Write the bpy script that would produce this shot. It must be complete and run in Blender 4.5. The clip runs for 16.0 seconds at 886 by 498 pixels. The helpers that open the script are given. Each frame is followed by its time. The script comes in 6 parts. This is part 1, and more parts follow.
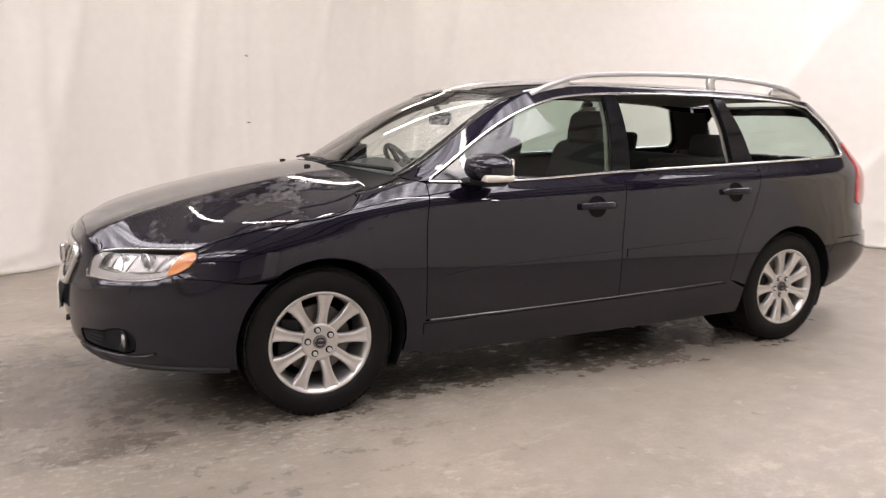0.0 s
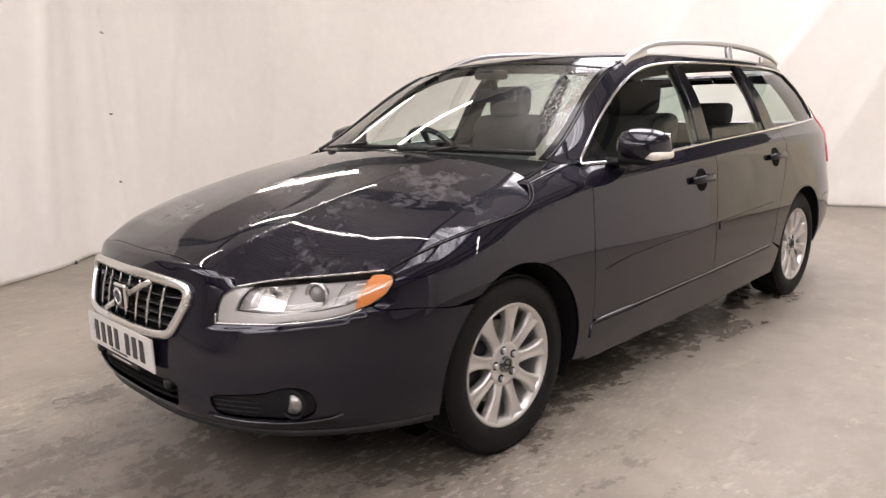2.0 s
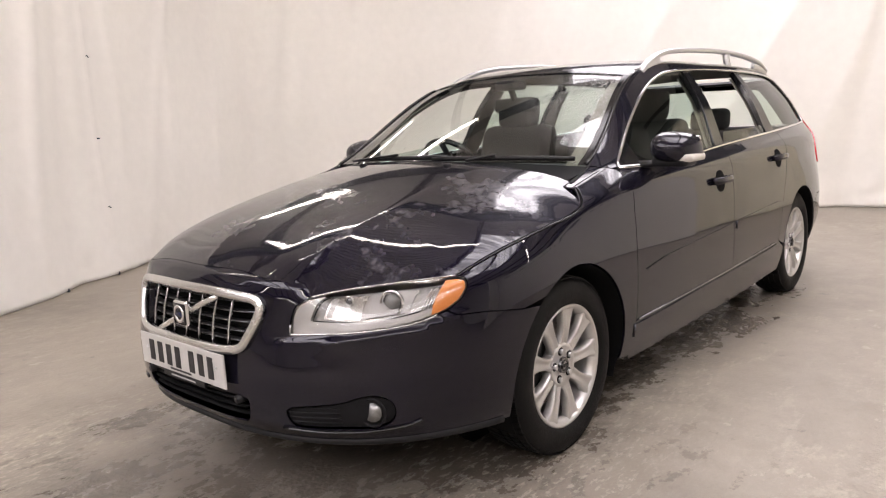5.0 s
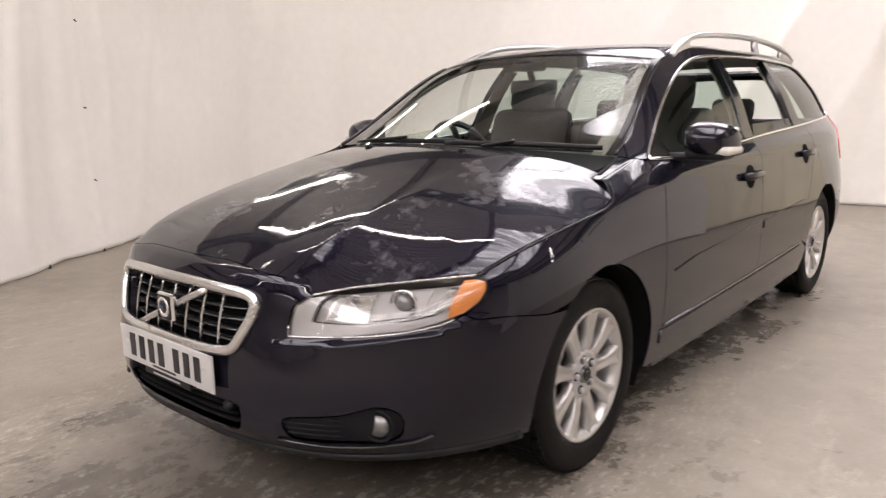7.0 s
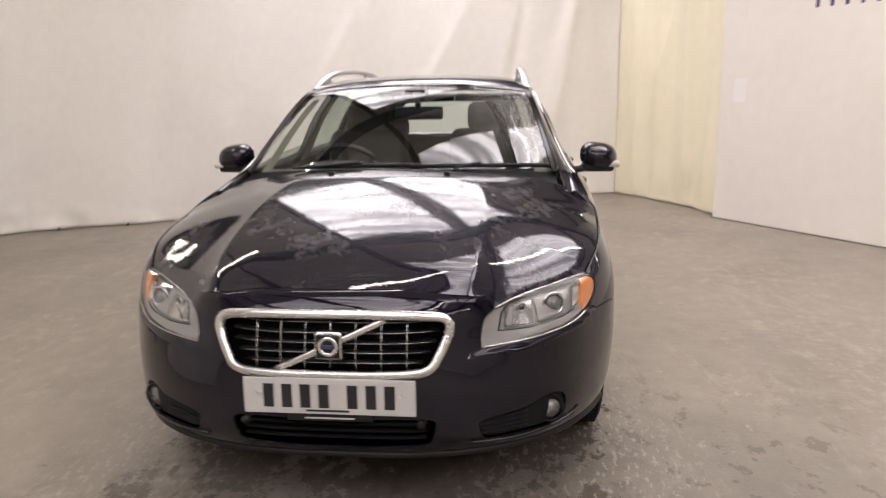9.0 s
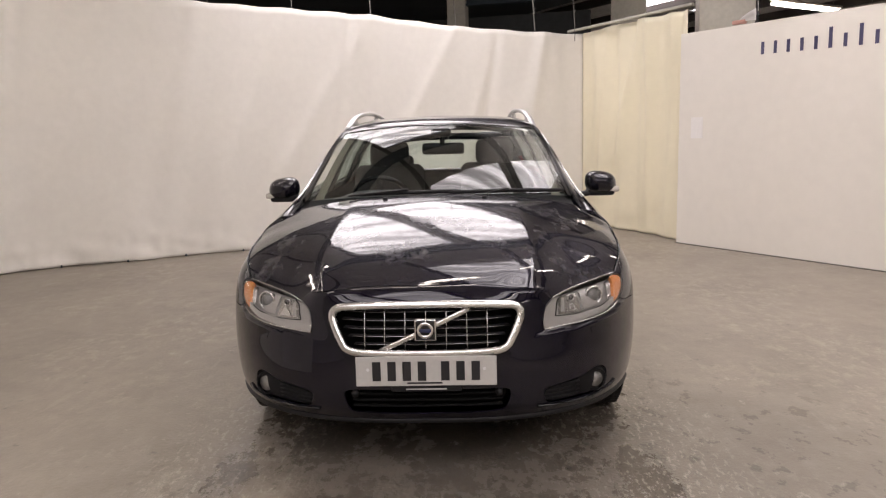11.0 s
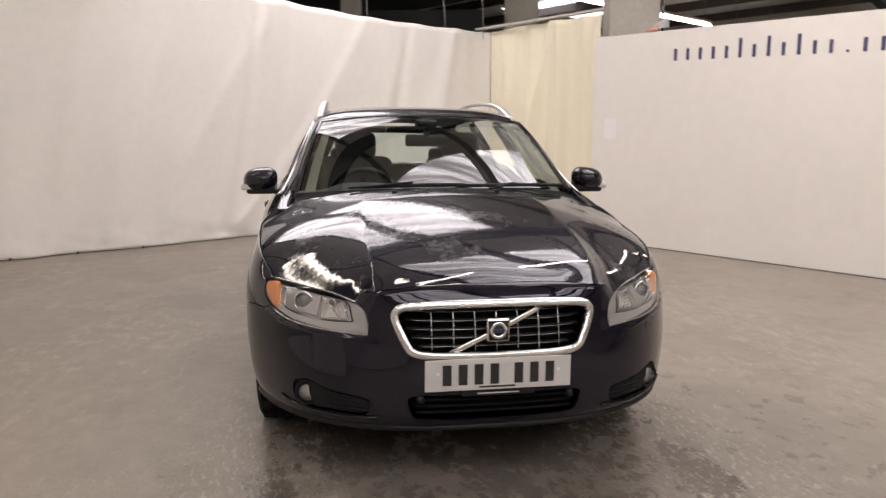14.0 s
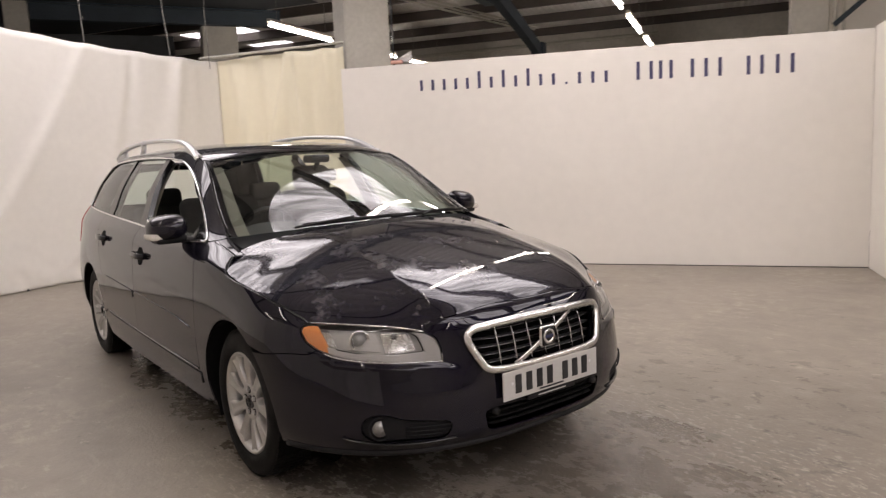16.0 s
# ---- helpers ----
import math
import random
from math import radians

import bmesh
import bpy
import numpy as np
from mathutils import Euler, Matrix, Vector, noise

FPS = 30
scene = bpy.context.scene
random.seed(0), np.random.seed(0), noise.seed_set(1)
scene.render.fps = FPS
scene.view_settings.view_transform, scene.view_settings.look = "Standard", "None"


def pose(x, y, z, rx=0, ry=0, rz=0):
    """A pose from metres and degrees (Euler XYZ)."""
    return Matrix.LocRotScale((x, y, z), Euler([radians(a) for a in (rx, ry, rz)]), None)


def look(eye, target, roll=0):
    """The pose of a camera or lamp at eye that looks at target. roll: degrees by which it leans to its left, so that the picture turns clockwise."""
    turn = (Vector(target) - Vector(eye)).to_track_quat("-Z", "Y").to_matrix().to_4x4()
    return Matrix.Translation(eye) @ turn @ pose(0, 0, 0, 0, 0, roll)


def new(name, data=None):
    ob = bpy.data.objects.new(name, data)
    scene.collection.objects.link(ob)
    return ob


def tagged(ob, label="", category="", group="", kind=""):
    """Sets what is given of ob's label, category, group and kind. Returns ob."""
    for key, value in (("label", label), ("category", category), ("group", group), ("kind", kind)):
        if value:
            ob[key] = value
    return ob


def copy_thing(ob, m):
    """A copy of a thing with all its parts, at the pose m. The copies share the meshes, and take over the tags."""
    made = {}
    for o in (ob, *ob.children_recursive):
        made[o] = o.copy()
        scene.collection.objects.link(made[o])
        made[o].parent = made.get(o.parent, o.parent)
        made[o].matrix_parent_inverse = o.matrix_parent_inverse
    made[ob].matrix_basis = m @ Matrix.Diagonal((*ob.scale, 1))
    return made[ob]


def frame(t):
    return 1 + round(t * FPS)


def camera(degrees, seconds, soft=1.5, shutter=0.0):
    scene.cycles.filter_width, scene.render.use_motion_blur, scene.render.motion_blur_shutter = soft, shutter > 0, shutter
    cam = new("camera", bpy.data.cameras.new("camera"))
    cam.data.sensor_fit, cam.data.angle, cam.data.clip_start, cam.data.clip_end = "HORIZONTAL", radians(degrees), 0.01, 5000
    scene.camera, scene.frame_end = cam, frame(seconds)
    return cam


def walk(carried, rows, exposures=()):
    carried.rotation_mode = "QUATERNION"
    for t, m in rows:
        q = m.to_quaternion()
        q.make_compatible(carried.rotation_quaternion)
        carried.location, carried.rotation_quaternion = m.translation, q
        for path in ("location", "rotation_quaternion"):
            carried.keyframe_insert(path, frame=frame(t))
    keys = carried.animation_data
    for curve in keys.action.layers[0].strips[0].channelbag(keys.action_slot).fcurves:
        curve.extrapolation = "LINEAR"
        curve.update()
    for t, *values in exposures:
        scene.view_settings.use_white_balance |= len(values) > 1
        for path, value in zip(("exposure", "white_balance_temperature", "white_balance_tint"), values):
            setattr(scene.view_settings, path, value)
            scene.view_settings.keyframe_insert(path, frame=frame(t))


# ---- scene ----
import mathutils
import mathutils.geometry

cam = camera(63.0, 16.0, soft=1.2, shutter=0.6)
PATH = [
    (0, (-0.83, -3.751, 1.262), (0.031, -1.98, 0.911), 0.9),
    (0.5, (-1.155, -3.44, 1.264), (-0.095, -1.783, 0.902), -0.2),
    (1, (-1.403, -3.058, 1.26), (-0.268, -1.457, 0.872), -1.3),
    (1.5, (-1.682, -2.761, 1.274), (-0.421, -1.259, 0.881), -0.5),
    (2, (-1.891, -2.419, 1.24), (-0.493, -1.045, 0.843), -1.3),
    (2.5, (-2.053, -2.252, 1.238), (-0.583, -0.956, 0.837), -2.5),
    (3, (-2.142, -2.194, 1.234), (-0.633, -0.937, 0.857), -1.6),
    (3.5, (-2.15, -2.194, 1.223), (-0.651, -0.919, 0.867), -2.5),
    (4, (-2.155, -2.194, 1.217), (-0.665, -0.908, 0.861), -3.3),
    (6.5, (-2.149, -2.169, 1.219), (-0.675, -0.868, 0.853), -1.5),
    (7, (-2.019, -1.971, 1.214), (-0.527, -0.701, 0.813), -0.9),
    (7.5, (-2.044, -1.628, 1.222), (-0.494, -0.445, 0.777), -1.0),
    (8, (-2.325, -1.269, 1.271), (-0.581, -0.424, 0.778), 0.2),
    (8.5, (-2.648, -0.934, 1.323), (-0.777, -0.435, 0.824), -2.0),
    (9, (-2.961, -0.548, 1.334), (-1.012, -0.347, 0.932), -0.7),
    (9.5, (-3.284, -0.37, 1.317), (-1.315, -0.234, 0.993), -2.4),
    (12, (-3.579, -0.107, 1.314), (-1.601, -0.077, 1.024), -0.6),
    (12.5, (-3.573, -0.098, 1.309), (-1.595, -0.073, 1.014), -0.8),
    (13, (-3.564, -0.066, 1.302), (-1.588, -0.036, 0.993), 0.1),
    (13.5, (-3.534, 0.237, 1.293), (-1.563, 0.096, 0.989), 2.3),
    (14, (-3.351, 0.592, 1.291), (-1.402, 0.267, 0.985), 0.3),
    (14.5, (-3.127, 0.922, 1.292), (-1.236, 0.365, 0.955), -0.8),
    (15, (-3.034, 1.335, 1.32), (-1.249, 0.484, 1.019), -0.8),
    (15.5, (-3.033, 1.663, 1.342), (-1.352, 0.616, 1.066), -1.9),
    (16, (-2.977, 1.99, 1.359), (-1.388, 0.804, 1.1), -2.6),
]
EXPOSURES = [(0.0, 0.58, 6800), (4.0, 0.54, 6800), (8.0, 0.45, 6850), (9.0, 0.18, 6950), (9.5, 0.04, 7000), (12.0, -0.05, 7050), (14.0, -0.02, 7000), (16.0, -0.10, 7050)]
TINT = 22
walk(cam, [(t, look(eye, target, roll)) for t, eye, target, roll in PATH], [(t, stops, kelvin, TINT) for t, stops, kelvin in EXPOSURES])

# ---- world and lights ----
world = bpy.data.worlds.new("world")
scene.world = world
world.use_nodes = True
sky = world.node_tree.nodes.new("ShaderNodeTexSky")
sky.sky_type, sky.sun_disc = 'NISHITA', False
sky.sun_elevation, sky.sun_rotation = radians(35), radians(120)
world.node_tree.links.new(sky.outputs[0], world.node_tree.nodes["Background"].inputs[0])
world.node_tree.nodes["Background"].inputs[1].default_value = 0.08
ROOFLIGHT, TUBE, SUN = 5.2, 27.0, 1.0
sun_data = bpy.data.lights.new("sun", 'SUN')
sun_data.energy, sun_data.angle, sun_data.color = SUN, radians(12), (1.0, 0.96, 0.9)
sun = new("sun", sun_data)
sun.matrix_world = look((0, 0, 30), (6, -4, 0))


# ---- materials ----
def material(name, color, rough=0.5, metal=0.0, coat=0.0, vary=0.0, scale=4.0, bump=0.0, bump_scale=60.0, rough_vary=0.0, spec=0.5, stretch=(1, 1, 1)):
    """A Principled material with colour and roughness varied at two scales and a fine bump."""
    m = bpy.data.materials.new(name)
    m.use_nodes = True
    nt = m.node_tree
    b = nt.nodes["Principled BSDF"]
    b.inputs["Base Color"].default_value = (*color, 1)
    b.inputs["Roughness"].default_value = rough
    b.inputs["Metallic"].default_value = metal
    b.inputs["Coat Weight"].default_value = coat
    b.inputs["Coat Roughness"].default_value = 0.03
    b.inputs["Specular IOR Level"].default_value = spec
    tc = nt.nodes.new("ShaderNodeTexCoord")
    mp = nt.nodes.new("ShaderNodeMapping")
    mp.inputs["Scale"].default_value = stretch
    nt.links.new(tc.outputs["Object"], mp.inputs[0])
    if vary or rough_vary:
        n1, n2 = nt.nodes.new("ShaderNodeTexNoise"), nt.nodes.new("ShaderNodeTexNoise")
        n1.inputs["Scale"].default_value, n2.inputs["Scale"].default_value = scale, scale * 9
        n1.inputs["Detail"].default_value, n2.inputs["Detail"].default_value = 6, 5
        mix = nt.nodes.new("ShaderNodeMath")
        mix.operation = 'ADD'
        for n, i in ((n1, 0), (n2, 1)):
            nt.links.new(mp.outputs[0], n.inputs["Vector"])
            nt.links.new(n.outputs["Fac"], mix.inputs[i])
        if vary:
            ramp = nt.nodes.new("ShaderNodeMapRange")
            ramp.inputs[1].default_value, ramp.inputs[2].default_value = 0.6, 1.4
            ramp.inputs[3].default_value, ramp.inputs[4].default_value = 1 - vary, 1 + vary
            nt.links.new(mix.outputs[0], ramp.inputs[0])
            mul = nt.nodes.new("ShaderNodeVectorMath")
            mul.operation = 'SCALE'
            mul.inputs[0].default_value = color
            nt.links.new(ramp.outputs[0], mul.inputs["Scale"])
            nt.links.new(mul.outputs[0], b.inputs["Base Color"])
        if rough_vary:
            rr = nt.nodes.new("ShaderNodeMapRange")
            rr.inputs[1].default_value, rr.inputs[2].default_value = 0.6, 1.4
            rr.inputs[3].default_value, rr.inputs[4].default_value = max(0.01, rough - rough_vary), min(1, rough + rough_vary)
            nt.links.new(mix.outputs[0], rr.inputs[0])
            nt.links.new(rr.outputs[0], b.inputs["Roughness"])
    if bump:
        nb = nt.nodes.new("ShaderNodeTexNoise")
        nb.inputs["Scale"].default_value, nb.inputs["Detail"].default_value = bump_scale, 4
        bp = nt.nodes.new("ShaderNodeBump")
        bp.inputs["Strength"].default_value, bp.inputs["Distance"].default_value = bump, 0.01
        nt.links.new(mp.outputs[0], nb.inputs["Vector"])
        nt.links.new(nb.outputs["Fac"], bp.inputs["Height"])
        nt.links.new(bp.outputs[0], b.inputs["Normal"])
    return m


def glowing(name, color, strength, base=(0.8, 0.8, 0.8)):
    m = material(name, base, 0.4)
    b = m.node_tree.nodes["Principled BSDF"]
    b.inputs["Emission Color"].default_value = (*color, 1)
    b.inputs["Emission Strength"].default_value = strength
    return m


def glass_sheet(name, tint, gloss_rough=0.0, dirt=0.0, ior=1.5, drops=0.0):
    """A thin pane: clear with a tint, glossy by Fresnel, with a little grime and dried water on it."""
    m = bpy.data.materials.new(name)
    m.use_nodes = True
    nt = m.node_tree
    nt.nodes.remove(nt.nodes["Principled BSDF"])
    out = nt.nodes["Material Output"]
    tr, gl, fr, pw, fr2, mx = (nt.nodes.new(k) for k in ("ShaderNodeBsdfTransparent", "ShaderNodeBsdfGlossy", "ShaderNodeLayerWeight", "ShaderNodeMath", "ShaderNodeMath", "ShaderNodeMixShader"))
    tr.inputs[0].default_value = (*tint, 1)
    gl.inputs["Roughness"].default_value = gloss_rough
    # Schlick's gloss for a thin pane, alike from both sides
    f0 = ((ior - 1) / (ior + 1)) ** 2
    fr.inputs["Blend"].default_value = 0.5
    pw.operation, fr2.operation = 'POWER', 'MULTIPLY_ADD'
    pw.inputs[1].default_value, fr2.inputs[1].default_value, fr2.inputs[2].default_value = 5.0, 1 - f0, f0 * 1.6
    nt.links.new(fr.outputs["Facing"], pw.inputs[0])
    nt.links.new(pw.outputs[0], fr2.inputs[0])
    nt.links.new(fr2.outputs[0], mx.inputs[0])
    nt.links.new(tr.outputs[0], mx.inputs[1])
    nt.links.new(gl.outputs[0], mx.inputs[2])
    last = mx
    if dirt:
        tc, n, rp, df, m2 = (nt.nodes.new(k) for k in ("ShaderNodeTexCoord", "ShaderNodeTexNoise", "ShaderNodeMapRange", "ShaderNodeBsdfDiffuse", "ShaderNodeMixShader"))
        n.inputs["Scale"].default_value, n.inputs["Detail"].default_value, n.inputs["Roughness"].default_value = 46, 4, 0.8
        rp.inputs[1].default_value, rp.inputs[2].default_value, rp.inputs[3].default_value, rp.inputs[4].default_value = 0.60, 0.68, 0.0, dirt
        big, br, mul = (nt.nodes.new(k) for k in ("ShaderNodeTexNoise", "ShaderNodeMapRange", "ShaderNodeMath"))
        big.inputs["Scale"].default_value, big.inputs["Detail"].default_value = 2.6, 3
        br.inputs[1].default_value, br.inputs[2].default_value, br.inputs[3].default_value, br.inputs[4].default_value = 0.45, 0.56, 0.02, 1.0
        mul.operation = 'MULTIPLY'
        df.inputs[0].default_value = (0.6, 0.6, 0.58, 1)
        nt.links.new(tc.outputs["Object"], n.inputs["Vector"])
        nt.links.new(n.outputs["Fac"], rp.inputs[0])
        nt.links.new(tc.outputs["Object"], big.inputs["Vector"])
        nt.links.new(big.outputs["Fac"], br.inputs[0])
        nt.links.new(rp.outputs[0], mul.inputs[0])
        nt.links.new(br.outputs[0], mul.inputs[1])
        nt.links.new(mul.outputs[0], m2.inputs[0])
        nt.links.new(mx.outputs[0], m2.inputs[1])
        nt.links.new(df.outputs[0], m2.inputs[2])
        last = m2
    if drops:
        # beads of water left on the car's left half of the pane
        tc, sx, zy, zx, vo, vr, mm, m3, df, mk = (nt.nodes.new(k) for k in ("ShaderNodeTexCoord", "ShaderNodeSeparateXYZ", "ShaderNodeMapRange", "ShaderNodeMapRange", "ShaderNodeTexNoise", "ShaderNodeMapRange", "ShaderNodeMath", "ShaderNodeMath", "ShaderNodeBsdfDiffuse", "ShaderNodeMixShader"))
        zy.inputs[1].default_value, zy.inputs[2].default_value, zy.inputs[3].default_value, zy.inputs[4].default_value = -0.62, -0.22, 1.0, 0.0
        zx.inputs[1].default_value, zx.inputs[2].default_value = 0.42, 0.72
        vo.inputs["Scale"].default_value, vo.inputs["Detail"].default_value, vo.inputs["Roughness"].default_value = 120, 3, 0.7
        vr.inputs[1].default_value, vr.inputs[2].default_value, vr.inputs[4].default_value = 0.51, 0.60, drops
        mm.operation = m3.operation = 'MULTIPLY'
        df.inputs[0].default_value = (0.74, 0.74, 0.72, 1)
        nt.links.new(tc.outputs["Object"], sx.inputs[0])
        nt.links.new(tc.outputs["Object"], vo.inputs["Vector"])
        nt.links.new(sx.outputs[1], zy.inputs[0])
        nt.links.new(sx.outputs[0], zx.inputs[0])
        nt.links.new(vo.outputs["Fac"], vr.inputs[0])
        nt.links.new(zy.outputs[0], mm.inputs[0])
        nt.links.new(zx.outputs[0], mm.inputs[1])
        nt.links.new(mm.outputs[0], m3.inputs[0])
        nt.links.new(vr.outputs[0], m3.inputs[1])
        nt.links.new(m3.outputs[0], mk.inputs[0])
        nt.links.new(last.outputs[0], mk.inputs[1])
        nt.links.new(df.outputs[0], mk.inputs[2])
        last = mk
    nt.links.new(last.outputs[0], out.inputs[0])
    return m


def paint_material(name, wet=0.0):
    """Dark navy metallic paint under clear coat; wet: dried water marks and drops that dull it."""
    m = material(name, (0.0045, 0.0039, 0.0076), 0.5, 0.0, 1.0, vary=0.25, scale=3.0, spec=0.045)
    nt = m.node_tree
    b = nt.nodes["Principled BSDF"]
    b.inputs["Coat IOR"].default_value = 1.45
    # flakes: a broad violet lobe under the clear coat
    b.inputs["Specular Tint"].default_value = (0.42, 0.30, 1.0, 1)
    b.inputs["Roughness"].default_value = 0.36
    tc = nt.nodes.new("ShaderNodeTexCoord")
    big, fine = nt.nodes.new("ShaderNodeTexNoise"), nt.nodes.new("ShaderNodeTexNoise")
    big.inputs["Scale"].default_value, big.inputs["Detail"].default_value, big.inputs["Roughness"].default_value = 4.4, 9, 0.72
    fine.inputs["Scale"].default_value, fine.inputs["Detail"].default_value = 38, 6
    rp = nt.nodes.new("ShaderNodeMapRange")
    lo = 0.66 - 0.112 * wet
    rp.inputs[1].default_value, rp.inputs[2].default_value = lo, lo + 0.08
    rp.inputs[3].default_value, rp.inputs[4].default_value = 0.02, 0.02 + 0.10 * wet
    nt.links.new(tc.outputs["Object"], big.inputs["Vector"])
    nt.links.new(tc.outputs["Object"], fine.inputs["Vector"])
    nt.links.new(big.outputs["Fac"], rp.inputs[0])
    nt.links.new(rp.outputs[0], b.inputs["Coat Roughness"])
    bp = nt.nodes.new("ShaderNodeBump")
    bp.inputs["Strength"].default_value, bp.inputs["Distance"].default_value = 0.012 + 0.03 * wet, 0.004
    nt.links.new(fine.outputs["Fac"], bp.inputs["Height"])
    nt.links.new(bp.outputs[0], b.inputs["Coat Normal"])
    if wet:
        b.inputs["Coat IOR"].default_value = 1.5
        b.inputs["Specular IOR Level"].default_value = 0.06
        # dried water leaves a thin grey film inside its outline
        film, fac, old = nt.nodes.new("ShaderNodeMix"), nt.nodes.new("ShaderNodeMapRange"), b.inputs["Base Color"].links[0].from_socket
        film.data_type = 'RGBA'
        fac.inputs[1].default_value, fac.inputs[2].default_value, fac.inputs[4].default_value = lo - 0.01, lo + 0.06, 0.62
        grain, cut = nt.nodes.new("ShaderNodeMapRange"), nt.nodes.new("ShaderNodeMath")
        grain.inputs[1].default_value, grain.inputs[2].default_value, grain.inputs[3].default_value = 0.40, 0.60, 0.1
        cut.operation = 'MULTIPLY'
        nt.links.new(fine.outputs["Fac"], grain.inputs[0])
        nt.links.new(big.outputs["Fac"], fac.inputs[0])
        nt.links.new(fac.outputs[0], cut.inputs[0])
        nt.links.new(grain.outputs[0], cut.inputs[1])
        nt.links.new(cut.outputs[0], film.inputs[0])
        nt.links.new(old, film.inputs[6])
        film.inputs[7].default_value = (0.105, 0.10, 0.108, 1)
        nt.links.new(film.outputs[2], b.inputs["Base Color"])
    return m


PAINT = paint_material("car_paint")
PAINT_WET = paint_material("car_paint_water_marked", 1.0)
BRIGHT = material("brushed_bright_trim", (0.68, 0.675, 0.66), 0.24, 1.0, rough_vary=0.07, scale=18)
CHROME = material("chrome", (0.78, 0.78, 0.78), 0.09, 1.0, rough_vary=0.04, scale=12)
SATIN = material("satin_metal", (0.64, 0.64, 0.645), 0.32, 0.9, rough_vary=0.03, scale=15)
ALLOY = material("silver_alloy", (0.54, 0.53, 0.515), 0.36, 0.8, 0.3, vary=0.06, scale=10, rough_vary=0.08)
BLACK = material("black_plastic", (0.008, 0.008, 0.009), 0.45, spec=0.25, vary=0.2, scale=8, bump=0.12, bump_scale=300)
GLOSSBLACK = material("gloss_black", (0.006, 0.006, 0.007), 0.12, rough_vary=0.05)
CAVITY = material("dark_cavity", (0.005, 0.005, 0.005), 0.9, spec=0.1)
RUBBER = material("tyre_rubber", (0.0055, 0.0052, 0.0050), 0.6, vary=0.35, scale=9, bump=0.2, bump_scale=140, rough_vary=0.12, spec=0.16)
GLASS = glass_sheet("side_glass", (0.66, 0.76, 0.71), 0.0, 0.02, 1.45)
SCREEN = glass_sheet("windscreen_glass", (0.82, 0.88, 0.85), 0.0, 0.35, 1.75, 0.75)
LENS = glass_sheet("lamp_lens", (0.95, 0.95, 0.95), 0.0, 0.0, 1.35)
AMBER = material("amber_lens", (0.56, 0.20, 0.06), 0.15, coat=0.6, vary=0.1)
REDLENS = material("red_lens", (0.42, 0.01, 0.012), 0.15, coat=0.6)
REFLECTOR = material("lamp_reflector", (0.56, 0.55, 0.53), 0.25, 0.9, rough_vary=0.06, scale=14)
FOGGLASS = material("fog_lamp_glass", (0.21, 0.205, 0.20), 0.22, 0.35, 0.6, vary=0.35, scale=70)
CHAMBER = material("lamp_chamber", (0.34, 0.33, 0.315), 0.35, 0.3, vary=0.1)
DARKMETAL = material("dark_bright_trim", (0.26, 0.26, 0.27), 0.2, 1.0, rough_vary=0.1, scale=10)
REARGLASS = glass_sheet("rear_glass", (0.86, 0.93, 0.90), 0.0, 0.02, 1.45)
VOID = material("matt_black", (0.0095, 0.0094, 0.0105), 0.6, vary=0.2, scale=9, spec=0.14)
BEZEL = material("lamp_bezel", (0.36, 0.35, 0.335), 0.38, 0.3, vary=0.05)
PLATE = material("plate_white", (0.46, 0.45, 0.43), 0.35, vary=0.05, scale=8)
INK = material("plate_ink", (0.012, 0.012, 0.014), 0.4)
CLOTH = material("seat_cloth", (0.022, 0.021, 0.021), 0.85, vary=0.25, scale=30, bump=0.3, bump_scale=400)
DASH = material("dashboard_grey", (0.05, 0.053, 0.056), 0.6, vary=0.1, bump=0.2, bump_scale=300)
BEIGE = material("pillar_trim", (0.19, 0.175, 0.145), 0.75, vary=0.06)


# ---- meshes ----
def part(name, bm, mat, parent=None, label="", smooth=True, mirror=False):
    """Links a bmesh as one mesh object under a thing or a part."""
    if mirror:
        for v in bm.verts:
            v.co.y = -v.co.y
        bmesh.ops.reverse_faces(bm, faces=bm.faces)
    me = bpy.data.meshes.new(name)
    bm.to_mesh(me)
    bm.free()
    if smooth:
        me.polygons.foreach_set("use_smooth", [True] * len(me.polygons))
    me.materials.append(mat)
    ob = new(name, me)
    ob.parent = parent
    if label:
        ob["label"] = label
    return ob


def from_lists(name, verts, faces, mat, parent=None, label="", smooth=True, normals=None):
    me = bpy.data.meshes.new(name)
    me.from_pydata([tuple(v) for v in verts], [], [tuple(q) for q in faces])
    me.update()
    if smooth:
        me.polygons.foreach_set("use_smooth", [True] * len(me.polygons))
    if normals is not None:
        me.normals_split_custom_set_from_vertices([tuple(n) for n in normals])
    me.materials.append(mat)
    ob = new(name, me)
    ob.parent = parent
    if label:
        ob["label"] = label
    return ob


def thing(name, label, category, group="", kind="", at=(0, 0, 0)):
    ob = new(name)
    ob.location = at
    return tagged(ob, label, category, group, kind)


def box(bm, lo, hi, bevel=0.0, segments=2):
    lo, hi = Vector(lo), Vector(hi)
    made = bmesh.ops.create_cube(bm, size=1.0, matrix=Matrix.LocRotScale((lo + hi) / 2, None, hi - lo))
    if bevel:
        edges = list({e for v in made["verts"] for e in v.link_edges})
        bmesh.ops.bevel(bm, geom=edges, offset=bevel, segments=segments, affect='EDGES', profile=0.5)
    return bm


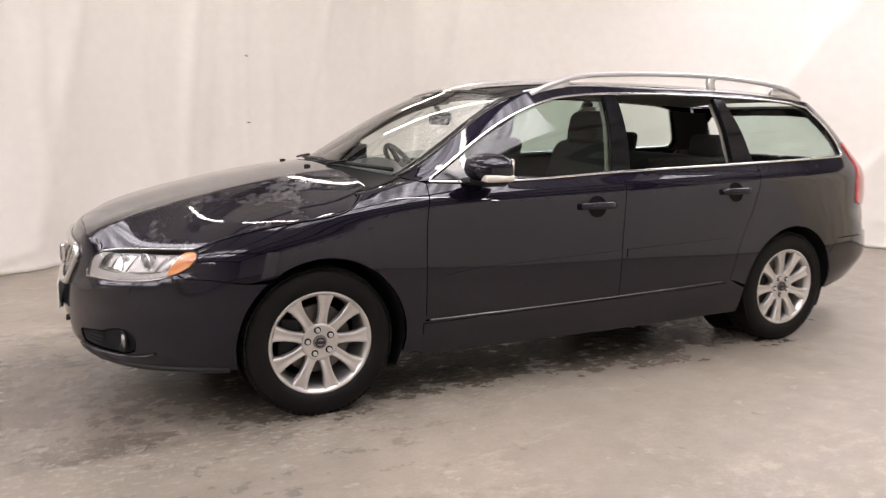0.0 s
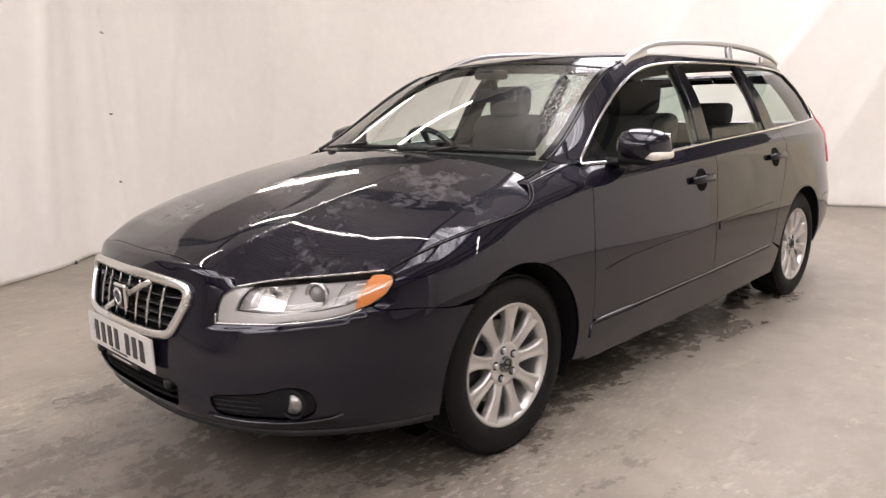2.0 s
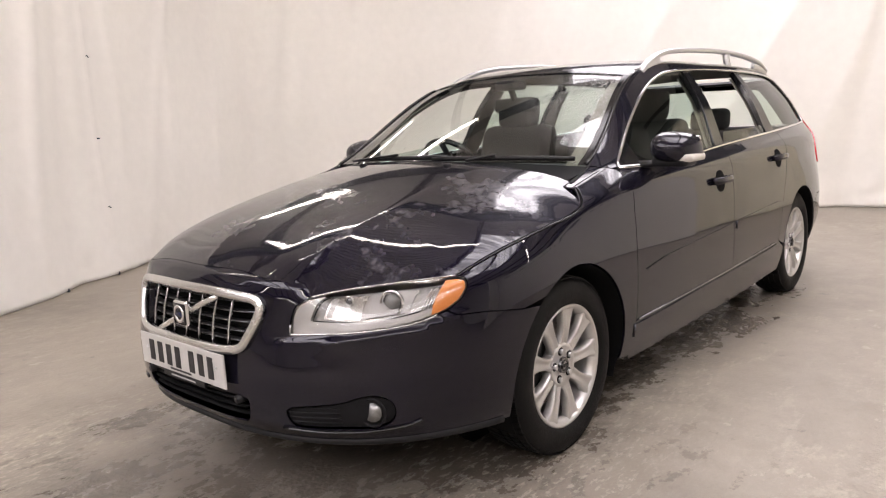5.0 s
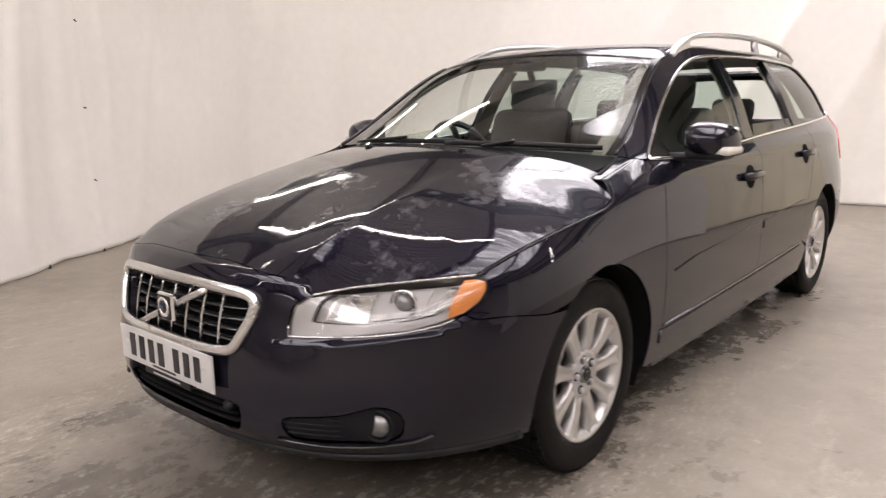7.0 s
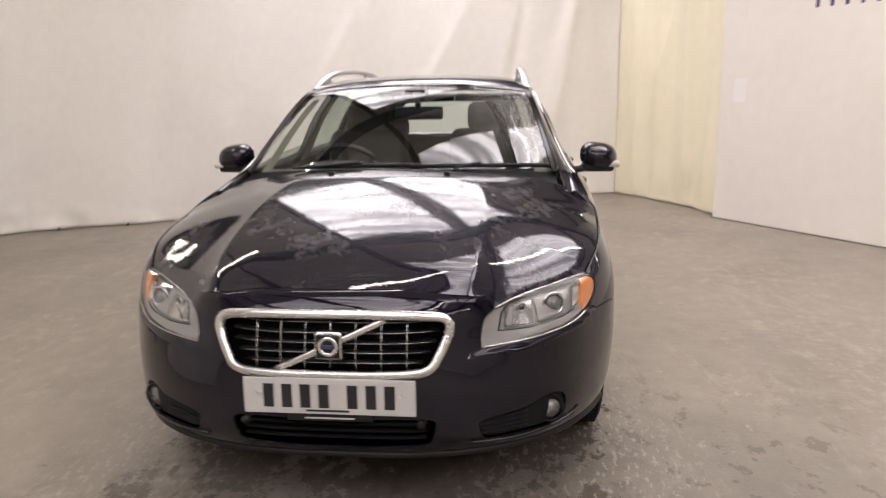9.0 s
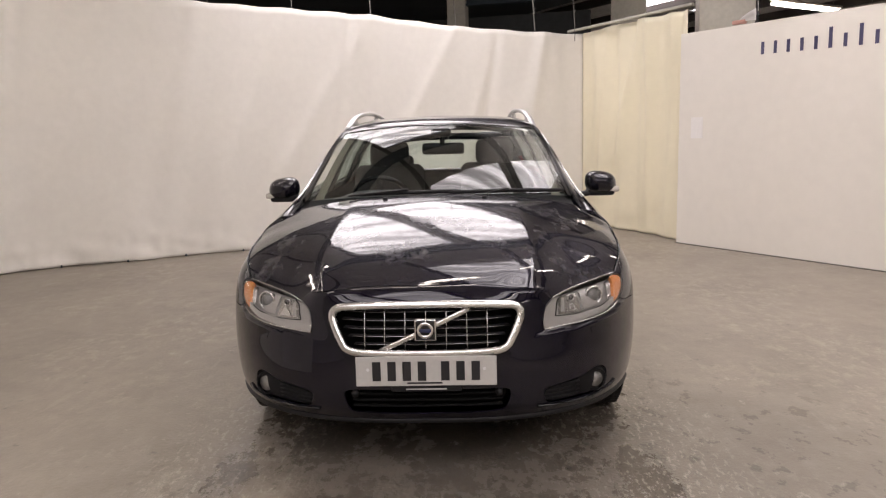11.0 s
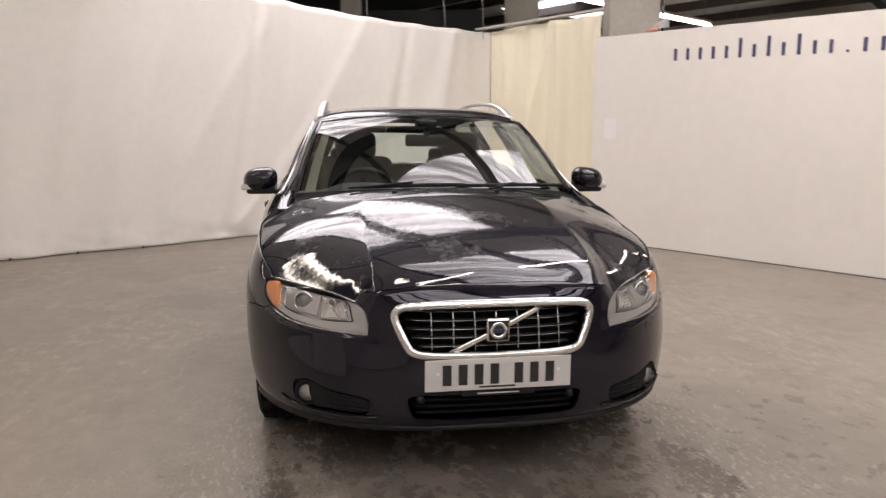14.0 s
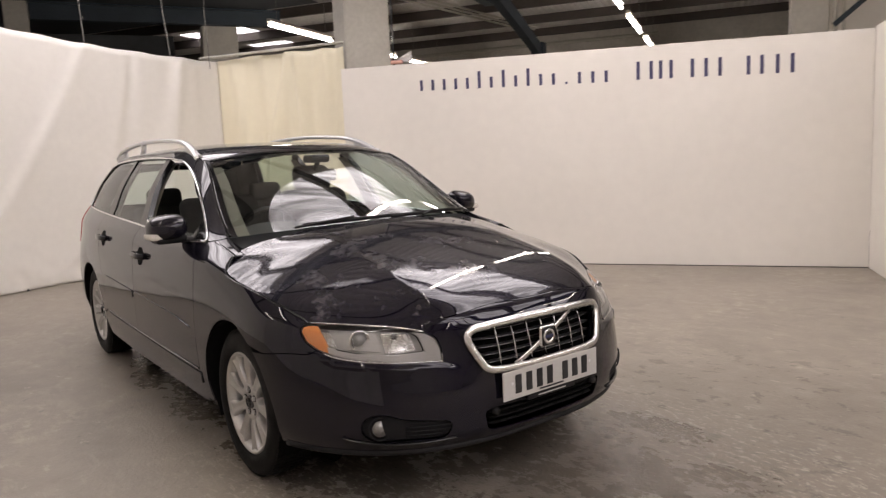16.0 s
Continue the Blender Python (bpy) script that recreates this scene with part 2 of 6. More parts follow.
def rod(bm, a, b, r, n=10, r2=None):
    a, b = Vector(a), Vector(b)
    turn = (b - a).to_track_quat('Z', 'Y').to_matrix().to_4x4()
    bmesh.ops.create_cone(bm, cap_ends=True, segments=n, radius1=r, radius2=r if r2 is None else r2, depth=(b - a).length,
                          matrix=Matrix.Translation((a + b) / 2) @ turn)
    return bm


def spline(points, per=8, closed=False):
    """Points along a smooth curve through the given ones (centripetal in index)."""
    p = np.array(points, float)
    n = len(p)
    out = []
    for i in range(n if closed else n - 1):
        a, b = p[i], p[(i + 1) % n]
        before = p[i - 1] if (i > 0 or closed) else 2 * a - b
        after = p[(i + 2) % n] if (i + 2 < n or closed) else 2 * b - a
        l = np.linalg.norm(b - a) + 1e-9
        ma = (b - before) / (np.linalg.norm(b - a) + np.linalg.norm(a - before) + 1e-9) * l
        mb = (after - a) / (np.linalg.norm(after - b) + np.linalg.norm(b - a) + 1e-9) * l
        for k in range(per):
            t = k / per
            out.append((2 * t**3 - 3 * t**2 + 1) * a + (t**3 - 2 * t**2 + t) * ma + (3 * t**2 - 2 * t**3) * b + (t**3 - t**2) * mb)
    if not closed:
        out.append(p[-1])
    return np.array(out)


def tube(bm, path, profile, closed=False, up=(0, 0, 1)):
    """Sweeps a closed profile (pairs across, upwards) along a path."""
    path = [Vector(p) for p in path]
    rings = []
    n = len(path)
    for i, p in enumerate(path):
        ahead = (path[(i + 1) % n] - path[i - 1]) if closed or 0 < i < n - 1 else (path[1] - p if i == 0 else p - path[i - 1])
        side = ahead.cross(Vector(up)).normalized()
        top = side.cross(ahead).normalized()
        rings.append([bm.verts.new(p + side * a + top * b) for a, b in profile])
    m = len(profile)
    for i in range(n if closed else n - 1):
        r, s = rings[i], rings[(i + 1) % n]
        for k in range(m):
            bm.faces.new((r[k], r[(k + 1) % m], s[(k + 1) % m], s[k]))
    if not closed:
        bm.faces.new(rings[0])
        bm.faces.new(rings[-1][::-1])
    bmesh.ops.recalc_face_normals(bm, faces=bm.faces)
    return bm


def oval(a, b, n=10, power=1.0):
    return [(a * np.sign(math.cos(t)) * abs(math.cos(t)) ** power, b * np.sign(math.sin(t)) * abs(math.sin(t)) ** power) for t in (2 * math.pi * k / n for k in range(n))]


# ---- the car's surface: character lines from the front's middle round the left flank to the rear ----
# Each line: x (front axle 0, front negative), half width, height, at 17 stations.
LINES = [
    [(-.925, 0, .262), (-.915, .25, .262), (-.852, .47, .26), (-.74, .648, .258), (-.56, .787, .255), (-.37, .862, .25), (0, .885, .235), (.40, .885, .215), (.8, .885, .21),
     (1.25, .89, .21), (1.9, .89, .21), (2.42, .885, .215), (2.85, .885, .23), (3.25, .865, .30), (3.56, .76, .345), (3.73, .6, .36), (3.79, 0, .36)],
    [(-.962, 0, .312), (-.952, .25, .312), (-.885, .48, .312), (-.76, .665, .312), (-.56, .807, .305), (-.37, .884, .31), (0, .905, .31), (.40, .905, .30), (.8, .908, .29),
     (1.25, .91, .29), (1.9, .91, .29), (2.42, .91, .30), (2.85, .91, .32), (3.26, .89, .38), (3.60, .79, .42), (3.78, .62, .43), (3.84, 0, .43)],
    [(-.982, 0, .43), (-.97, .25, .43), (-.90, .475, .43), (-.768, .668, .43), (-.565, .818, .43), (-.37, .900, .44), (0, .922, .45), (.40, .922, .44), (.8, .926, .43),
     (1.25, .928, .43), (1.9, .928, .43), (2.42, .926, .44), (2.85, .922, .46), (3.27, .90, .49), (3.62, .80, .50), (3.81, .63, .50), (3.87, 0, .50)],
    [(-.977, 0, .535), (-.963, .25, .535), (-.888, .465, .54), (-.755, .66, .55), (-.56, .814, .56), (-.37, .900, .57), (0, .926, .58), (.40, .926, .57), (.8, .93, .56),
     (1.25, .932, .56), (1.9, .932, .57), (2.42, .930, .58), (2.85, .926, .59), (3.28, .90, .61), (3.61, .795, .62), (3.79, .62, .62), (3.85, 0, .62)],
    [(-.965, 0, .625), (-.950, .25, .622), (-.872, .452, .605), (-.737, .645, .635), (-.545, .803, .655), (-.36, .894, .67), (0, .922, .69), (.40, .922, .69), (.8, .926, .68),
     (1.25, .928, .69), (1.9, .928, .70), (2.42, .926, .71), (2.85, .922, .72), (3.27, .892, .73), (3.58, .78, .74), (3.75, .60, .74), (3.81, 0, .74)],
    [(-.940, 0, .705), (-.924, .25, .702), (-.859, .452, .672), (-.70, .628, .695), (-.515, .797, .717), (-.345, .874, .75), (0, .903, .79), (.40, .91, .81), (.8, .916, .81),
     (1.25, .918, .82), (1.9, .918, .83), (2.42, .914, .845), (2.85, .904, .855), (3.26, .868, .865), (3.60, .762, .87), (3.75, .59, .87), (3.81, 0, .87)],
    [(-.927, 0, .735), (-.911, .25, .731), (-.850, .451, .704), (-.665, .612, .727), (-.487, .782, .742), (-.335, .836, .80), (0, .865, .868), (.40, .884, .915), (.8, .893, .93),
     (1.25, .895, .94), (1.9, .893, .955), (2.42, .886, .97), (2.85, .874, .98), (3.27, .838, .99), (3.60, .735, .99), (3.73, .56, .99), (3.79, 0, .99)],
    [(-.914, 0, .756), (-.899, .25, .751), (-.842, .448, .727), (-.64, .597, .743), (-.468, .762, .758), (-.32, .812, .825), (0, .824, .897), (.40, .822, .972), (.8, .84, .992),
     (1.25, .842, 1.008), (1.9, .838, 1.025), (2.42, .828, 1.04), (2.85, .810, 1.058), (3.27, .772, 1.075), (3.56, .685, 1.08), (3.68, .52, 1.08), (3.74, 0, 1.08)],
    [(-.902, 0, .769), (-.888, .25, .765), (-.836, .445, .741), (-.62, .586, .752), (-.457, .744, .767), (-.313, .785, .836), (0, .792, .905), (.38, .782, .985), (.74, .77, 1.09),
     (1.2, .745, 1.21), (1.9, .74, 1.24), (2.42, .733, 1.24), (2.85, .722, 1.25), (3.21, .690, 1.25), (3.46, .605, 1.245), (3.57, .45, 1.245), (3.62, 0, 1.245)],
    [(-.888, 0, .778), (-.875, .25, .774), (-.829, .441, .751), (-.60, .576, .759), (-.447, .727, .775), (-.308, .764, .845), (0, .765, .912), (.37, .745, .995), (.70, .69, 1.18),
     (1.10, .608, 1.392), (1.9, .600, 1.443), (2.42, .594, 1.442), (2.85, .586, 1.43), (3.13, .570, 1.415), (3.33, .515, 1.40), (3.42, .37, 1.395), (3.46, 0, 1.395)],
]
NET = np.array(LINES)


def knots(axis):
    steps = np.linalg.norm(np.diff(NET, axis=axis), axis=2).mean(axis=1 - axis)
    return np.r_[0, np.cumsum(steps)]


U_KNOTS, V_KNOTS = knots(1), knots(0)
U_KNOTS = np.r_[0, np.cumsum(np.linalg.norm(np.diff(NET[2], axis=0), axis=1))]


def slopes(values, k):
    """Tangents of a C2 cubic spline through the values along axis 0 with knots k."""
    n = len(k)
    h = np.diff(k)
    a = np.zeros((n, n))
    rhs = np.zeros(values.shape)
    flat = values.reshape(n, -1)
    r = np.zeros(flat.shape)
    a[0, :2], a[-1, -2:] = (2, 1), (1, 2)
    r[0], r[-1] = 3 * (flat[1] - flat[0]) / h[0], 3 * (flat[-1] - flat[-2]) / h[-1]
    for i in range(1, n - 1):
        a[i, i - 1], a[i, i], a[i, i + 1] = h[i], 2 * (h[i - 1] + h[i]), h[i - 1]
        r[i] = 3 * (h[i] * (flat[i] - flat[i - 1]) / h[i - 1] + h[i - 1] * (flat[i + 1] - flat[i]) / h[i])
    return np.linalg.solve(a, r).reshape(rhs.shape)


def hermite(k, values, tangents, t):
    i = np.clip(np.searchsorted(k, t, side="right") - 1, 0, len(k) - 2)
    h = (k[i + 1] - k[i])[:, None]
    s = (t - k[i])[:, None] / h
    return ((2 * s**3 - 3 * s**2 + 1) * values[i] + (s**3 - 2 * s**2 + s) * h * tangents[i]
            + (3 * s**2 - 2 * s**3) * values[i + 1] + (s**3 - s**2) * h * tangents[i + 1])


ACROSS = np.swapaxes(NET, 0, 1).copy()          # stations, lines, xyz
# the front's middle is crossed square on: mirrored stations keep the curve level there
MIRROR = ACROSS[1:8][::-1] * (1, -1, 1)
ALONG_VALUES = np.concatenate([MIRROR, ACROSS])
ALONG_KNOTS = np.r_[-U_KNOTS[7:0:-1], U_KNOTS]
ALONG_SLOPES = slopes(ALONG_VALUES, ALONG_KNOTS)


def skin(u, v):
    """The flank's point at a length u round the car and a height parameter v."""
    u, v = np.asarray(u, float).ravel(), np.asarray(v, float).ravel()
    i = np.clip(np.searchsorted(ALONG_KNOTS, u, side="right") - 1, 0, len(ALONG_KNOTS) - 2)
    h = (ALONG_KNOTS[i + 1] - ALONG_KNOTS[i])[:, None, None]
    s = (u - ALONG_KNOTS[i])[:, None, None] / h
    rows = ((2 * s**3 - 3 * s**2 + 1) * ALONG_VALUES[i] + (s**3 - 2 * s**2 + s) * h * ALONG_SLOPES[i]
            + (3 * s**2 - 2 * s**3) * ALONG_VALUES[i + 1] + (s**3 - s**2) * h * ALONG_SLOPES[i + 1])   # points, lines, xyz
    k = V_KNOTS
    d = np.diff(rows, axis=1) / np.diff(k)[None, :, None]
    m = np.empty_like(rows)
    w = np.diff(k)
    m[:, 1:-1] = (d[:, :-1] * w[1:, None] + d[:, 1:] * w[:-1, None]) / (w[1:] + w[:-1])[:, None]
    m[:, 0], m[:, -1] = 1.5 * d[:, 0] - 0.5 * m[:, 1], 1.5 * d[:, -1] - 0.5 * m[:, -2]
    j = np.clip(np.searchsorted(k, v, side="right") - 1, 0, len(k) - 2)
    n = np.arange(len(u))
    hv = (k[j + 1] - k[j])[:, None]
    q = (v - k[j])[:, None] / hv
    p = ((2 * q**3 - 3 * q**2 + 1) * rows[n, j] + (q**3 - 2 * q**2 + q) * hv * m[n, j]
         + (3 * q**2 - 2 * q**3) * rows[n, j + 1] + (q**3 - q**2) * hv * m[n, j + 1])
    return p


V_DENSE = np.linspace(0, V_KNOTS[-1], 90)


def height_to_v(s, z):
    """The height parameter at which the flank has the height z."""
    v = np.empty(len(s))
    zz = skin(np.repeat(s, 90), np.tile(V_DENSE, len(s)))[:, 2].reshape(-1, 90)
    zz = np.maximum.accumulate(zz, axis=1) + np.arange(90) * 1e-7
    for n in range(len(s)):
        v[n] = np.interp(z[n], zz[n], V_DENSE)
    return v


LEDGE = np.array([(.40, .585), (.480, .600), (.666, .605), (.81, .615), (.89, .627), (.962, .648), (1.06, .66)])


def hull(u, v):
    """The flank's point with y negative on the left; a ledge stands out under the headlamps."""
    u = np.asarray(u, float).ravel()
    p = skin(u, np.clip(v, 0, V_KNOTS[-1]))
    p[:, 1] *= -1
    s = np.abs(u)
    r = np.interp(s, LEDGE[:, 0], LEDGE[:, 1]) - 0.004 - p[:, 2]
    rise = np.clip(r / 0.016, 0, 1)
    d = 0.011 * rise * rise * (3 - 2 * rise) * np.exp(-np.maximum(r - 0.016, 0) / 0.04)
    ends = np.clip((s - 0.40) / 0.20, 0, 1) * np.clip((1.08 - s) / 0.16, 0, 1)
    d *= ends * ends * (3 - 2 * ends)
    out = np.stack([p[:, 0] - 0.25, p[:, 1] * 0.6], 1)
    out /= np.linalg.norm(out, axis=1)[:, None] + 1e-9
    p[:, 0] += out[:, 0] * d
    p[:, 1] += out[:, 1] * d
    return p


def flank(s, z):
    """The point of the flank at a length s round the car and a height z."""
    s, z = np.asarray(s, float).ravel(), np.asarray(z, float).ravel()
    return hull(s, height_to_v(s, z))


def uv(points):
    a = np.array(points, float)
    return np.stack([a[:, 0], height_to_v(a[:, 0], a[:, 1])], 1)


def side(points):
    """Side-view places (x, z) as (s, z) on the flank."""
    out = []
    for x, z in points:
        s = x + 1.35
        for _ in range(12):
            p = flank([s, s + 0.01], [z, z])
            dx = (p[1, 0] - p[0, 0]) / 0.01
            s += np.clip((x - p[0, 0]) / max(dx, 0.15), -0.2, 0.2)
        out.append((s, z))
    return np.array(out)


def front(points):
    """Front-view places (half width, z) as (s, z)."""
    out = []
    for w, z in points:
        s = w
        for _ in range(12):
            p = flank([s, s + 0.01], [z, z])
            dw = -(p[1, 1] - p[0, 1]) / 0.01
            s += np.clip((w + p[0, 1]) / max(dw, 0.15), -0.1, 0.1)
        out.append((s, z))
    return np.array(out)


def inside(points, poly):
    x, y = points[:, 0], points[:, 1]
    hit = np.zeros(len(points), bool)
    q = np.roll(poly, -1, axis=0)
    for (x0, y0), (x1, y1) in zip(poly, q):
        cross = ((y0 > y) != (y1 > y))
        hit ^= cross & (x < (x1 - x0) * (y - y0) / (y1 - y0 + 1e-15) + x0)
    return hit


def dense(poly, step):
    out = []
    for a, b in zip(poly, np.roll(poly, -1, axis=0)):
        n = max(1, int(np.ceil(np.linalg.norm(b - a) / step)))
        out += [a + (b - a) * k / n for k in range(n)]
    return np.array(out)


def shrunk(poly, d):
    """A polygon drawn in by d."""
    if not d:
        return poly
    area = np.sum(poly[:, 0] * np.roll(poly[:, 1], -1) - np.roll(poly[:, 0], -1) * poly[:, 1])
    a, b = poly - np.roll(poly, 1, axis=0), np.roll(poly, -1, axis=0) - poly
    a, b = a / (np.linalg.norm(a, axis=1)[:, None] + 1e-12), b / (np.linalg.norm(b, axis=1)[:, None] + 1e-12)
    na, nb = np.stack([-a[:, 1], a[:, 0]], 1), np.stack([-b[:, 1], b[:, 0]], 1)
    m = na + nb
    m /= np.maximum((m * na).sum(1), 0.5)[:, None]
    return poly + m * d * np.sign(area)


def sheet(name, fn, poly, mat, parent, holes=(), step=0.03, rim=0.014, gap=0.0022, lift=0.0, mirror=False, label="", flip=False):
    """A panel: the surface fn over a polygon of its domain, less the holes, with edges turned inwards by rim."""
    poly = shrunk(dense(np.array(poly, float), step), gap)
    loops = [poly] + [shrunk(dense(np.array(h, float), step), -gap) for h in holes]
    lo, hi = poly.min(0), poly.max(0)
    gx, gy = np.meshgrid(np.arange(lo[0], hi[0], step), np.arange(lo[1], hi[1], step))
    grid = np.stack([gx.ravel(), gy.ravel()], 1)
    keep = inside(grid, poly)
    for h in loops[1:]:
        keep &= ~inside(grid, h)
    edge = np.concatenate(loops)
    far = np.ones(len(grid), bool)
    for b in range(0, len(grid), 2000):
        far[b:b + 2000] = np.sqrt(((grid[b:b + 2000, None] - edge[None]) ** 2).sum(2)).min(1) > step * 0.45
    grid = grid[keep & far]
    pts = np.concatenate([edge, grid])
    edges, n0 = [], 0
    for l in loops:
        edges += [(n0 + k, n0 + (k + 1) % len(l)) for k in range(len(l))]
        n0 += len(l)
    v2, _, tris, orig, _, _ = mathutils.geometry.delaunay_2d_cdt([Vector(p) for p in pts], edges, [], 0, 1e-7)
    v2 = np.array([tuple(v) for v in v2])
    tris = np.array(tris)
    mid = v2[tris].mean(1)
    ok = inside(mid, poly)
    for h in loops[1:]:
        ok &= ~inside(mid, h)
    tris = tris[ok]
    e = 2e-3
    p = fn(v2[:, 0], v2[:, 1])
    du = fn(v2[:, 0] + e, v2[:, 1]) - fn(v2[:, 0] - e, v2[:, 1])
    dv = fn(v2[:, 0], v2[:, 1] + e) - fn(v2[:, 0], v2[:, 1] - e)
    nrm = np.cross(du, dv)
    nrm /= np.linalg.norm(nrm, axis=1)[:, None] + 1e-12
    if flip:
        nrm, tris = -nrm, tris[:, ::-1]
    p = p + nrm * lift
    verts, norms, faces = p.tolist(), nrm.tolist(), tris.tolist()
    if rim:
        count = {}
        for a, b, c in faces:
            for x, y in ((a, b), (b, c), (c, a)):
                count[(x, y)] = count.get((x, y), 0) + 1
        border = [(x, y) for x, y in count if (y, x) not in count]
        twin = {}
        for x, y in border:
            for q in (x, y):
                if q not in twin:
                    twin[q] = (len(verts), len(verts) + 1)
                    verts += [p[q].tolist(), (p[q] - nrm[q] * rim).tolist()]
                    norms += [nrm[q].tolist(), nrm[q].tolist()]
        for x, y in border:
            out = np.cross(p[y] - p[x], nrm[x])
            out /= np.linalg.norm(out) + 1e-12
            for q in (x, y):
                for t in twin[q]:
                    norms[t] = (0.5 * np.array(norms[t]) + out).tolist()
            faces.append((twin[x][0], twin[x][1], twin[y][1]))
            faces.append((twin[x][0], twin[y][1], twin[y][0]))
    verts, norms = np.array(verts), np.array(norms)
    if mirror:
        verts[:, 1] *= -1
        norms[:, 1] *= -1
        faces = [q[::-1] for q in faces]
    norms /= np.linalg.norm(norms, axis=1)[:, None] + 1e-12
    return from_lists(name, verts, faces, mat, parent, label, True, norms)


def on_flank(points, lift=0.0):
    """Places on the flank for (s, z) pairs, lifted along the normal."""
    a = uv(points)
    p = hull(a[:, 0], a[:, 1])
    e = 2e-3
    n = np.cross(hull(a[:, 0] + e, a[:, 1]) - p, hull(a[:, 0], a[:, 1] + e) - hull(a[:, 0], a[:, 1] - e))
    n /= np.linalg.norm(n, axis=1)[:, None] + 1e-12
    return p + n * lift, n


def strip(name, path, width, height, mat, parent, mirror=False, closed=False, lift=0.0, label="", power=0.6):
    """A moulding that follows the flank: an oval section, width along the surface, height off it."""
    p, n = on_flank(path, lift)
    bm = bmesh.new()
    rings, count = [], len(p)
    for i in range(count):
        a, b = (p[(i + 1) % count], p[i - 1]) if closed or 0 < i < count - 1 else ((p[1], p[0]) if i == 0 else (p[i], p[i - 1]))
        along = Vector(a - b).normalized()
        nn = Vector(n[i])
        across = along.cross(nn).normalized()
        rings.append([bm.verts.new(Vector(p[i]) + across * x + nn * y) for x, y in oval(width / 2, height, 10, power)])
    for i in range(count if closed else count - 1):
        r, s = rings[i], rings[(i + 1) % count]
        for k in range(10):
            bm.faces.new((r[k], r[(k + 1) % 10], s[(k + 1) % 10], s[k]))
    if not closed:
        bm.faces.new(rings[0])
        bm.faces.new(rings[-1][::-1])
    bmesh.ops.recalc_face_normals(bm, faces=bm.faces)
    return part(name, bm, mat, parent, label, True, mirror)


# ---- the building ----
def placed(name, bm, mat, label, category, kind="structure", smooth=False):
    ob = part(name, bm, mat, None, "", smooth)
    return tagged(ob, label, category, "", kind)


def floor_material():
    """Worn power-floated concrete: pale scuffs, dark wet stains, darker ground round the car and fine grit."""
    m = material("concrete_floor", (0.268, 0.234, 0.194), 0.5, vary=0.14, scale=0.7, bump=0.25, bump_scale=55)
    nt = m.node_tree
    b = nt.nodes["Principled BSDF"]
    old = b.inputs["Base Color"].links[0].from_socket
    tc = nt.nodes.new("ShaderNodeTexCoord")

    def mask(scale, lo, hi, detail=8, rough=0.65, stretch=(1, 1, 1), shift=(0, 0, 0)):
        mp, n, r = nt.nodes.new("ShaderNodeMapping"), nt.nodes.new("ShaderNodeTexNoise"), nt.nodes.new("ShaderNodeMapRange")
        mp.inputs["Scale"].default_value, mp.inputs["Location"].default_value = stretch, shift
        n.inputs["Scale"].default_value, n.inputs["Detail"].default_value, n.inputs["Roughness"].default_value = scale, detail, rough
        r.inputs[1].default_value, r.inputs[2].default_value = lo, hi
        nt.links.new(tc.outputs["Object"], mp.inputs[0])
        nt.links.new(mp.outputs[0], n.inputs["Vector"])
        nt.links.new(n.outputs["Fac"], r.inputs[0])
        return r.outputs[0]

    def blend(a, color, fac, amount):
        k, mx = nt.nodes.new("ShaderNodeMath"), nt.nodes.new("ShaderNodeMix")
        k.operation = 'MULTIPLY'
        k.inputs[1].default_value = amount
        mx.data_type = 'RGBA'
        nt.links.new(fac, k.inputs[0])
        nt.links.new(k.outputs[0], mx.inputs[0])
        nt.links.new(a, mx.inputs[6])
        mx.inputs[7].default_value = (*color, 1)
        return mx.outputs[2]

    mottle = mask(8.0, 0.44, 0.60, 10, 0.72, (1, 1.25, 1), (2, 5, 0))
    speck = mask(34, 0.55, 0.68, 5, 0.7)
    scrape = mask(4.2, 0.565, 0.60, 12, 0.8, (0.6, 1.5, 1), (11, 3, 0))
    scuff = mask(2.6, 0.55, 0.66, 10, 0.75, (1, 1.6, 1))
    grime = mask(1.1, 0.50, 0.66, 9, 0.7, (1, 1, 1), (5.2, 1.3, 0))
    chip = mask(7, 0.66, 0.70, 6, 0.6)
    c = blend(old, (0.37, 0.335, 0.285), scuff, 0.32)
    c = blend(c, (0.165, 0.142, 0.116), grime, 0.55)
    c = blend(c, (0.20, 0.172, 0.14), mottle, 0.20)
    patch = mask(0.9, 0.48, 0.60, 4, 0.5, (1, 1, 1), (9, 4, 0))
    streak = mask(9.0, 0.50, 0.60, 10, 0.8, (0.85, 1.2, 1), (1, 8, 0))
    worn = nt.nodes.new("ShaderNodeMath")
    worn.operation = 'MULTIPLY'
    nt.links.new(patch, worn.inputs[0])
    nt.links.new(streak, worn.inputs[1])
    c = blend(c, (0.50, 0.45, 0.36), worn.outputs[0], 0.30)
    c = blend(c, (0.47, 0.43, 0.36), scrape, 0.16)
    c = blend(c, (0.14, 0.125, 0.11), speck, 0.16)
    c = blend(c, (0.10, 0.095, 0.09), chip, 0.5)
    # wet wheel tracks and drips, with a dark glossy patch in the car's outline
    sep = nt.nodes.new("ShaderNodeSeparateXYZ")
    nt.links.new(tc.outputs["Object"], sep.inputs[0])

    def math_node(op, a, b2):
        k = nt.nodes.new("ShaderNodeMath")
        k.operation = op
        for i, v in enumerate((a, b2)):
            if isinstance(v, (int, float)):
                k.inputs[i].default_value = v
            else:
                nt.links.new(v, k.inputs[i])
        return k.outputs[0]

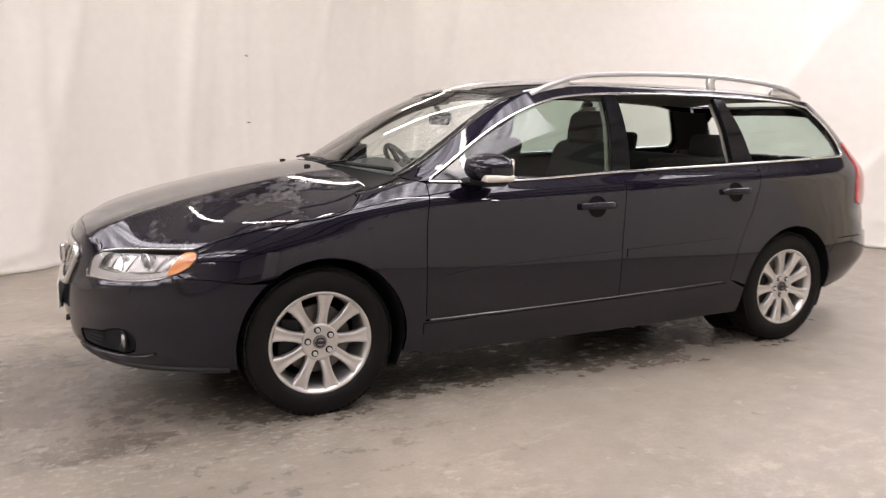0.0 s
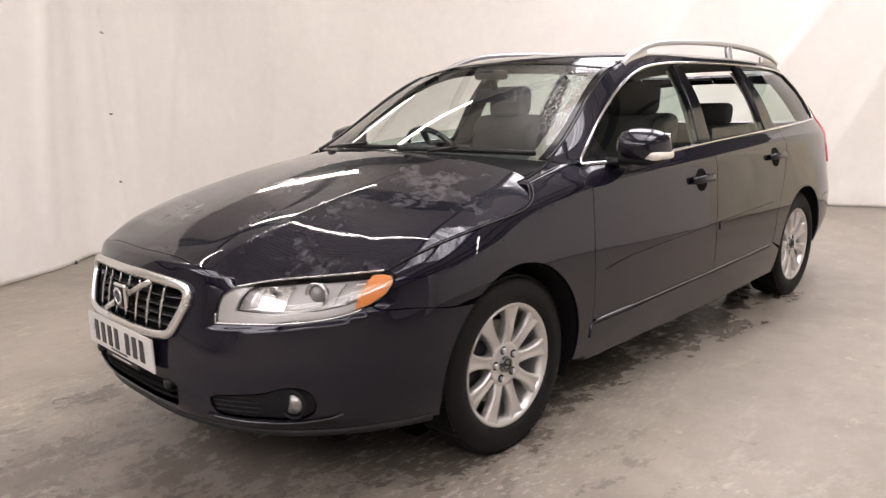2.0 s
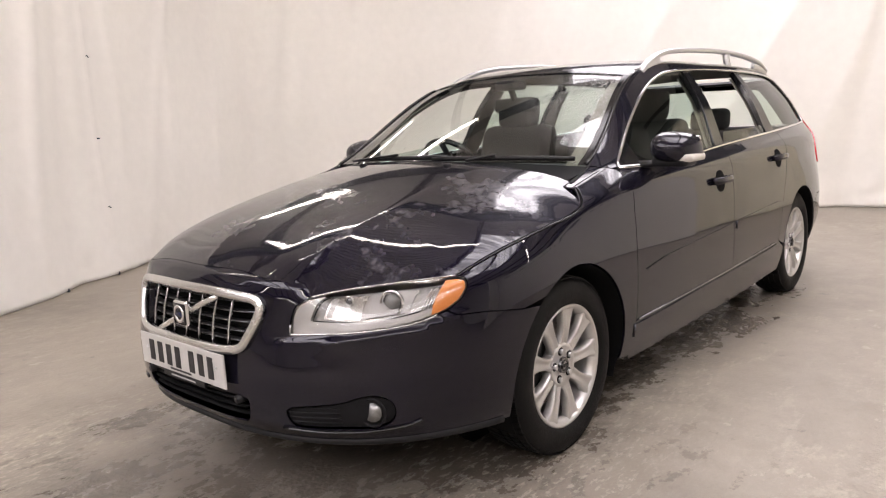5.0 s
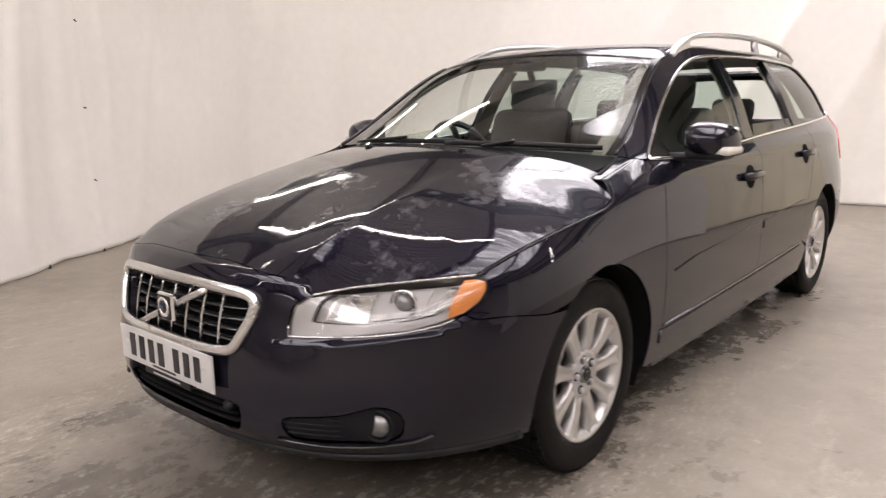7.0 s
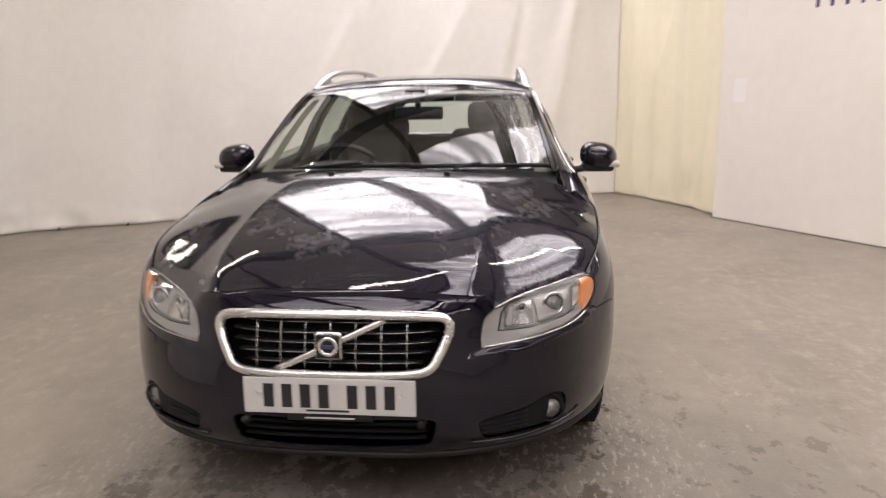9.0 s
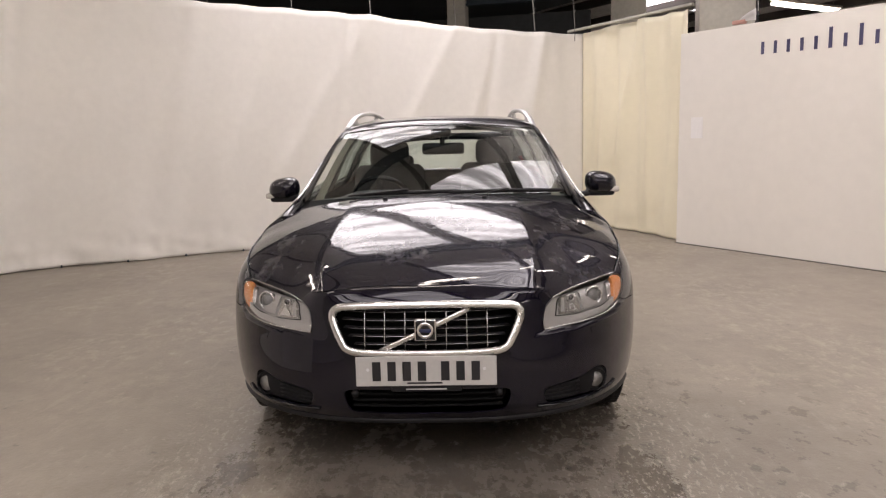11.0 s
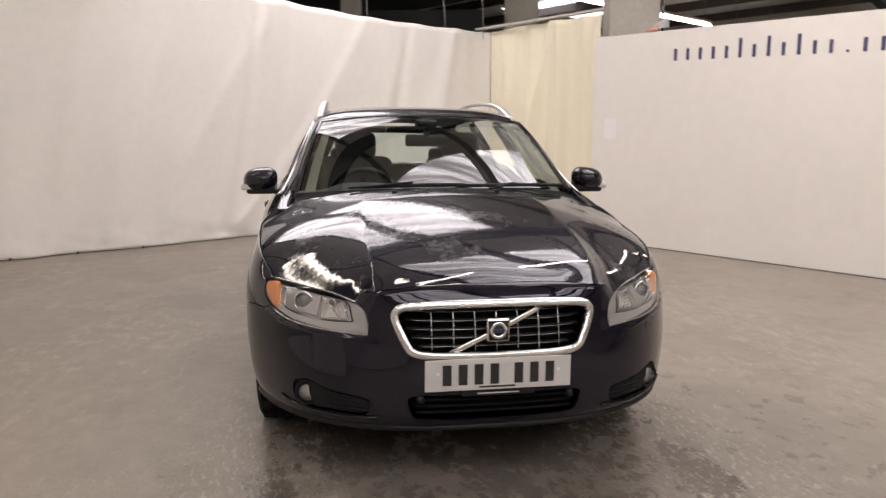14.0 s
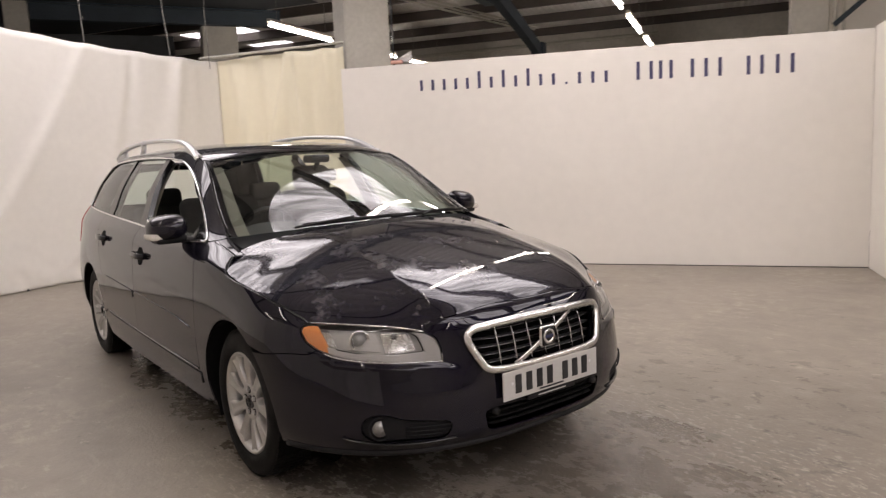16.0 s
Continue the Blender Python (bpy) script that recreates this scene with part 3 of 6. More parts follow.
    def near(value, centre, half):
        return math_node('DIVIDE', math_node('ABSOLUTE', math_node('SUBTRACT', value, centre), 0), half)

    def both(a, b2, power):
        return math_node('ADD', math_node('POWER', a, power), math_node('POWER', b2, power))

    # darkest and smoothest inside an outline the size of the car
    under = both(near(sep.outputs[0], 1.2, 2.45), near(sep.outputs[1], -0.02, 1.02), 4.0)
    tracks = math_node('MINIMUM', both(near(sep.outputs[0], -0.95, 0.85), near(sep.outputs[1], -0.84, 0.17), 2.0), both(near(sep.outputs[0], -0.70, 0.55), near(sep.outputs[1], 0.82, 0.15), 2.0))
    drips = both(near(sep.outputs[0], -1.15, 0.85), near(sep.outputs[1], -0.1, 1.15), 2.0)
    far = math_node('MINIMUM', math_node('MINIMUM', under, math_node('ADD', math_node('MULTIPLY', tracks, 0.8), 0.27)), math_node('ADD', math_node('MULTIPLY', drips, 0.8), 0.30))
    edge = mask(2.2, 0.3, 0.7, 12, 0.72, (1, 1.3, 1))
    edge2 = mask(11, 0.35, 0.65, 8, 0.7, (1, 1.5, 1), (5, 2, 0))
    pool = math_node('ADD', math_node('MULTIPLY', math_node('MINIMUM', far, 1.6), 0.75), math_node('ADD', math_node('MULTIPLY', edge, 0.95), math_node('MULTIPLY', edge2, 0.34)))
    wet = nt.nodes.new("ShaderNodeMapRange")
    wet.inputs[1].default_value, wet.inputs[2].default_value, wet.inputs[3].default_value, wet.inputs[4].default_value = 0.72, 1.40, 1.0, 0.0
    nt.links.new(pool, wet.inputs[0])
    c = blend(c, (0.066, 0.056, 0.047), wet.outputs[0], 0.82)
    # a broad darker brown patch before the nose, ragged at its edge
    nose_at = both(near(sep.outputs[0], -1.9, 1.75), near(sep.outputs[1], -0.75, 1.45), 2.0)
    nose_patch = nt.nodes.new("ShaderNodeMapRange")
    nose_patch.inputs[1].default_value, nose_patch.inputs[2].default_value, nose_patch.inputs[3].default_value, nose_patch.inputs[4].default_value = 0.75, 1.75, 1.0, 0.0
    nt.links.new(math_node('ADD', math_node('MULTIPLY', math_node('MINIMUM', nose_at, 2.5), 0.8), math_node('MULTIPLY', edge, 0.9)), nose_patch.inputs[0])
    c = blend(c, (0.115, 0.098, 0.080), nose_patch.outputs[0], 0.5)
    # dark blots with crisp edges in and round it, pale chips all over
    blot_zone = nt.nodes.new("ShaderNodeMapRange")
    blot_zone.inputs[1].default_value, blot_zone.inputs[2].default_value, blot_zone.inputs[3].default_value, blot_zone.inputs[4].default_value = 1.2, 2.6, 1.0, 0.0
    nt.links.new(nose_at, blot_zone.inputs[0])
    blots = mask(6.5, 0.575, 0.605, 11, 0.66, (1, 1.35, 1), (4, 9, 0))
    c = blend(c, (0.072, 0.061, 0.051), math_node('MULTIPLY', blots, blot_zone.outputs[0]), 0.5)
    flakes = mask(6.0, 0.625, 0.645, 8, 0.7, (1, 1.4, 1), (7, 2, 0))
    c = blend(c, (0.46, 0.42, 0.35), flakes, 0.34)
    # pale crumbs of dried dirt beside the wheel tracks
    crumb_zone = nt.nodes.new("ShaderNodeMapRange")
    crumb_zone.inputs[1].default_value, crumb_zone.inputs[2].default_value, crumb_zone.inputs[3].default_value, crumb_zone.inputs[4].default_value = 0.8, 9.0, 1.0, 0.0
    nt.links.new(tracks, crumb_zone.inputs[0])
    crumbs = mask(26, 0.545, 0.60, 6, 0.68, (0.7, 1.6, 1), (2, 7, 0))
    c = blend(c, (0.52, 0.47, 0.39), math_node('MULTIPLY', crumbs, crumb_zone.outputs[0]), 0.38)
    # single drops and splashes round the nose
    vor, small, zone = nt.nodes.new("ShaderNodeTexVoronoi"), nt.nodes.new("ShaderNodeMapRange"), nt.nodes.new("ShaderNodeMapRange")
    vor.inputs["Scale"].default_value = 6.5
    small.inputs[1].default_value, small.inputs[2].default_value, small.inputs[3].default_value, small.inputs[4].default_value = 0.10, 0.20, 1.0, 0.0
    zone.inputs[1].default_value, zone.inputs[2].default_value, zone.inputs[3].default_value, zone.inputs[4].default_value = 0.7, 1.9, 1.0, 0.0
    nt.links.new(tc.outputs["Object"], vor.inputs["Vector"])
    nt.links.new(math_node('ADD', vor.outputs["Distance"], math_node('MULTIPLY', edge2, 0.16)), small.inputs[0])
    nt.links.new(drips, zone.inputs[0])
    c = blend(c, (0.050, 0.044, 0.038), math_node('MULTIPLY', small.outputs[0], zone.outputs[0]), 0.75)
    nt.links.new(c, b.inputs["Base Color"])
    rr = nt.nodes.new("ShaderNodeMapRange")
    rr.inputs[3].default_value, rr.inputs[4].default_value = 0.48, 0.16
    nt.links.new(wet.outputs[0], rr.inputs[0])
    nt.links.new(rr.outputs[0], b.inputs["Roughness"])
    return m


FLOOR = floor_material()
CURTAIN = material("white_vinyl_curtain", (0.79, 0.768, 0.725), 0.42, vary=0.04, scale=1.2, bump=0.05, bump_scale=12, rough_vary=0.1)
CREAM = material("cream_vinyl_curtain", (0.83, 0.77, 0.59), 0.45, vary=0.03, scale=1.0, bump=0.06, bump_scale=9)
PANEL = material("white_painted_board", (0.79, 0.755, 0.695), 0.55, vary=0.035, scale=0.9, bump=0.06, bump_scale=35)
CONCRETE = material("painted_column", (0.52, 0.50, 0.45), 0.7, vary=0.12, scale=2.0, bump=0.2, bump_scale=30)
STEEL = material("dark_steel", (0.035, 0.05, 0.065), 0.55, 0.3, vary=0.2, scale=4)
PALE_STEEL = material("pale_pipe", (0.50, 0.48, 0.42), 0.5, 0.1, vary=0.15, scale=5)
CLADDING = material("roof_cladding", (0.70, 0.68, 0.65), 0.7, 0.0, vary=0.2, scale=1.5)
BLOCK = material("block_wall", (0.62, 0.59, 0.54), 0.8, vary=0.15, scale=1.5, bump=0.3, bump_scale=20)
SIGN_INK = material("sign_ink", (0.06, 0.055, 0.12), 0.5, vary=0.1, scale=20)
ROOFGLOW = glowing("rooflight_sheet", (0.93, 0.96, 1.0), ROOFLIGHT)
# the sheets glow unevenly, in streaks along the ribs
nt = ROOFGLOW.node_tree
tc, mp, n1, rp = (nt.nodes.new(k) for k in ("ShaderNodeTexCoord", "ShaderNodeMapping", "ShaderNodeTexNoise", "ShaderNodeMapRange"))
mp.inputs["Rotation"].default_value = (0, 0, -math.atan2(3.39, 5.08))
mp.inputs["Scale"].default_value = (7.0, 0.5, 1)
n1.inputs["Scale"].default_value, n1.inputs["Detail"].default_value = 1.0, 5
rp.inputs[1].default_value, rp.inputs[2].default_value, rp.inputs[3].default_value, rp.inputs[4].default_value = 0.38, 0.66, 0.25 * ROOFLIGHT, 1.35 * ROOFLIGHT
nt.links.new(tc.outputs["Object"], mp.inputs[0])
nt.links.new(mp.outputs[0], n1.inputs["Vector"])
nt.links.new(n1.outputs["Fac"], rp.inputs[0])
nt.links.new(rp.outputs[0], nt.nodes["Principled BSDF"].inputs["Emission Strength"])
TUBEGLOW = glowing("tube_light", (0.97, 0.962, 0.89), TUBE)
PURLIN = material("brown_purlin", (0.075, 0.062, 0.055), 0.6, 0.1, vary=0.2, scale=3)
DARKWALL = material("dark_wall", (0.05, 0.055, 0.06), 0.7, vary=0.2, scale=1)
ROPE = material("grey_cord", (0.25, 0.24, 0.22), 0.8)

bm = bmesh.new()
bmesh.ops.create_grid(bm, x_segments=40, y_segments=40, size=1.0, matrix=Matrix.Translation((1, -1, 0)) @ Matrix.Diagonal((16, 14, 1, 1)))
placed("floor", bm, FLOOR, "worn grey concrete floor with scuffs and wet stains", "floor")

PANEL_TOP = 2.51


def curtain(name, line, top, mat, folds, label, seed, flare=0.05, low=0.012, slant=0.35, wave=0.0, creases=()):
    """A hung sheet along a plan line: soft upright folds, long creases, slack at the foot, a hem on the floor.
    top: pairs of length along the line and height. creases: lines (length, height) from top to foot, with width and depth."""
    path = spline(line, 40)
    seg = np.r_[0, np.cumsum(np.linalg.norm(np.diff(path, axis=0), axis=1))]
    n = int(seg[-1] / 0.03)
    at = np.linspace(0, seg[-1], n + 1)
    px, py = np.interp(at, seg, path[:, 0]), np.interp(at, seg, path[:, 1])
    tx, ty = np.gradient(px), np.gradient(py)
    l = np.hypot(tx, ty)
    nx, ny = -ty / l, tx / l
    head = np.interp(at, *np.array(top).T)
    levels = np.r_[np.linspace(0, 0.17, 16)[:-1], np.linspace(0.17, 1, 30)]
    rng = random.Random(seed)
    pleats = [(rng.uniform(0, seg[-1]), rng.uniform(0.05, 0.16), rng.uniform(-1, 1) * folds, rng.uniform(-slant, slant * 0.15)) for _ in range(int(seg[-1] * 1.7))]
    verts, faces = [], []
    for h in levels:
        for i in range(n + 1):
            z = low + h * (head[i] - low)
            d = folds * 0.9 * noise.noise(Vector((at[i] * 0.7, z * 0.35, seed)))
            d += folds * 0.35 * noise.noise(Vector((at[i] * 2.4, z * 0.8, seed + 9)))
            for c, w, amp, lean in pleats:
                q = (at[i] - c - lean * (1 - h)) / (w * (0.7 + 0.9 * (1 - h)))
                if abs(q) < 3:
                    d += amp * math.exp(-q * q)
            for way, w, depth in creases:
                c = np.interp(z, [p[1] for p in way[::-1]], [p[0] for p in way[::-1]])
                q = (at[i] - c) / (w * (1 if at[i] < c else 2.6))
                if abs(q) < 3:
                    fade = np.clip((z - way[-1][1]) / 0.25 + 0.3, 0, 1)
                    d -= depth * fade * math.exp(-abs(q) ** 1.4)
            if wave:
                ph = 2 * math.pi * at[i] / 0.52 + 2.0 * noise.noise(Vector((at[i] * 1.3, z * 0.5, seed)))
                d += wave * (math.sin(ph) + 0.12 * math.sin(2.3 * ph)) * (0.55 + 0.45 * h)
            if z < 0.6:
                d += flare * (1 - z / 0.6) ** 1.5 * (0.50 * noise.noise(Vector((at[i] * 3.2, z * 5, seed + 2))) + 0.16 * noise.noise(Vector((at[i] * 8.0, z * 8, seed + 5))))
            d -= flare * 0.5 * (1 - h) ** 3 * (1 + noise.noise(Vector((at[i] * 1.6, 0, seed + 4))))
            d *= min(1.0, at[i] / 0.25, (seg[-1] - at[i]) / 0.25)
            sag = -0.012 * (0.5 - 0.5 * math.cos(2 * math.pi * at[i] / 0.62)) * (h ** 10)
            verts.append((px[i] + nx[i] * d, py[i] + ny[i] * d, z + sag))
    for j in range(len(levels) - 1):
        for i in range(n):
            a = j * (n + 1) + i
            faces.append((a, a + 1, a + n + 2, a + n + 1))
    ob = from_lists(name, verts, faces, mat)
    sol = ob.modifiers.new("thickness", 'SOLIDIFY')
    sol.thickness, sol.offset = 0.003, 0
    return tagged(ob, label, "curtain", "", "structure")


# Curtains: along the car's right, behind it, and the cream one that turns to the board.
front_curtain = curtain("curtain_1", [(-2.1, 2.36), (-1.53, 2.79), (-1.1, 3.09), (-0.45, 3.51), (0.12, 3.88), (0.72, 4.24), (1.35, 4.58), (2.3, 5.06), (2.95, 5.37), (3.14, 5.45), (3.26, 5.44), (3.42, 5.34), (4.08, 4.82), (4.72, 3.86), (5.43, 2.72), (6.1, 1.75), (6.58, 1.0), (6.9, 0.15), (7.2, -0.72), (7.45, -1.5), (7.60, -1.95)],
                        [(0, 3.0), (11.7, 3.03), (12.9, 2.92), (14.2, 2.86), (15, 2.84)], CURTAIN, 0.032, "white vinyl curtain round two sides with long diagonal creases", 11, 0.085, slant=0.9,
                        creases=[([(12.95, 2.92), (12.32, 1.79), (11.89, 1.13), (10.95, 0.12)], 0.06, 0.032), ([(11.75, 3.03), (11.14, 2.22), (10.3, 0.9)], 0.08, 0.024),
                                 ([(13.6, 2.88), (13.2, 1.6), (12.6, 0.3)], 0.07, 0.018), ([(10.4, 3.03), (10.0, 1.9), (9.5, 0.8)], 0.10, 0.018), ([(14.3, 2.86), (14.1, 1.5), (13.8, 0.3)], 0.07, 0.022),
                                 ([(3.36, 3.0), (3.35, 1.2), (3.38, 0.1)], 0.02, 0.012), ([(3.62, 3.0), (3.72, 1.4), (3.6, 0.5)], 0.06, 0.020), ([(2.2, 3.0), (2.1, 1.4), (2.2, 0.3)], 0.08, 0.022),
                                 ([(5.4, 3.0), (5.35, 1.6), (5.2, 0.5)], 0.08, 0.018), ([(4.6, 3.0), (4.5, 1.6), (4.4, 0.5)], 0.07, 0.016), ([(1.0, 3.0), (1.1, 1.4), (1.2, 0.3)], 0.08, 0.025)])
curtain("curtain_2", [(7.60, -1.95), (7.2, -2.22), (6.5, -2.55), (5.98, -2.74), (5.50, -2.86)], [(0, 2.85), (0.6, 2.88), (1.6, 2.85), (2.4, 2.82)], CREAM, 0.05, "cream vinyl curtain hanging in deep folds", 23, slant=0.6, wave=0.034,
        creases=[([(1.25, 2.87), (0.95, 1.8), (0.75, 0.9)], 0.06, 0.07), ([(1.45, 2.86), (1.5, 1.8), (1.5, 0.3)], 0.05, 0.06), ([(0.5, 2.88), (0.45, 1.6), (0.4, 0.4)], 0.05, 0.05)])

# The signboard wall and the short return at its end.
D0, D1 = Vector((5.42, -2.76, 0)), Vector((0.30, -5.93, 0))
DX = (D1 - D0).normalized()
DN = Vector((-DX.y, DX.x, 0))
if DN.dot(Vector((-3, 2, 0)) - D0) < 0:
    DN = -DN


def along_board(d, out, z):
    return D0 + DX * d + DN * out + Vector((0, 0, z))


def board(name, a, b, thick, top, mat, label, category="wall", fall=0.0):
    """An upright slab from a to b; its top drops by fall on the way."""
    a, b = Vector(a), Vector(b)
    t = (b - a).normalized()
    n = Vector((-t.y, t.x, 0)) * thick
    bm = bmesh.new()
    low = [bm.verts.new(p) for p in (a, b, b + n, a + n)]
    high = [bm.verts.new(p + Vector((0, 0, top - f))) for p, f in ((a, 0), (b, fall), (b + n, fall), (a + n, 0))]
    bm.faces.new(low)
    bm.faces.new(high)
    for k in range(4):
        bm.faces.new((low[k], low[(k + 1) % 4], high[(k + 1) % 4], high[k]))
    bmesh.ops.recalc_face_normals(bm, faces=bm.faces)
    bmesh.ops.bevel(bm, geom=bm.edges[:], offset=0.004, segments=1, affect='EDGES')
    return placed(name, bm, mat, label, category)


BOARD_FALL = 0.10
board("wall_1", D0, D1, 0.09 if (Vector((-DX.y, DX.x, 0)).dot(DN) < 0) else -0.09, PANEL_TOP, PANEL, "white painted board wall with a dark blue sign", fall=BOARD_FALL)
R1 = D1 + DN * 1.1 + DX * 0.06
board("wall_2", D1 + DX * 0.003, R1, 0.09, PANEL_TOP - BOARD_FALL + 0.02, PANEL, "white painted return wall with scuffs")
bm = bmesh.new()
for a, b in ((D0, D1),):
    rodpath = [a + DN * 0.012, b + DN * 0.012]
    tube(bm, rodpath, [(-0.006, 0.0), (0.006, 0.0), (0.006, 0.011), (-0.006, 0.011)])
placed("baseboard", bm, material("dark_joint", (0.12, 0.11, 0.10), 0.7), "thin dark strip at the foot of the board", "baseboard")

# Loose ties along a seam of the curtain.
spots = np.array([tuple(v.co) for v in front_curtain.data.vertices])
for z, lean in ((1.865, 0.02), (1.24, -0.015), (0.605, 0.02)):
    k = int(np.argmin(((spots - (0.70, 4.22, z)) ** 2).sum(1)))
    p = Vector(spots[k]) + Vector((0.012, -0.024, 0))
    bm = bmesh.new()
    tube(bm, spline([p + Vector((-0.016, -0.008, 0.004)), p + Vector((-0.006, -0.006, lean * 0.4)), p, p + Vector((0.012, 0.004, -0.005))], 4), oval(0.005, 0.005, 6))
    tagged(part("curtain_tie", bm, STEEL, None), "short dark tie poking through the white curtain", "tie", "ties on the curtain seam")


# Small dark pegs that hold the hem to the floor.
for x, y in ((0.70, 4.24), (0.11, 3.87), (4.35, 4.42), (4.72, 3.83), (5.08, 3.28), (5.44, 2.70), (6.62, 0.93), (6.85, 0.27)):
    k = int(np.argmin(((spots - (x, y, 0.012)) ** 2).sum(1)))
    p = Vector(spots[k])
    bm = bmesh.new()
    rod(bm, (p.x, p.y, 0.0), (p.x, p.y, 0.028), 0.013, 8, 0.009)
    tagged(part("curtain_peg", bm, STEEL, None), "small dark peg at the curtain hem on the floor", "peg", "pegs along the curtain hem")


# Roof: corrugated cladding on purlins and rafters, square to the signboard, with daylight sheets let into it.
ROOF_Z = 4.62
RM = Matrix.Translation((2.0, -1.0, 0)) @ Matrix.Rotation(math.atan2(-DX.y, -DX.x), 4, 'Z')
HALL_X, HALL_Y = (-14.0, 15.0), (-15.5, 12.0)
# x, y and size of each daylight sheet, in the roof's own axes
# sheets at x -9.6 and -6.0 are unseen, added as fill light
LIGHT_SHEETS = [(2.3, -2.45, 4.35, 1.7), (2.3, -0.45, 4.35, 1.7), (-3.1, -2.45, 3.45, 1.7), (-3.1, -0.45, 3.45, 1.7),
                (-9.6, -2.45, 3.6, 1.7), (-9.6, -0.45, 3.6, 1.7), (-9.6, 1.55, 3.6, 1.7), (-9.6, 3.55, 3.6, 1.7), (-9.6, 5.55, 3.6, 1.7), (-9.6, 7.55, 3.6, 1.7), (-6.0, 3.55, 2.7, 1.7), (-6.0, 5.55, 2.7, 1.7), (-6.0, 7.55, 2.7, 1.7), (8.3, -11.0, 1.85, 1.05), (8.6, -12.9, 1.2, 0.65)]
bm = bmesh.new()
xs = np.arange(HALL_X[0], HALL_X[1] + 0.01, 0.075)
ys = np.arange(HALL_Y[0], HALL_Y[1] + 0.01, 0.5)
ys = np.unique(np.r_[ys, [y for _, y, _, l in LIGHT_SHEETS], [y + l for _, y, _, l in LIGHT_SHEETS]].round(3))
verts = {}
for i in range(len(xs) - 1):
    for j in range(len(ys) - 1):
        cx, cy = (xs[i] + xs[i + 1]) / 2, (ys[j] + ys[j + 1]) / 2
        if any(lx < cx < lx + w and ly < cy < ly + l for lx, ly, w, l in LIGHT_SHEETS):
            continue
        q = []
        for k in ((i, j), (i + 1, j), (i + 1, j + 1), (i, j + 1)):
            if k not in verts:
                verts[k] = bm.verts.new(RM @ Vector((xs[k[0]], ys[k[1]], ROOF_Z + (0.03 if k[0] % 2 else 0.0))))
            q.append(verts[k])
        bm.faces.new(q)
placed("ceiling", bm, CLADDING, "dark corrugated roof cladding", "roof")

for lx, ly, wide, long in LIGHT_SHEETS:
    bm = bmesh.new()
    ribs = np.arange(0, wide + 0.08, 0.075)
    rows = []
    for k, x in enumerate(ribs):
        rows.append([bm.verts.new(RM @ Vector((lx + x, ly + y, ROOF_Z + 0.015 + (0.03 if k % 2 else 0.0)))) for y in (0, long)])
    for a, b in zip(rows, rows[1:]):
        bm.faces.new((a[0], b[0], b[1], a[1]))
    ob = part("rooflight", bm, ROOFGLOW, None, "", False)
    tagged(ob, "translucent corrugated rooflight sheet bright with daylight, nine of them unseen fill", "rooflight", "rooflights in the roof")

steel = thing("roof_frame", "dark blue steel purlins, rafters and braces under the roof", "roof frame", "", "structure")
for y in np.arange(-14.65, 12, 2.0):
    bm = bmesh.new()
    box(bm, (HALL_X[0], y - 0.045, ROOF_Z - 0.20), (HALL_X[1], y + 0.045, ROOF_Z - 0.004))
    bm.transform(RM)
    part("purlin", bm, PURLIN, steel, "dark brown purlin", False)
for x, end in ((-12.5, HALL_Y[0]), (-7.0, HALL_Y[0]), (1.45, -8.2)):
    bm = bmesh.new()
    box(bm, (x - 0.09, end, ROOF_Z - 0.56), (x + 0.09, HALL_Y[1], ROOF_Z - 0.53))
    box(bm, (x - 0.012, end, ROOF_Z - 0.53), (x + 0.012, HALL_Y[1], ROOF_Z - 0.24))
    box(bm, (x - 0.09, end, ROOF_Z - 0.24), (x + 0.09, HALL_Y[1], ROOF_Z - 0.202))
    bm.transform(RM)
    part("rafter", bm, STEEL, steel, "dark blue rafter", False)
# the rafter's lower end runs down to a post on the far wall
bm = bmesh.new()
tube(bm, [(1.42, -8.0, ROOF_Z - 0.20), (1.52, -10.3, ROOF_Z - 0.50), (1.62, -12.7, ROOF_Z - 0.86)], [(-0.09, -0.14), (0.09, -0.14), (0.09, 0.14), (-0.09, 0.14)])
box(bm, (1.48, -12.9, 0.0), (1.78, -12.55, ROOF_Z - 0.66))
bm.transform(RM)
part("knee_post", bm, STEEL, steel, "dark blue sloping rafter end on its post", False)
# deep girder over the back of the curtain, with added dark sheets under and beyond it
G0, G1 = Vector((11.95, -0.25, 4.06)), Vector((11.03, -4.6, 4.06))
bm = bmesh.new()
tube(bm, [G0 + Vector((0, 0, 0.16)), G1 + Vector((0, 0, 0.16))], [(-0.09, -0.16), (0.09, -0.16), (0.09, -0.13), (0.015, -0.13), (0.015, 0.13), (0.09, 0.13), (0.09, 0.16), (-0.09, 0.16), (-0.09, 0.13), (-0.015, 0.13), (-0.015, -0.13), (-0.09, -0.13)])
part("girder", bm, STEEL, steel, "deep dark blue girder", False)
bm = bmesh.new()
box(bm, (4.75, -7.6, ROOF_Z - 0.225), (14.9, -2.6, ROOF_Z - 0.21))
box(bm, (6.9, -2.6, ROOF_Z - 0.225), (14.9, 11.9, ROOF_Z - 0.21))
bm.transform(RM)
placed("roof_dark_sheet", bm, DARKWALL, "dark sheet added under the roof to keep it dark behind the curtain", "ceiling")
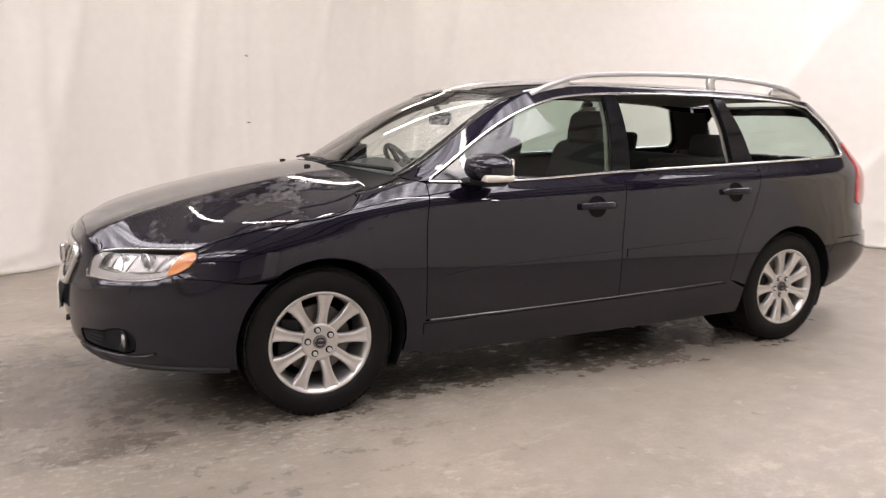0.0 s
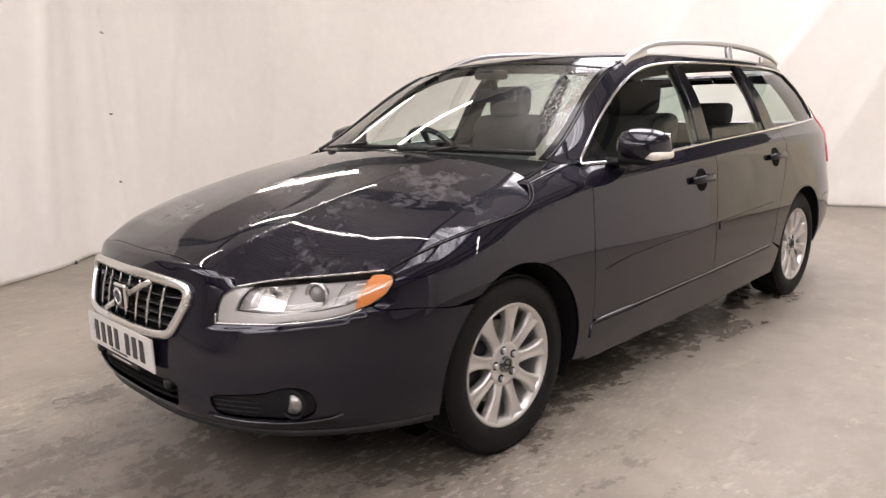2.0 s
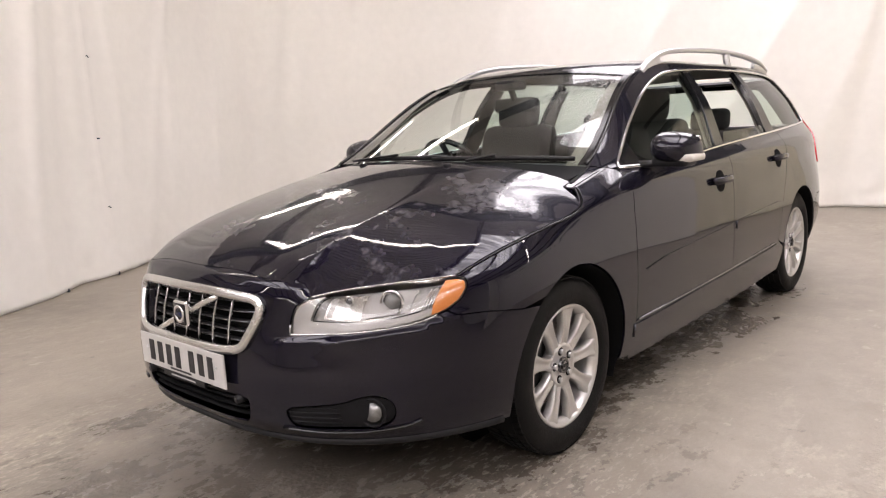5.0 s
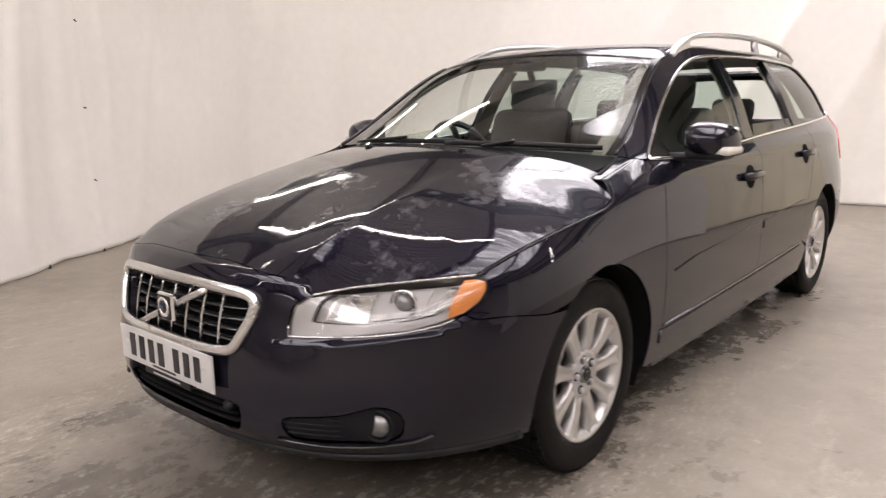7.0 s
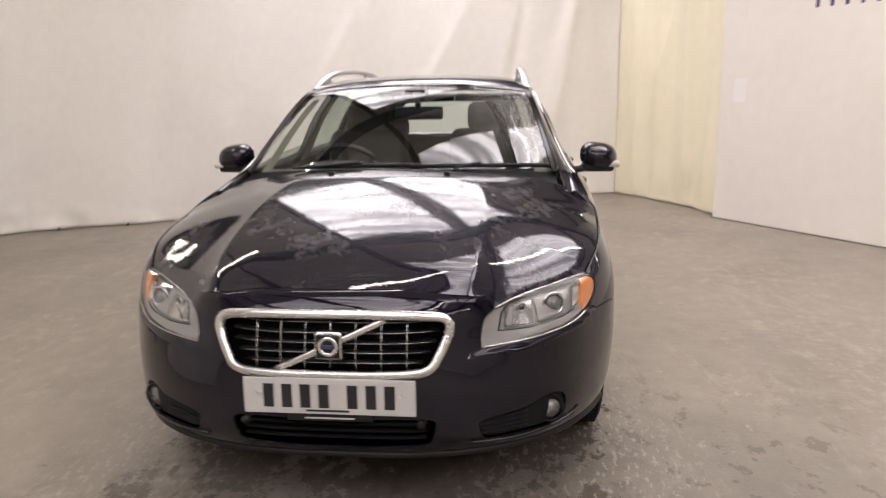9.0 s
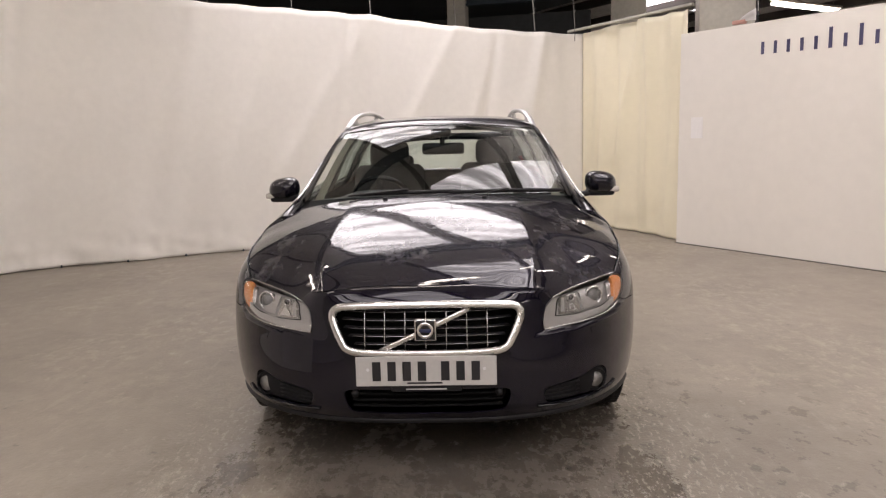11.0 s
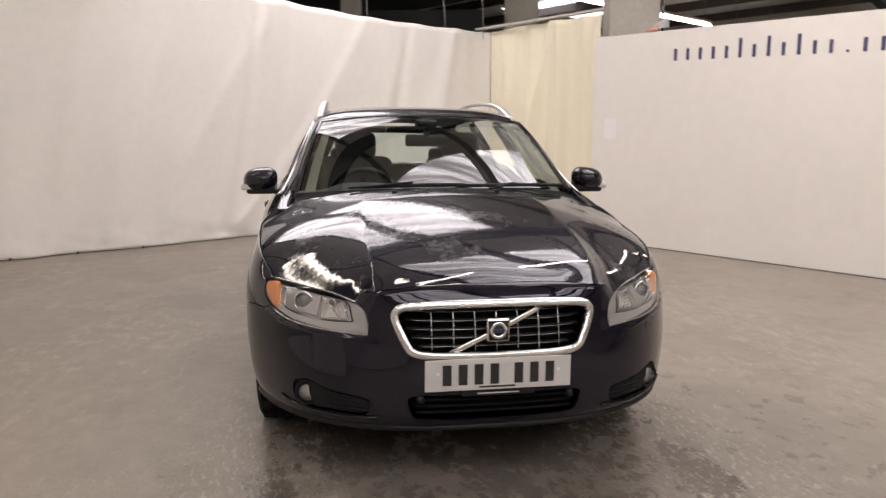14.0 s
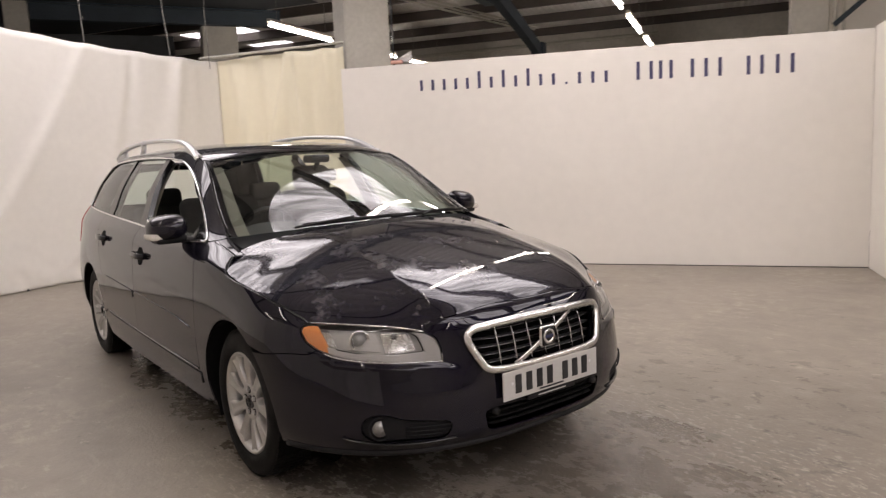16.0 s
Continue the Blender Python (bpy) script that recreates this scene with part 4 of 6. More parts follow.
for k, off in enumerate((0, 0.09, 0.2)):
    bm = bmesh.new()
    rod(bm, (3.1 + off, -6.0, ROOF_Z - 0.32 - 0.03 * k), (1.6 + off, -12.6, ROOF_Z - 0.32 - 0.03 * k), 0.022, 8)
    bm.transform(RM)
    part("conduit", bm, PALE_STEEL, steel, "pale conduit", False)
bm = bmesh.new()
rod(bm, (9, -15.2, ROOF_Z - 0.35), (-1.0, -15.2, ROOF_Z - 0.35), 0.05, 8)
bm.transform(RM)
part("pipe", bm, PALE_STEEL, steel, "pale pipe", False)

# Closing walls of the hall, in the roof's axes: second darker, last two added out of view.
corners = [RM @ Vector((x, y, 0)) for x, y in ((HALL_X[0], HALL_Y[0]), (HALL_X[1], HALL_Y[0]), (HALL_X[1], HALL_Y[1]), (HALL_X[0], HALL_Y[1]))]
for k, (wall_mat, lab) in enumerate(((BLOCK, "plain grey block wall closing the hall, two of them added out of view"), (DARKWALL, "dark wall of the hall behind the curtain"), (BLOCK, "plain grey block wall closing the hall, two of them added out of view"), (BLOCK, "plain grey block wall closing the hall, two of them added out of view"))):
    board(f"hall_wall_{k + 1}", corners[k], corners[(k + 1) % 4], -0.2, ROOF_Z + 0.1, wall_mat, lab)
board("wall_3", RM @ Vector((-4.02, -6.9, 0)), RM @ Vector((-12.0, -6.9, 0)), -0.15, ROOF_Z - 0.01, PANEL, "pale painted wall behind the signboard")


def pier(name, a, b, depth, top, label):
    """An upright block whose front runs from a to b in plan."""
    a, b = Vector((*a, 0)), Vector((*b, 0))
    n = Vector((-(b - a).y, (b - a).x, 0)).normalized() * depth
    bm = bmesh.new()
    low = [bm.verts.new(p) for p in (a, b, b + n, a + n)]
    made = bmesh.ops.extrude_face_region(bm, geom=[bm.faces.new(low)])
    for v in made["geom"]:
        if isinstance(v, bmesh.types.BMVert):
            v.co.z = top
    bmesh.ops.recalc_face_normals(bm, faces=bm.faces)
    bmesh.ops.bevel(bm, geom=[e for e in bm.edges if abs(e.verts[0].co.z - e.verts[1].co.z) > 1], offset=0.015, segments=2, affect='EDGES')
    return placed(name, bm, CONCRETE, label, "column")


pier("column_1", (5.71, -3.74), (5.84, -3.10), -0.5, ROOF_Z - 0.03, "painted concrete column with a dark cable")
pier("column_2", (11.22, -3.76), (11.38, -3.10), -0.5, 4.05, "boxed grey column under the girder behind the curtain")
pier("column_4", (11.98, -0.22), (12.05, 0.16), -0.4, ROOF_Z - 0.23, "grey column at the end of the girder")
# upright dark sheet added for the dim space under the girder
board("girder_dark_sheet", (13.4, 0.6, 0), (12.5, -2.9, 0), -0.1, 4.0, DARKWALL, "dark upright sheet added to keep the space under the girder dark")
a, b = along_board(5.48, -3.0, 0), along_board(5.95, -3.0, 0)
pier("column_3", (a.x, a.y), (b.x, b.y), 0.4 if Vector((-(b - a).y, (b - a).x, 0)).dot(DN) < 0 else -0.4, ROOF_Z - 0.03, "pale boxed column behind the signboard")
bm = bmesh.new()
rod(bm, along_board(6.0, -2.9, 2.86), along_board(6.75, -2.9, 3.5), 0.035, 8)
part("wall_brace", bm, STEEL, steel, "dark diagonal brace", False)
bm = bmesh.new()
rod(bm, along_board(6.02, -2.96, 0.05), along_board(6.02, -2.96, ROOF_Z - 0.05), 0.03, 8)
rod(bm, along_board(6.12, -2.96, 0.05), along_board(6.12, -2.96, ROOF_Z - 0.05), 0.02, 8)
placed("wall_pipe", bm, PALE_STEEL, "pale upright pipes beside the boxed column", "pipe")
bm = bmesh.new()
rod(bm, (5.685, -3.76, 0.02), (5.685, -3.76, ROOF_Z - 0.05), 0.014, 8)
placed("column_cable", bm, GLOSSBLACK, "thin black cable running up the column", "cable")
bm = bmesh.new()
rod(bm, (7.75, -1.75, 2.90), (5.70, -2.98, 2.90), 0.022, 10)
placed("curtain_rail", bm, PALE_STEEL, "pale round rail over the cream curtain", "rail")


def tube_light(a, b):
    """A batten with a bare tube hung on two wires."""
    a, b = Vector(a), Vector(b)
    t = (b - a).normalized()
    fit_ob = thing("tube_light", "white batten with a bright fluorescent tube hung from the roof, some added unseen as fill", "tube light", "tube lights", at=a)
    inv = Matrix.Translation(-a)
    bm = bmesh.new()
    tube(bm, [a + Vector((0, 0, 0.05)), b + Vector((0, 0, 0.05))], [(-0.04, 0), (0.04, 0), (0.03, 0.05), (-0.03, 0.05)])
    bm.transform(inv)
    part("batten", bm, PALE_STEEL, fit_ob, "", False)
    bm = bmesh.new()
    rod(bm, a + t * 0.03, b - t * 0.03, 0.030, 12)
    bm.transform(inv)
    part("tube", bm, TUBEGLOW, fit_ob, "glowing white tube")
    for q in (a + t * 0.25, b - t * 0.25):
        bm = bmesh.new()
        rod(bm, q + Vector((0, 0, 0.09)), (q.x, q.y, ROOF_Z - 0.02), 0.004, 5)
        bm.transform(inv)
        part("wire", bm, ROPE, fit_ob)
    return fit_ob


def roof_place(x, y, z):
    return RM @ Vector((x, y, z))


# the row at x -12.2 is out of view, added as fill light
for x in (-12.2, -6.6, -1.05, 4.4):
    for y in np.arange(-13.25, 9, 2.9):
        if not (x > 0 and -4.9 < y < 3.0) and not (x < -5 and y < -3.5):
            tube_light(roof_place(x, y, 3.62), roof_place(x, y + 2.1, 3.62))

# extra unseen tube, added to brighten the curtain on the car's right
tube_light(roof_place(1.3, 2.5, 3.62), roof_place(1.3, 4.6, 3.62))

# Cords that hold the curtain up, with wire barbs, from the eyelets to the roof.
for x, y, top, lean in ((5.33, 2.89, 3.01, 0.10), (5.92, 2.01, 3.04, 0.2), (6.53, 1.08, 3.04, 0.3), (6.97, -0.06, 2.92, -0.3), (7.36, -1.21, 2.87, 0.12), (7.56, -1.82, 2.84, -0.2)):
    bm = bmesh.new()
    pts = spline([(x, y, top - 0.10), (x + 0.005, y, top + 0.05), (x + lean * 0.4, y + 0.04, 3.6), (x + lean, y, ROOF_Z - 0.2)], 6)
    tube(bm, pts, oval(0.006, 0.006, 6))
    for q in pts[8::2]:
        rod(bm, q, Vector(q) + Vector((0.03, -0.03, 0.06)), 0.003, 4)
    ob = part("hanging_cord", bm, ROPE, None, "", True)
    tagged(ob, "thin barbed grey cord tied to the curtain top", "cord", "cords over the curtain")


# Lettering on the board: plain shapes of the letters' width, height and colour, one to a letter.
SIGN_Z = 2.155
sign = thing("wall_sign", "dark blue lettering on the white board, as plain bars", "sign", at=along_board(1.0, 0.003, SIGN_Z))


def sign_bar(d, wide, low, high):
    """One letter's block, an upright bar with a lighter waist cut on each side."""
    drop = 0.030 * (d - 1.06)
    bm = bmesh.new()
    q = [bm.verts.new(along_board(d + e, o, SIGN_Z - drop + z) - sign.location) for o in (0.0, 0.004) for e, z in ((-wide / 2, low), (wide / 2, low), (wide / 2, high), (-wide / 2, high))]
    for idx in ((4, 5, 6, 7), (0, 1, 5, 4), (1, 2, 6, 5), (2, 3, 7, 6), (3, 0, 4, 7)):
        bm.faces.new([q[i] for i in idx])
    bmesh.ops.recalc_face_normals(bm, faces=bm.faces)
    part("bar", bm, SIGN_INK, sign, "", False)


TALL, LOW = 0.20, 0.128
shape = "LLLLLTLTLTLL.LLL"
for k, c in enumerate(shape):
    d = 1.12 + 2.26 * k / 15
    sign_bar(d, 0.026 if c == "." else 0.036, 0.0, 0.026 if c == "." else (TALL if c == "T" else LOW))
for d in (3.73, 3.87, 3.97, 4.08, 4.30, 4.44, 4.58, 4.86, 4.99, 5.14, 5.28):
    sign_bar(d, 0.036, 0.01, 0.205)
bm = bmesh.new()
q = [bm.verts.new(along_board(d, o, z)) for o in (0.001, 0.004) for d, z in ((0.19, 1.28), (0.36, 1.28), (0.36, 1.525), (0.19, 1.525))]
for idx in ((0, 1, 2, 3), (4, 5, 6, 7), (0, 1, 5, 4), (1, 2, 6, 5), (2, 3, 7, 6), (3, 0, 4, 7)):
    bm.faces.new([q[i] for i in idx])
bmesh.ops.recalc_face_normals(bm, faces=bm.faces)
sheet_ob = part("paper_notice", bm, material("paper", (0.83, 0.81, 0.79), 0.6, vary=0.04), None, "", False)
tagged(sheet_ob, "small white paper notice stuck to the board", "notice")

# a curled paper left on the board's top edge, with a pinkish roll under it
def curled(rows):
    bm = bmesh.new()
    grid = [[bm.verts.new(p) for p in row] for row in rows]
    for a, b in zip(grid, grid[1:]):
        for k in range(len(a) - 1):
            bm.faces.new((a[k], a[k + 1], b[k + 1], b[k]))
    bmesh.ops.solidify(bm, geom=bm.faces[:], thickness=0.002)
    return bm


rows = []
for k in range(9):
    q = k / 8
    rows.append([along_board(0.74 + 0.25 * q, -0.045 + 0.03 * math.sin(3 * q) * j, PANEL_TOP + 0.006 + (0.02 + 0.12 * q) * j + 0.02 * math.sin(2.5 * q) * (1 - j)) for j in (0, 0.5, 1)])
loose = thing("loose_paper", "curled white paper with a pink roll lying on the board top", "paper")
part("leaf", curled(rows), material("white_leaf", (0.78, 0.76, 0.74), 0.6, vary=0.05), loose)
bm = bmesh.new()
rod(bm, along_board(0.70, -0.045, PANEL_TOP + 0.028), along_board(0.86, -0.045, PANEL_TOP + 0.024), 0.024, 12)
part("roll", bm, material("pink_roll", (0.62, 0.34, 0.28), 0.6, vary=0.15, scale=20), loose, "dusty pink roll")


# ---- the car ----
car = thing("estate_car", "dark navy estate car with silver alloys and roof rails, standing wet", "car")
TOP = V_KNOTS[-1]


def arch(cx, cz, r, a0, a1, n=28):
    """Side-view points on a wheel arch from angle a0 to a1, degrees from ahead (-x), over the top."""
    return [(cx - r * math.cos(radians(a)), cz + r * math.sin(radians(a))) for a in np.linspace(a0, a1, n)]


def side_uv(points):
    return uv(side(points))


ARCH_F, ARCH_R = (0.012, 0.328, 0.366), (2.80, 0.328, 0.362)
BELT = [(.52, .99), (.80, .985), (1.1, .994), (1.55, 1.016), (2.0, 1.032), (2.45, 1.046), (2.9, 1.062), (3.30, 1.077)]
DLO_TOP = [(.52, .995), (.63, 1.06), (.79, 1.162), (.96, 1.257), (1.13, 1.330), (1.30, 1.378), (1.47, 1.400), (1.66, 1.410), (2.04, 1.419), (2.45, 1.417), (2.82, 1.408), (3.10, 1.393)]
DLO_END = [(3.20, 1.372), (3.30, 1.25), (3.365, 1.14), (3.362, 1.088), (3.30, 1.077)]
belt_uv, dlo_top_uv, dlo_end_uv = (side_uv(spline(c, 6)) for c in (BELT, DLO_TOP, DLO_END))
LAMP = np.array([(.480, .600), (.479, .65), (.493, .687), (.535, .709), (.631, .721), (.805, .732), (.975, .742), (1.012, .736), (1.024, .712), (1.008, .677), (.962, .648), (.89, .627), (.81, .615), (.666, .605)])
lamp_low = spline(LAMP[[10, 11, 12, 13, 0]], 5)       # outer foot to inner foot
lamp_in = spline(LAMP[[0, 1, 2, 3]], 5)               # inner edge upwards
lamp_top = spline(LAMP[[3, 4, 5, 6]], 6)              # top edge outwards
lamp_out = spline(LAMP[[6, 7, 8, 9, 10]], 5)          # round the amber end
DOOR_F = [(.470, .386), (.468, .57), (.474, .812), (.495, .93), (.505, .982)]
DOOR_B = [(1.54, .39), (1.545, .70), (1.57, .93), (1.585, 1.016)]
DOOR_R = [(2.30, .395), (2.315, .43), (2.37, .63), (2.44, .78), (2.52, .95), (2.56, 1.050)]
door_f, door_b, door_r = (side_uv(spline(c, 6)) for c in (DOOR_F, DOOR_B, DOOR_R))


def between(curve, lo, hi):
    """The points of a curve with u from lo to hi, with both ends."""
    u = np.linspace(lo, hi, 24)
    return np.stack([u, np.interp(u, curve[:, 0], curve[:, 1])], 1)


def top_edge(lo, hi, n=40):
    u = np.linspace(lo, hi, n)
    return np.stack([u, np.full(n, TOP)], 1)


def at_x(x, v=TOP):
    """The length u at which the top edge has the given x."""
    us = np.linspace(0.5, 5.2, 400)
    return float(np.interp(x, skin(us, np.full(400, v))[:, 0], us))


U_BONNET_END, U_PILLAR, U_END = at_x(0.25), at_x(0.40), U_KNOTS[-1]
shut_bumper = uv(spline([(.962, .648), (1.0, .634), (1.10, .629), (1.245, .612)], 5))
shut_bonnet = uv(spline([(.977, .743), (1.031, .761), (1.128, .788), (1.262, .816), (1.456, .846), (1.56, .859), (1.64, .873), (1.70, .897), (1.745, .932), (1.775, .962)], 5))
arch_f = side_uv([p for p in arch(*ARCH_F, -14, 194, 40)])
arch_r = side_uv([p for p in arch(*ARCH_R, -14, 194, 40)])
# where the bumper's shut line meets the arch
k_meet = int(np.argmin(np.abs(arch_f[:20, 1] - shut_bumper[-1, 1])))

# front bumper, one piece across the nose
half = np.concatenate([np.stack([np.linspace(0, arch_f[0, 0], 26), np.zeros(26)], 1), arch_f[:k_meet + 1], shut_bumper[::-1], uv(lamp_low)[1:], uv(lamp_in)[1:],
                       [[0.50, TOP]], top_edge(0.47, 0, 14)])
mirror_half = half[::-1] * (-1, 1)
bumper_poly = np.concatenate([half, mirror_half[1:-1]])
GRILLE = np.array([(0, .7145), (.15, .7135), (.29, .7065), (.335, .699), (.351, .680), (.348, .65), (.318, .585), (.300, .558), (.262, .545), (.13, .5405), (0, .540)])
grille_half = uv(front(spline(GRILLE[[1, 2, 3, 4, 5, 6, 7, 8, 9]], 4)))
grille_poly = np.concatenate([[[0, uv([(0, .7145)])[0, 1]]], grille_half, [[0, uv([(0, .540)])[0, 1]]], grille_half[::-1] * (-1, 1)])
INTAKE = np.array([(0, .400), (.25, .400), (.305, .392), (.312, .375), (.296, .322), (.275, .310), (.15, .302), (0, .300)])
intake_half = uv(front(spline(INTAKE[[1, 2, 3, 4, 5, 6]], 4)))
intake_poly = np.concatenate([[[0, uv([(0, .400)])[0, 1]]], intake_half, [[0, uv([(0, .300)])[0, 1]]], intake_half[::-1] * (-1, 1)])
FOG = np.array([(.450, .372), (.54, .388), (.63, .398), (.68, .412), (.73, .416), (.775, .398), (.79, .362), (.775, .328), (.72, .312), (.63, .314), (.54, .314), (.462, .320)])
fog_poly = uv(spline(FOG, 4, True))
sheet("front_bumper", hull, bumper_poly, PAINT, car, [grille_poly, intake_poly, fog_poly, fog_poly[::-1] * (-1, 1)], 0.016, 0.03)

# lower lip of the bumper
lip = np.stack([np.linspace(-1.17, 1.17, 90), np.full(90, 0.012)], 1)
p = hull(lip[:, 0], lip[:, 1])
bm = bmesh.new()
tube(bm, p + np.array((0.006, 0, -0.006)), oval(0.010, 0.012, 10))
part("bumper_lip", bm, BLACK, car, "black lower lip")


# bonnet: a raised middle between two sharp creases, with hollowed shoulders that run down to the lamps and wings
BONNET_X = np.array((-.90, -.87, -.80, -.70, -.55, -.40, -.15, .05, .22, .30))
BONNET_Z = np.array((.775, .788, .825, .866, .907, .943, .995, 1.028, 1.046, 1.051))
RIDGE_FIT = np.polyfit(BONNET_X, BONNET_Z, 5)
corner = hull([U_BONNET_END], [TOP])
SIDE_EDGE = np.concatenate([hull(*uv(lamp_top).T), hull(*shut_bonnet[1:].T), corner])
us = np.linspace(0, 0.5, 40)
NOSE_EDGE = np.concatenate([hull(us, np.full(40, TOP)), SIDE_EDGE[:1]])


def smooth(xs, ys):
    """A curve without kinks through the given values."""
    k, v = np.array(xs, float), np.array(ys, float)[:, None]
    m = slopes(v, k)
    return lambda t: hermite(k, v, m, np.clip(np.asarray(t, float), k[0], k[-1]))[:, 0]


def thinned(x, y, n):
    """The same, through n even samples of a dense line."""
    o = np.argsort(x)
    at = np.linspace(x[o[0]], x[o[-1]], n)
    return smooth(at, np.interp(at, x[o], y[o]))


NOSE_X = thinned(-NOSE_EDGE[:, 1], NOSE_EDGE[:, 0], 8)
NOSE_Z = thinned(-NOSE_EDGE[:, 1], NOSE_EDGE[:, 2], 8)
EDGE_W = thinned(SIDE_EDGE[:, 0], -SIDE_EDGE[:, 1], 10)
EDGE_Z = thinned(SIDE_EDGE[:, 0], SIDE_EDGE[:, 2], 10)
RIDGE = smooth(BONNET_X, np.polyval(RIDGE_FIT, BONNET_X))
FALL = smooth((-.90, -.5, .30), (.010, .016, .022))
CREASE_W = smooth((-.90, -.80, -.6, -.2, .30), (.405, .415, .428, .420, .404))
SHOULDER = smooth((-.90, -.66, -.42, -.1, .30), (0, -.08, -.04, .10, .25))


def crown(x, w):
    """The middle: the ridge's height, set back with the nose, falling away gently to the sides."""
    fade = np.clip((-0.10 - x) / 0.75, 0, 1)
    back = (NOSE_X(w) - NOSE_EDGE[0, 0]) * fade * fade * (3 - 2 * fade)
    return RIDGE(x - back) - FALL(x) * (w / 0.42) ** 1.7


def bonnet(x, y):
    """The bonnet's height: a low crease parts the middle from each shoulder, which rolls down to the lamps and wings."""
    w = np.abs(y)
    front_k = np.exp(-(np.maximum(x - NOSE_X(w), 0) / 0.06) ** 2)
    mid = crown(x, w) + front_k * (NOSE_Z(w) - crown(NOSE_X(w), w))
    we, ze, wc = EDGE_W(x), EDGE_Z(x), CREASE_W(x)
    wc = np.minimum(wc, we - 0.03)
    top = crown(x, wc) + front_k * (NOSE_Z(wc) - crown(NOSE_X(wc), wc))
    q, round_ = (w - wc) / (we - wc), SHOULDER(x)
    roll = 0.14 * np.clip((x + 0.75) / 0.3, 0, 1)
    ahead = 1 - round_ - roll
    out = np.where(q > 0, top + (ze - top) * (ahead * q + round_ * q * q + roll * np.abs(q) ** 7), top - (top - ze) * ahead * q)
    k = 0.0025
    blend_k = np.clip(0.5 + 0.5 * (out - mid) / k, 0, 1)
    z = out + (mid - out) * blend_k - k * blend_k * (1 - blend_k)
    return np.stack([x, y, z], 1)


rear = spline([(.258, -.70), (.235, -.5), (.205, -.25), (.195, 0)], 6)
half_b = np.concatenate([NOSE_EDGE[:, :2], SIDE_EDGE[1:, :2], rear])
bonnet_poly = np.concatenate([half_b, half_b[::-1][1:-1] * (1, -1)])
sheet("bonnet", bonnet, bonnet_poly, PAINT_WET, car, (), 0.012, 0.02, 0.0018)
for m in (False, True):
    # dark gap between bonnet and wing
    bm = bmesh.new()
    tube(bm, hull(*shut_bonnet.T) - np.array((0, 0, 0.001)), oval(0.0032, 0.0032, 6))
    part("bonnet_gap", bm, CAVITY, car, "", True, m)
    # rolled edges of the panels on both sides of it
    line = hull(*shut_bonnet.T)
    across = np.stack([np.gradient(line[:, 1]), -np.gradient(line[:, 0]), np.zeros(len(line))], 1)
    across /= np.linalg.norm(across, axis=1)[:, None]
    for d in (-0.0062, 0.0062):
        bm = bmesh.new()
        tube(bm, line + across * d + np.array((0, 0, -0.0022)), oval(0.0035, 0.0035, 8))
        part("panel_edge", bm, PAINT, car, "", True, m)
    # front wing: lamp's foot, shut line, arch, door edge, pillar foot, bonnet's shut line
    wing = np.concatenate([shut_bumper, arch_f[k_meet + 1:], side_uv([(.40, .235), (.465, .235)]), door_f, [side_uv([(.47, .992)])[0]], top_edge(U_PILLAR, U_BONNET_END + 0.006, 10),
                           shut_bonnet[::-1], uv(lamp_out)[1:-1]])
    sheet("front_wing", hull, wing, PAINT, car, (), 0.022, 0.02, mirror=m)
    # doors
    b_f = between(belt_uv, door_f[-1, 0] + 0.01, door_b[-1, 0])
    b_r = between(belt_uv, door_b[-1, 0], door_r[-1, 0])
    low_f = side_uv([(1.54, .393), (1.2, .389), (.9, .387), (.6, .386), (.52, .386)])
    low_r = side_uv([(2.27, .41), (2.0, .405), (1.7, .398), (1.54, .393)])
    fd = sheet("front_door", hull, np.concatenate([door_f, b_f[1:-1], door_b[::-1], low_f[1:]]), PAINT, car, (), 0.028, 0.02, mirror=m)
    rd = sheet("rear_door", hull, np.concatenate([door_b, b_r[1:-1], door_r[::-1], low_r[1:]]), PAINT, car, (), 0.028, 0.02, mirror=m)
    # sill
    sheet("sill", hull, np.concatenate([side_uv([(.452, .215), (.452, .335), (.452, .380), (.9, .384), (1.5, .39), (2.0, .402), (2.312, .418), (2.434, .362)]), [[2.42 + 1.559, 0.0]],
                                        np.stack([np.linspace(2.42 + 1.5, 2.03, 12), np.zeros(12)], 1)]), PAINT, car, (), 0.03, 0.02, mirror=m)
    sheet("sill_moulding", hull, side_uv(np.array([(.458, .370), (.9, .378), (1.5, .386), (2.29, .403), (2.33, .345), (1.5, .325), (.9, .318), (.458, .312)])), PAINT, car, (), 0.03, 0.012, 0.002, 0.006, mirror=m)
    # metal strip that draws the highlight along the sill's ledge
    strip("sill_highlight", side([(.49, .383), (.9, .387), (1.5, .395), (2.25, .411)]), .008, .003, DARKMETAL, car, m, lift=0.002)
    # side frame and rear quarter: pillar, roof side and quarter panel in one pressing
    k_r = int(np.argmin(np.abs(arch_r[:16, 0] - door_r[4, 0])))
    end_u = at_x(3.39)
    quarter = np.concatenate([top_edge(U_PILLAR + 0.004, end_u, 70), [[end_u + 0.02, 0.86], [end_u + 0.10, 0.74], [5.10, 0.62], [5.12, 0.45]], uv([(5.10, .60), (4.95, .60), (4.75, .60)]),
                              arch_r[::-1][8:40 - k_r - 1], door_r[4:], between(belt_uv, door_r[-1, 0] + 0.01, belt_uv[-1, 0])[1:], dlo_end_uv[::-1][1:], dlo_top_uv[::-1][1:], [side_uv([(.475, .993)])[0]]])
    sheet("side_frame", hull, quarter, PAINT, car, (), 0.026, 0.012, mirror=m)
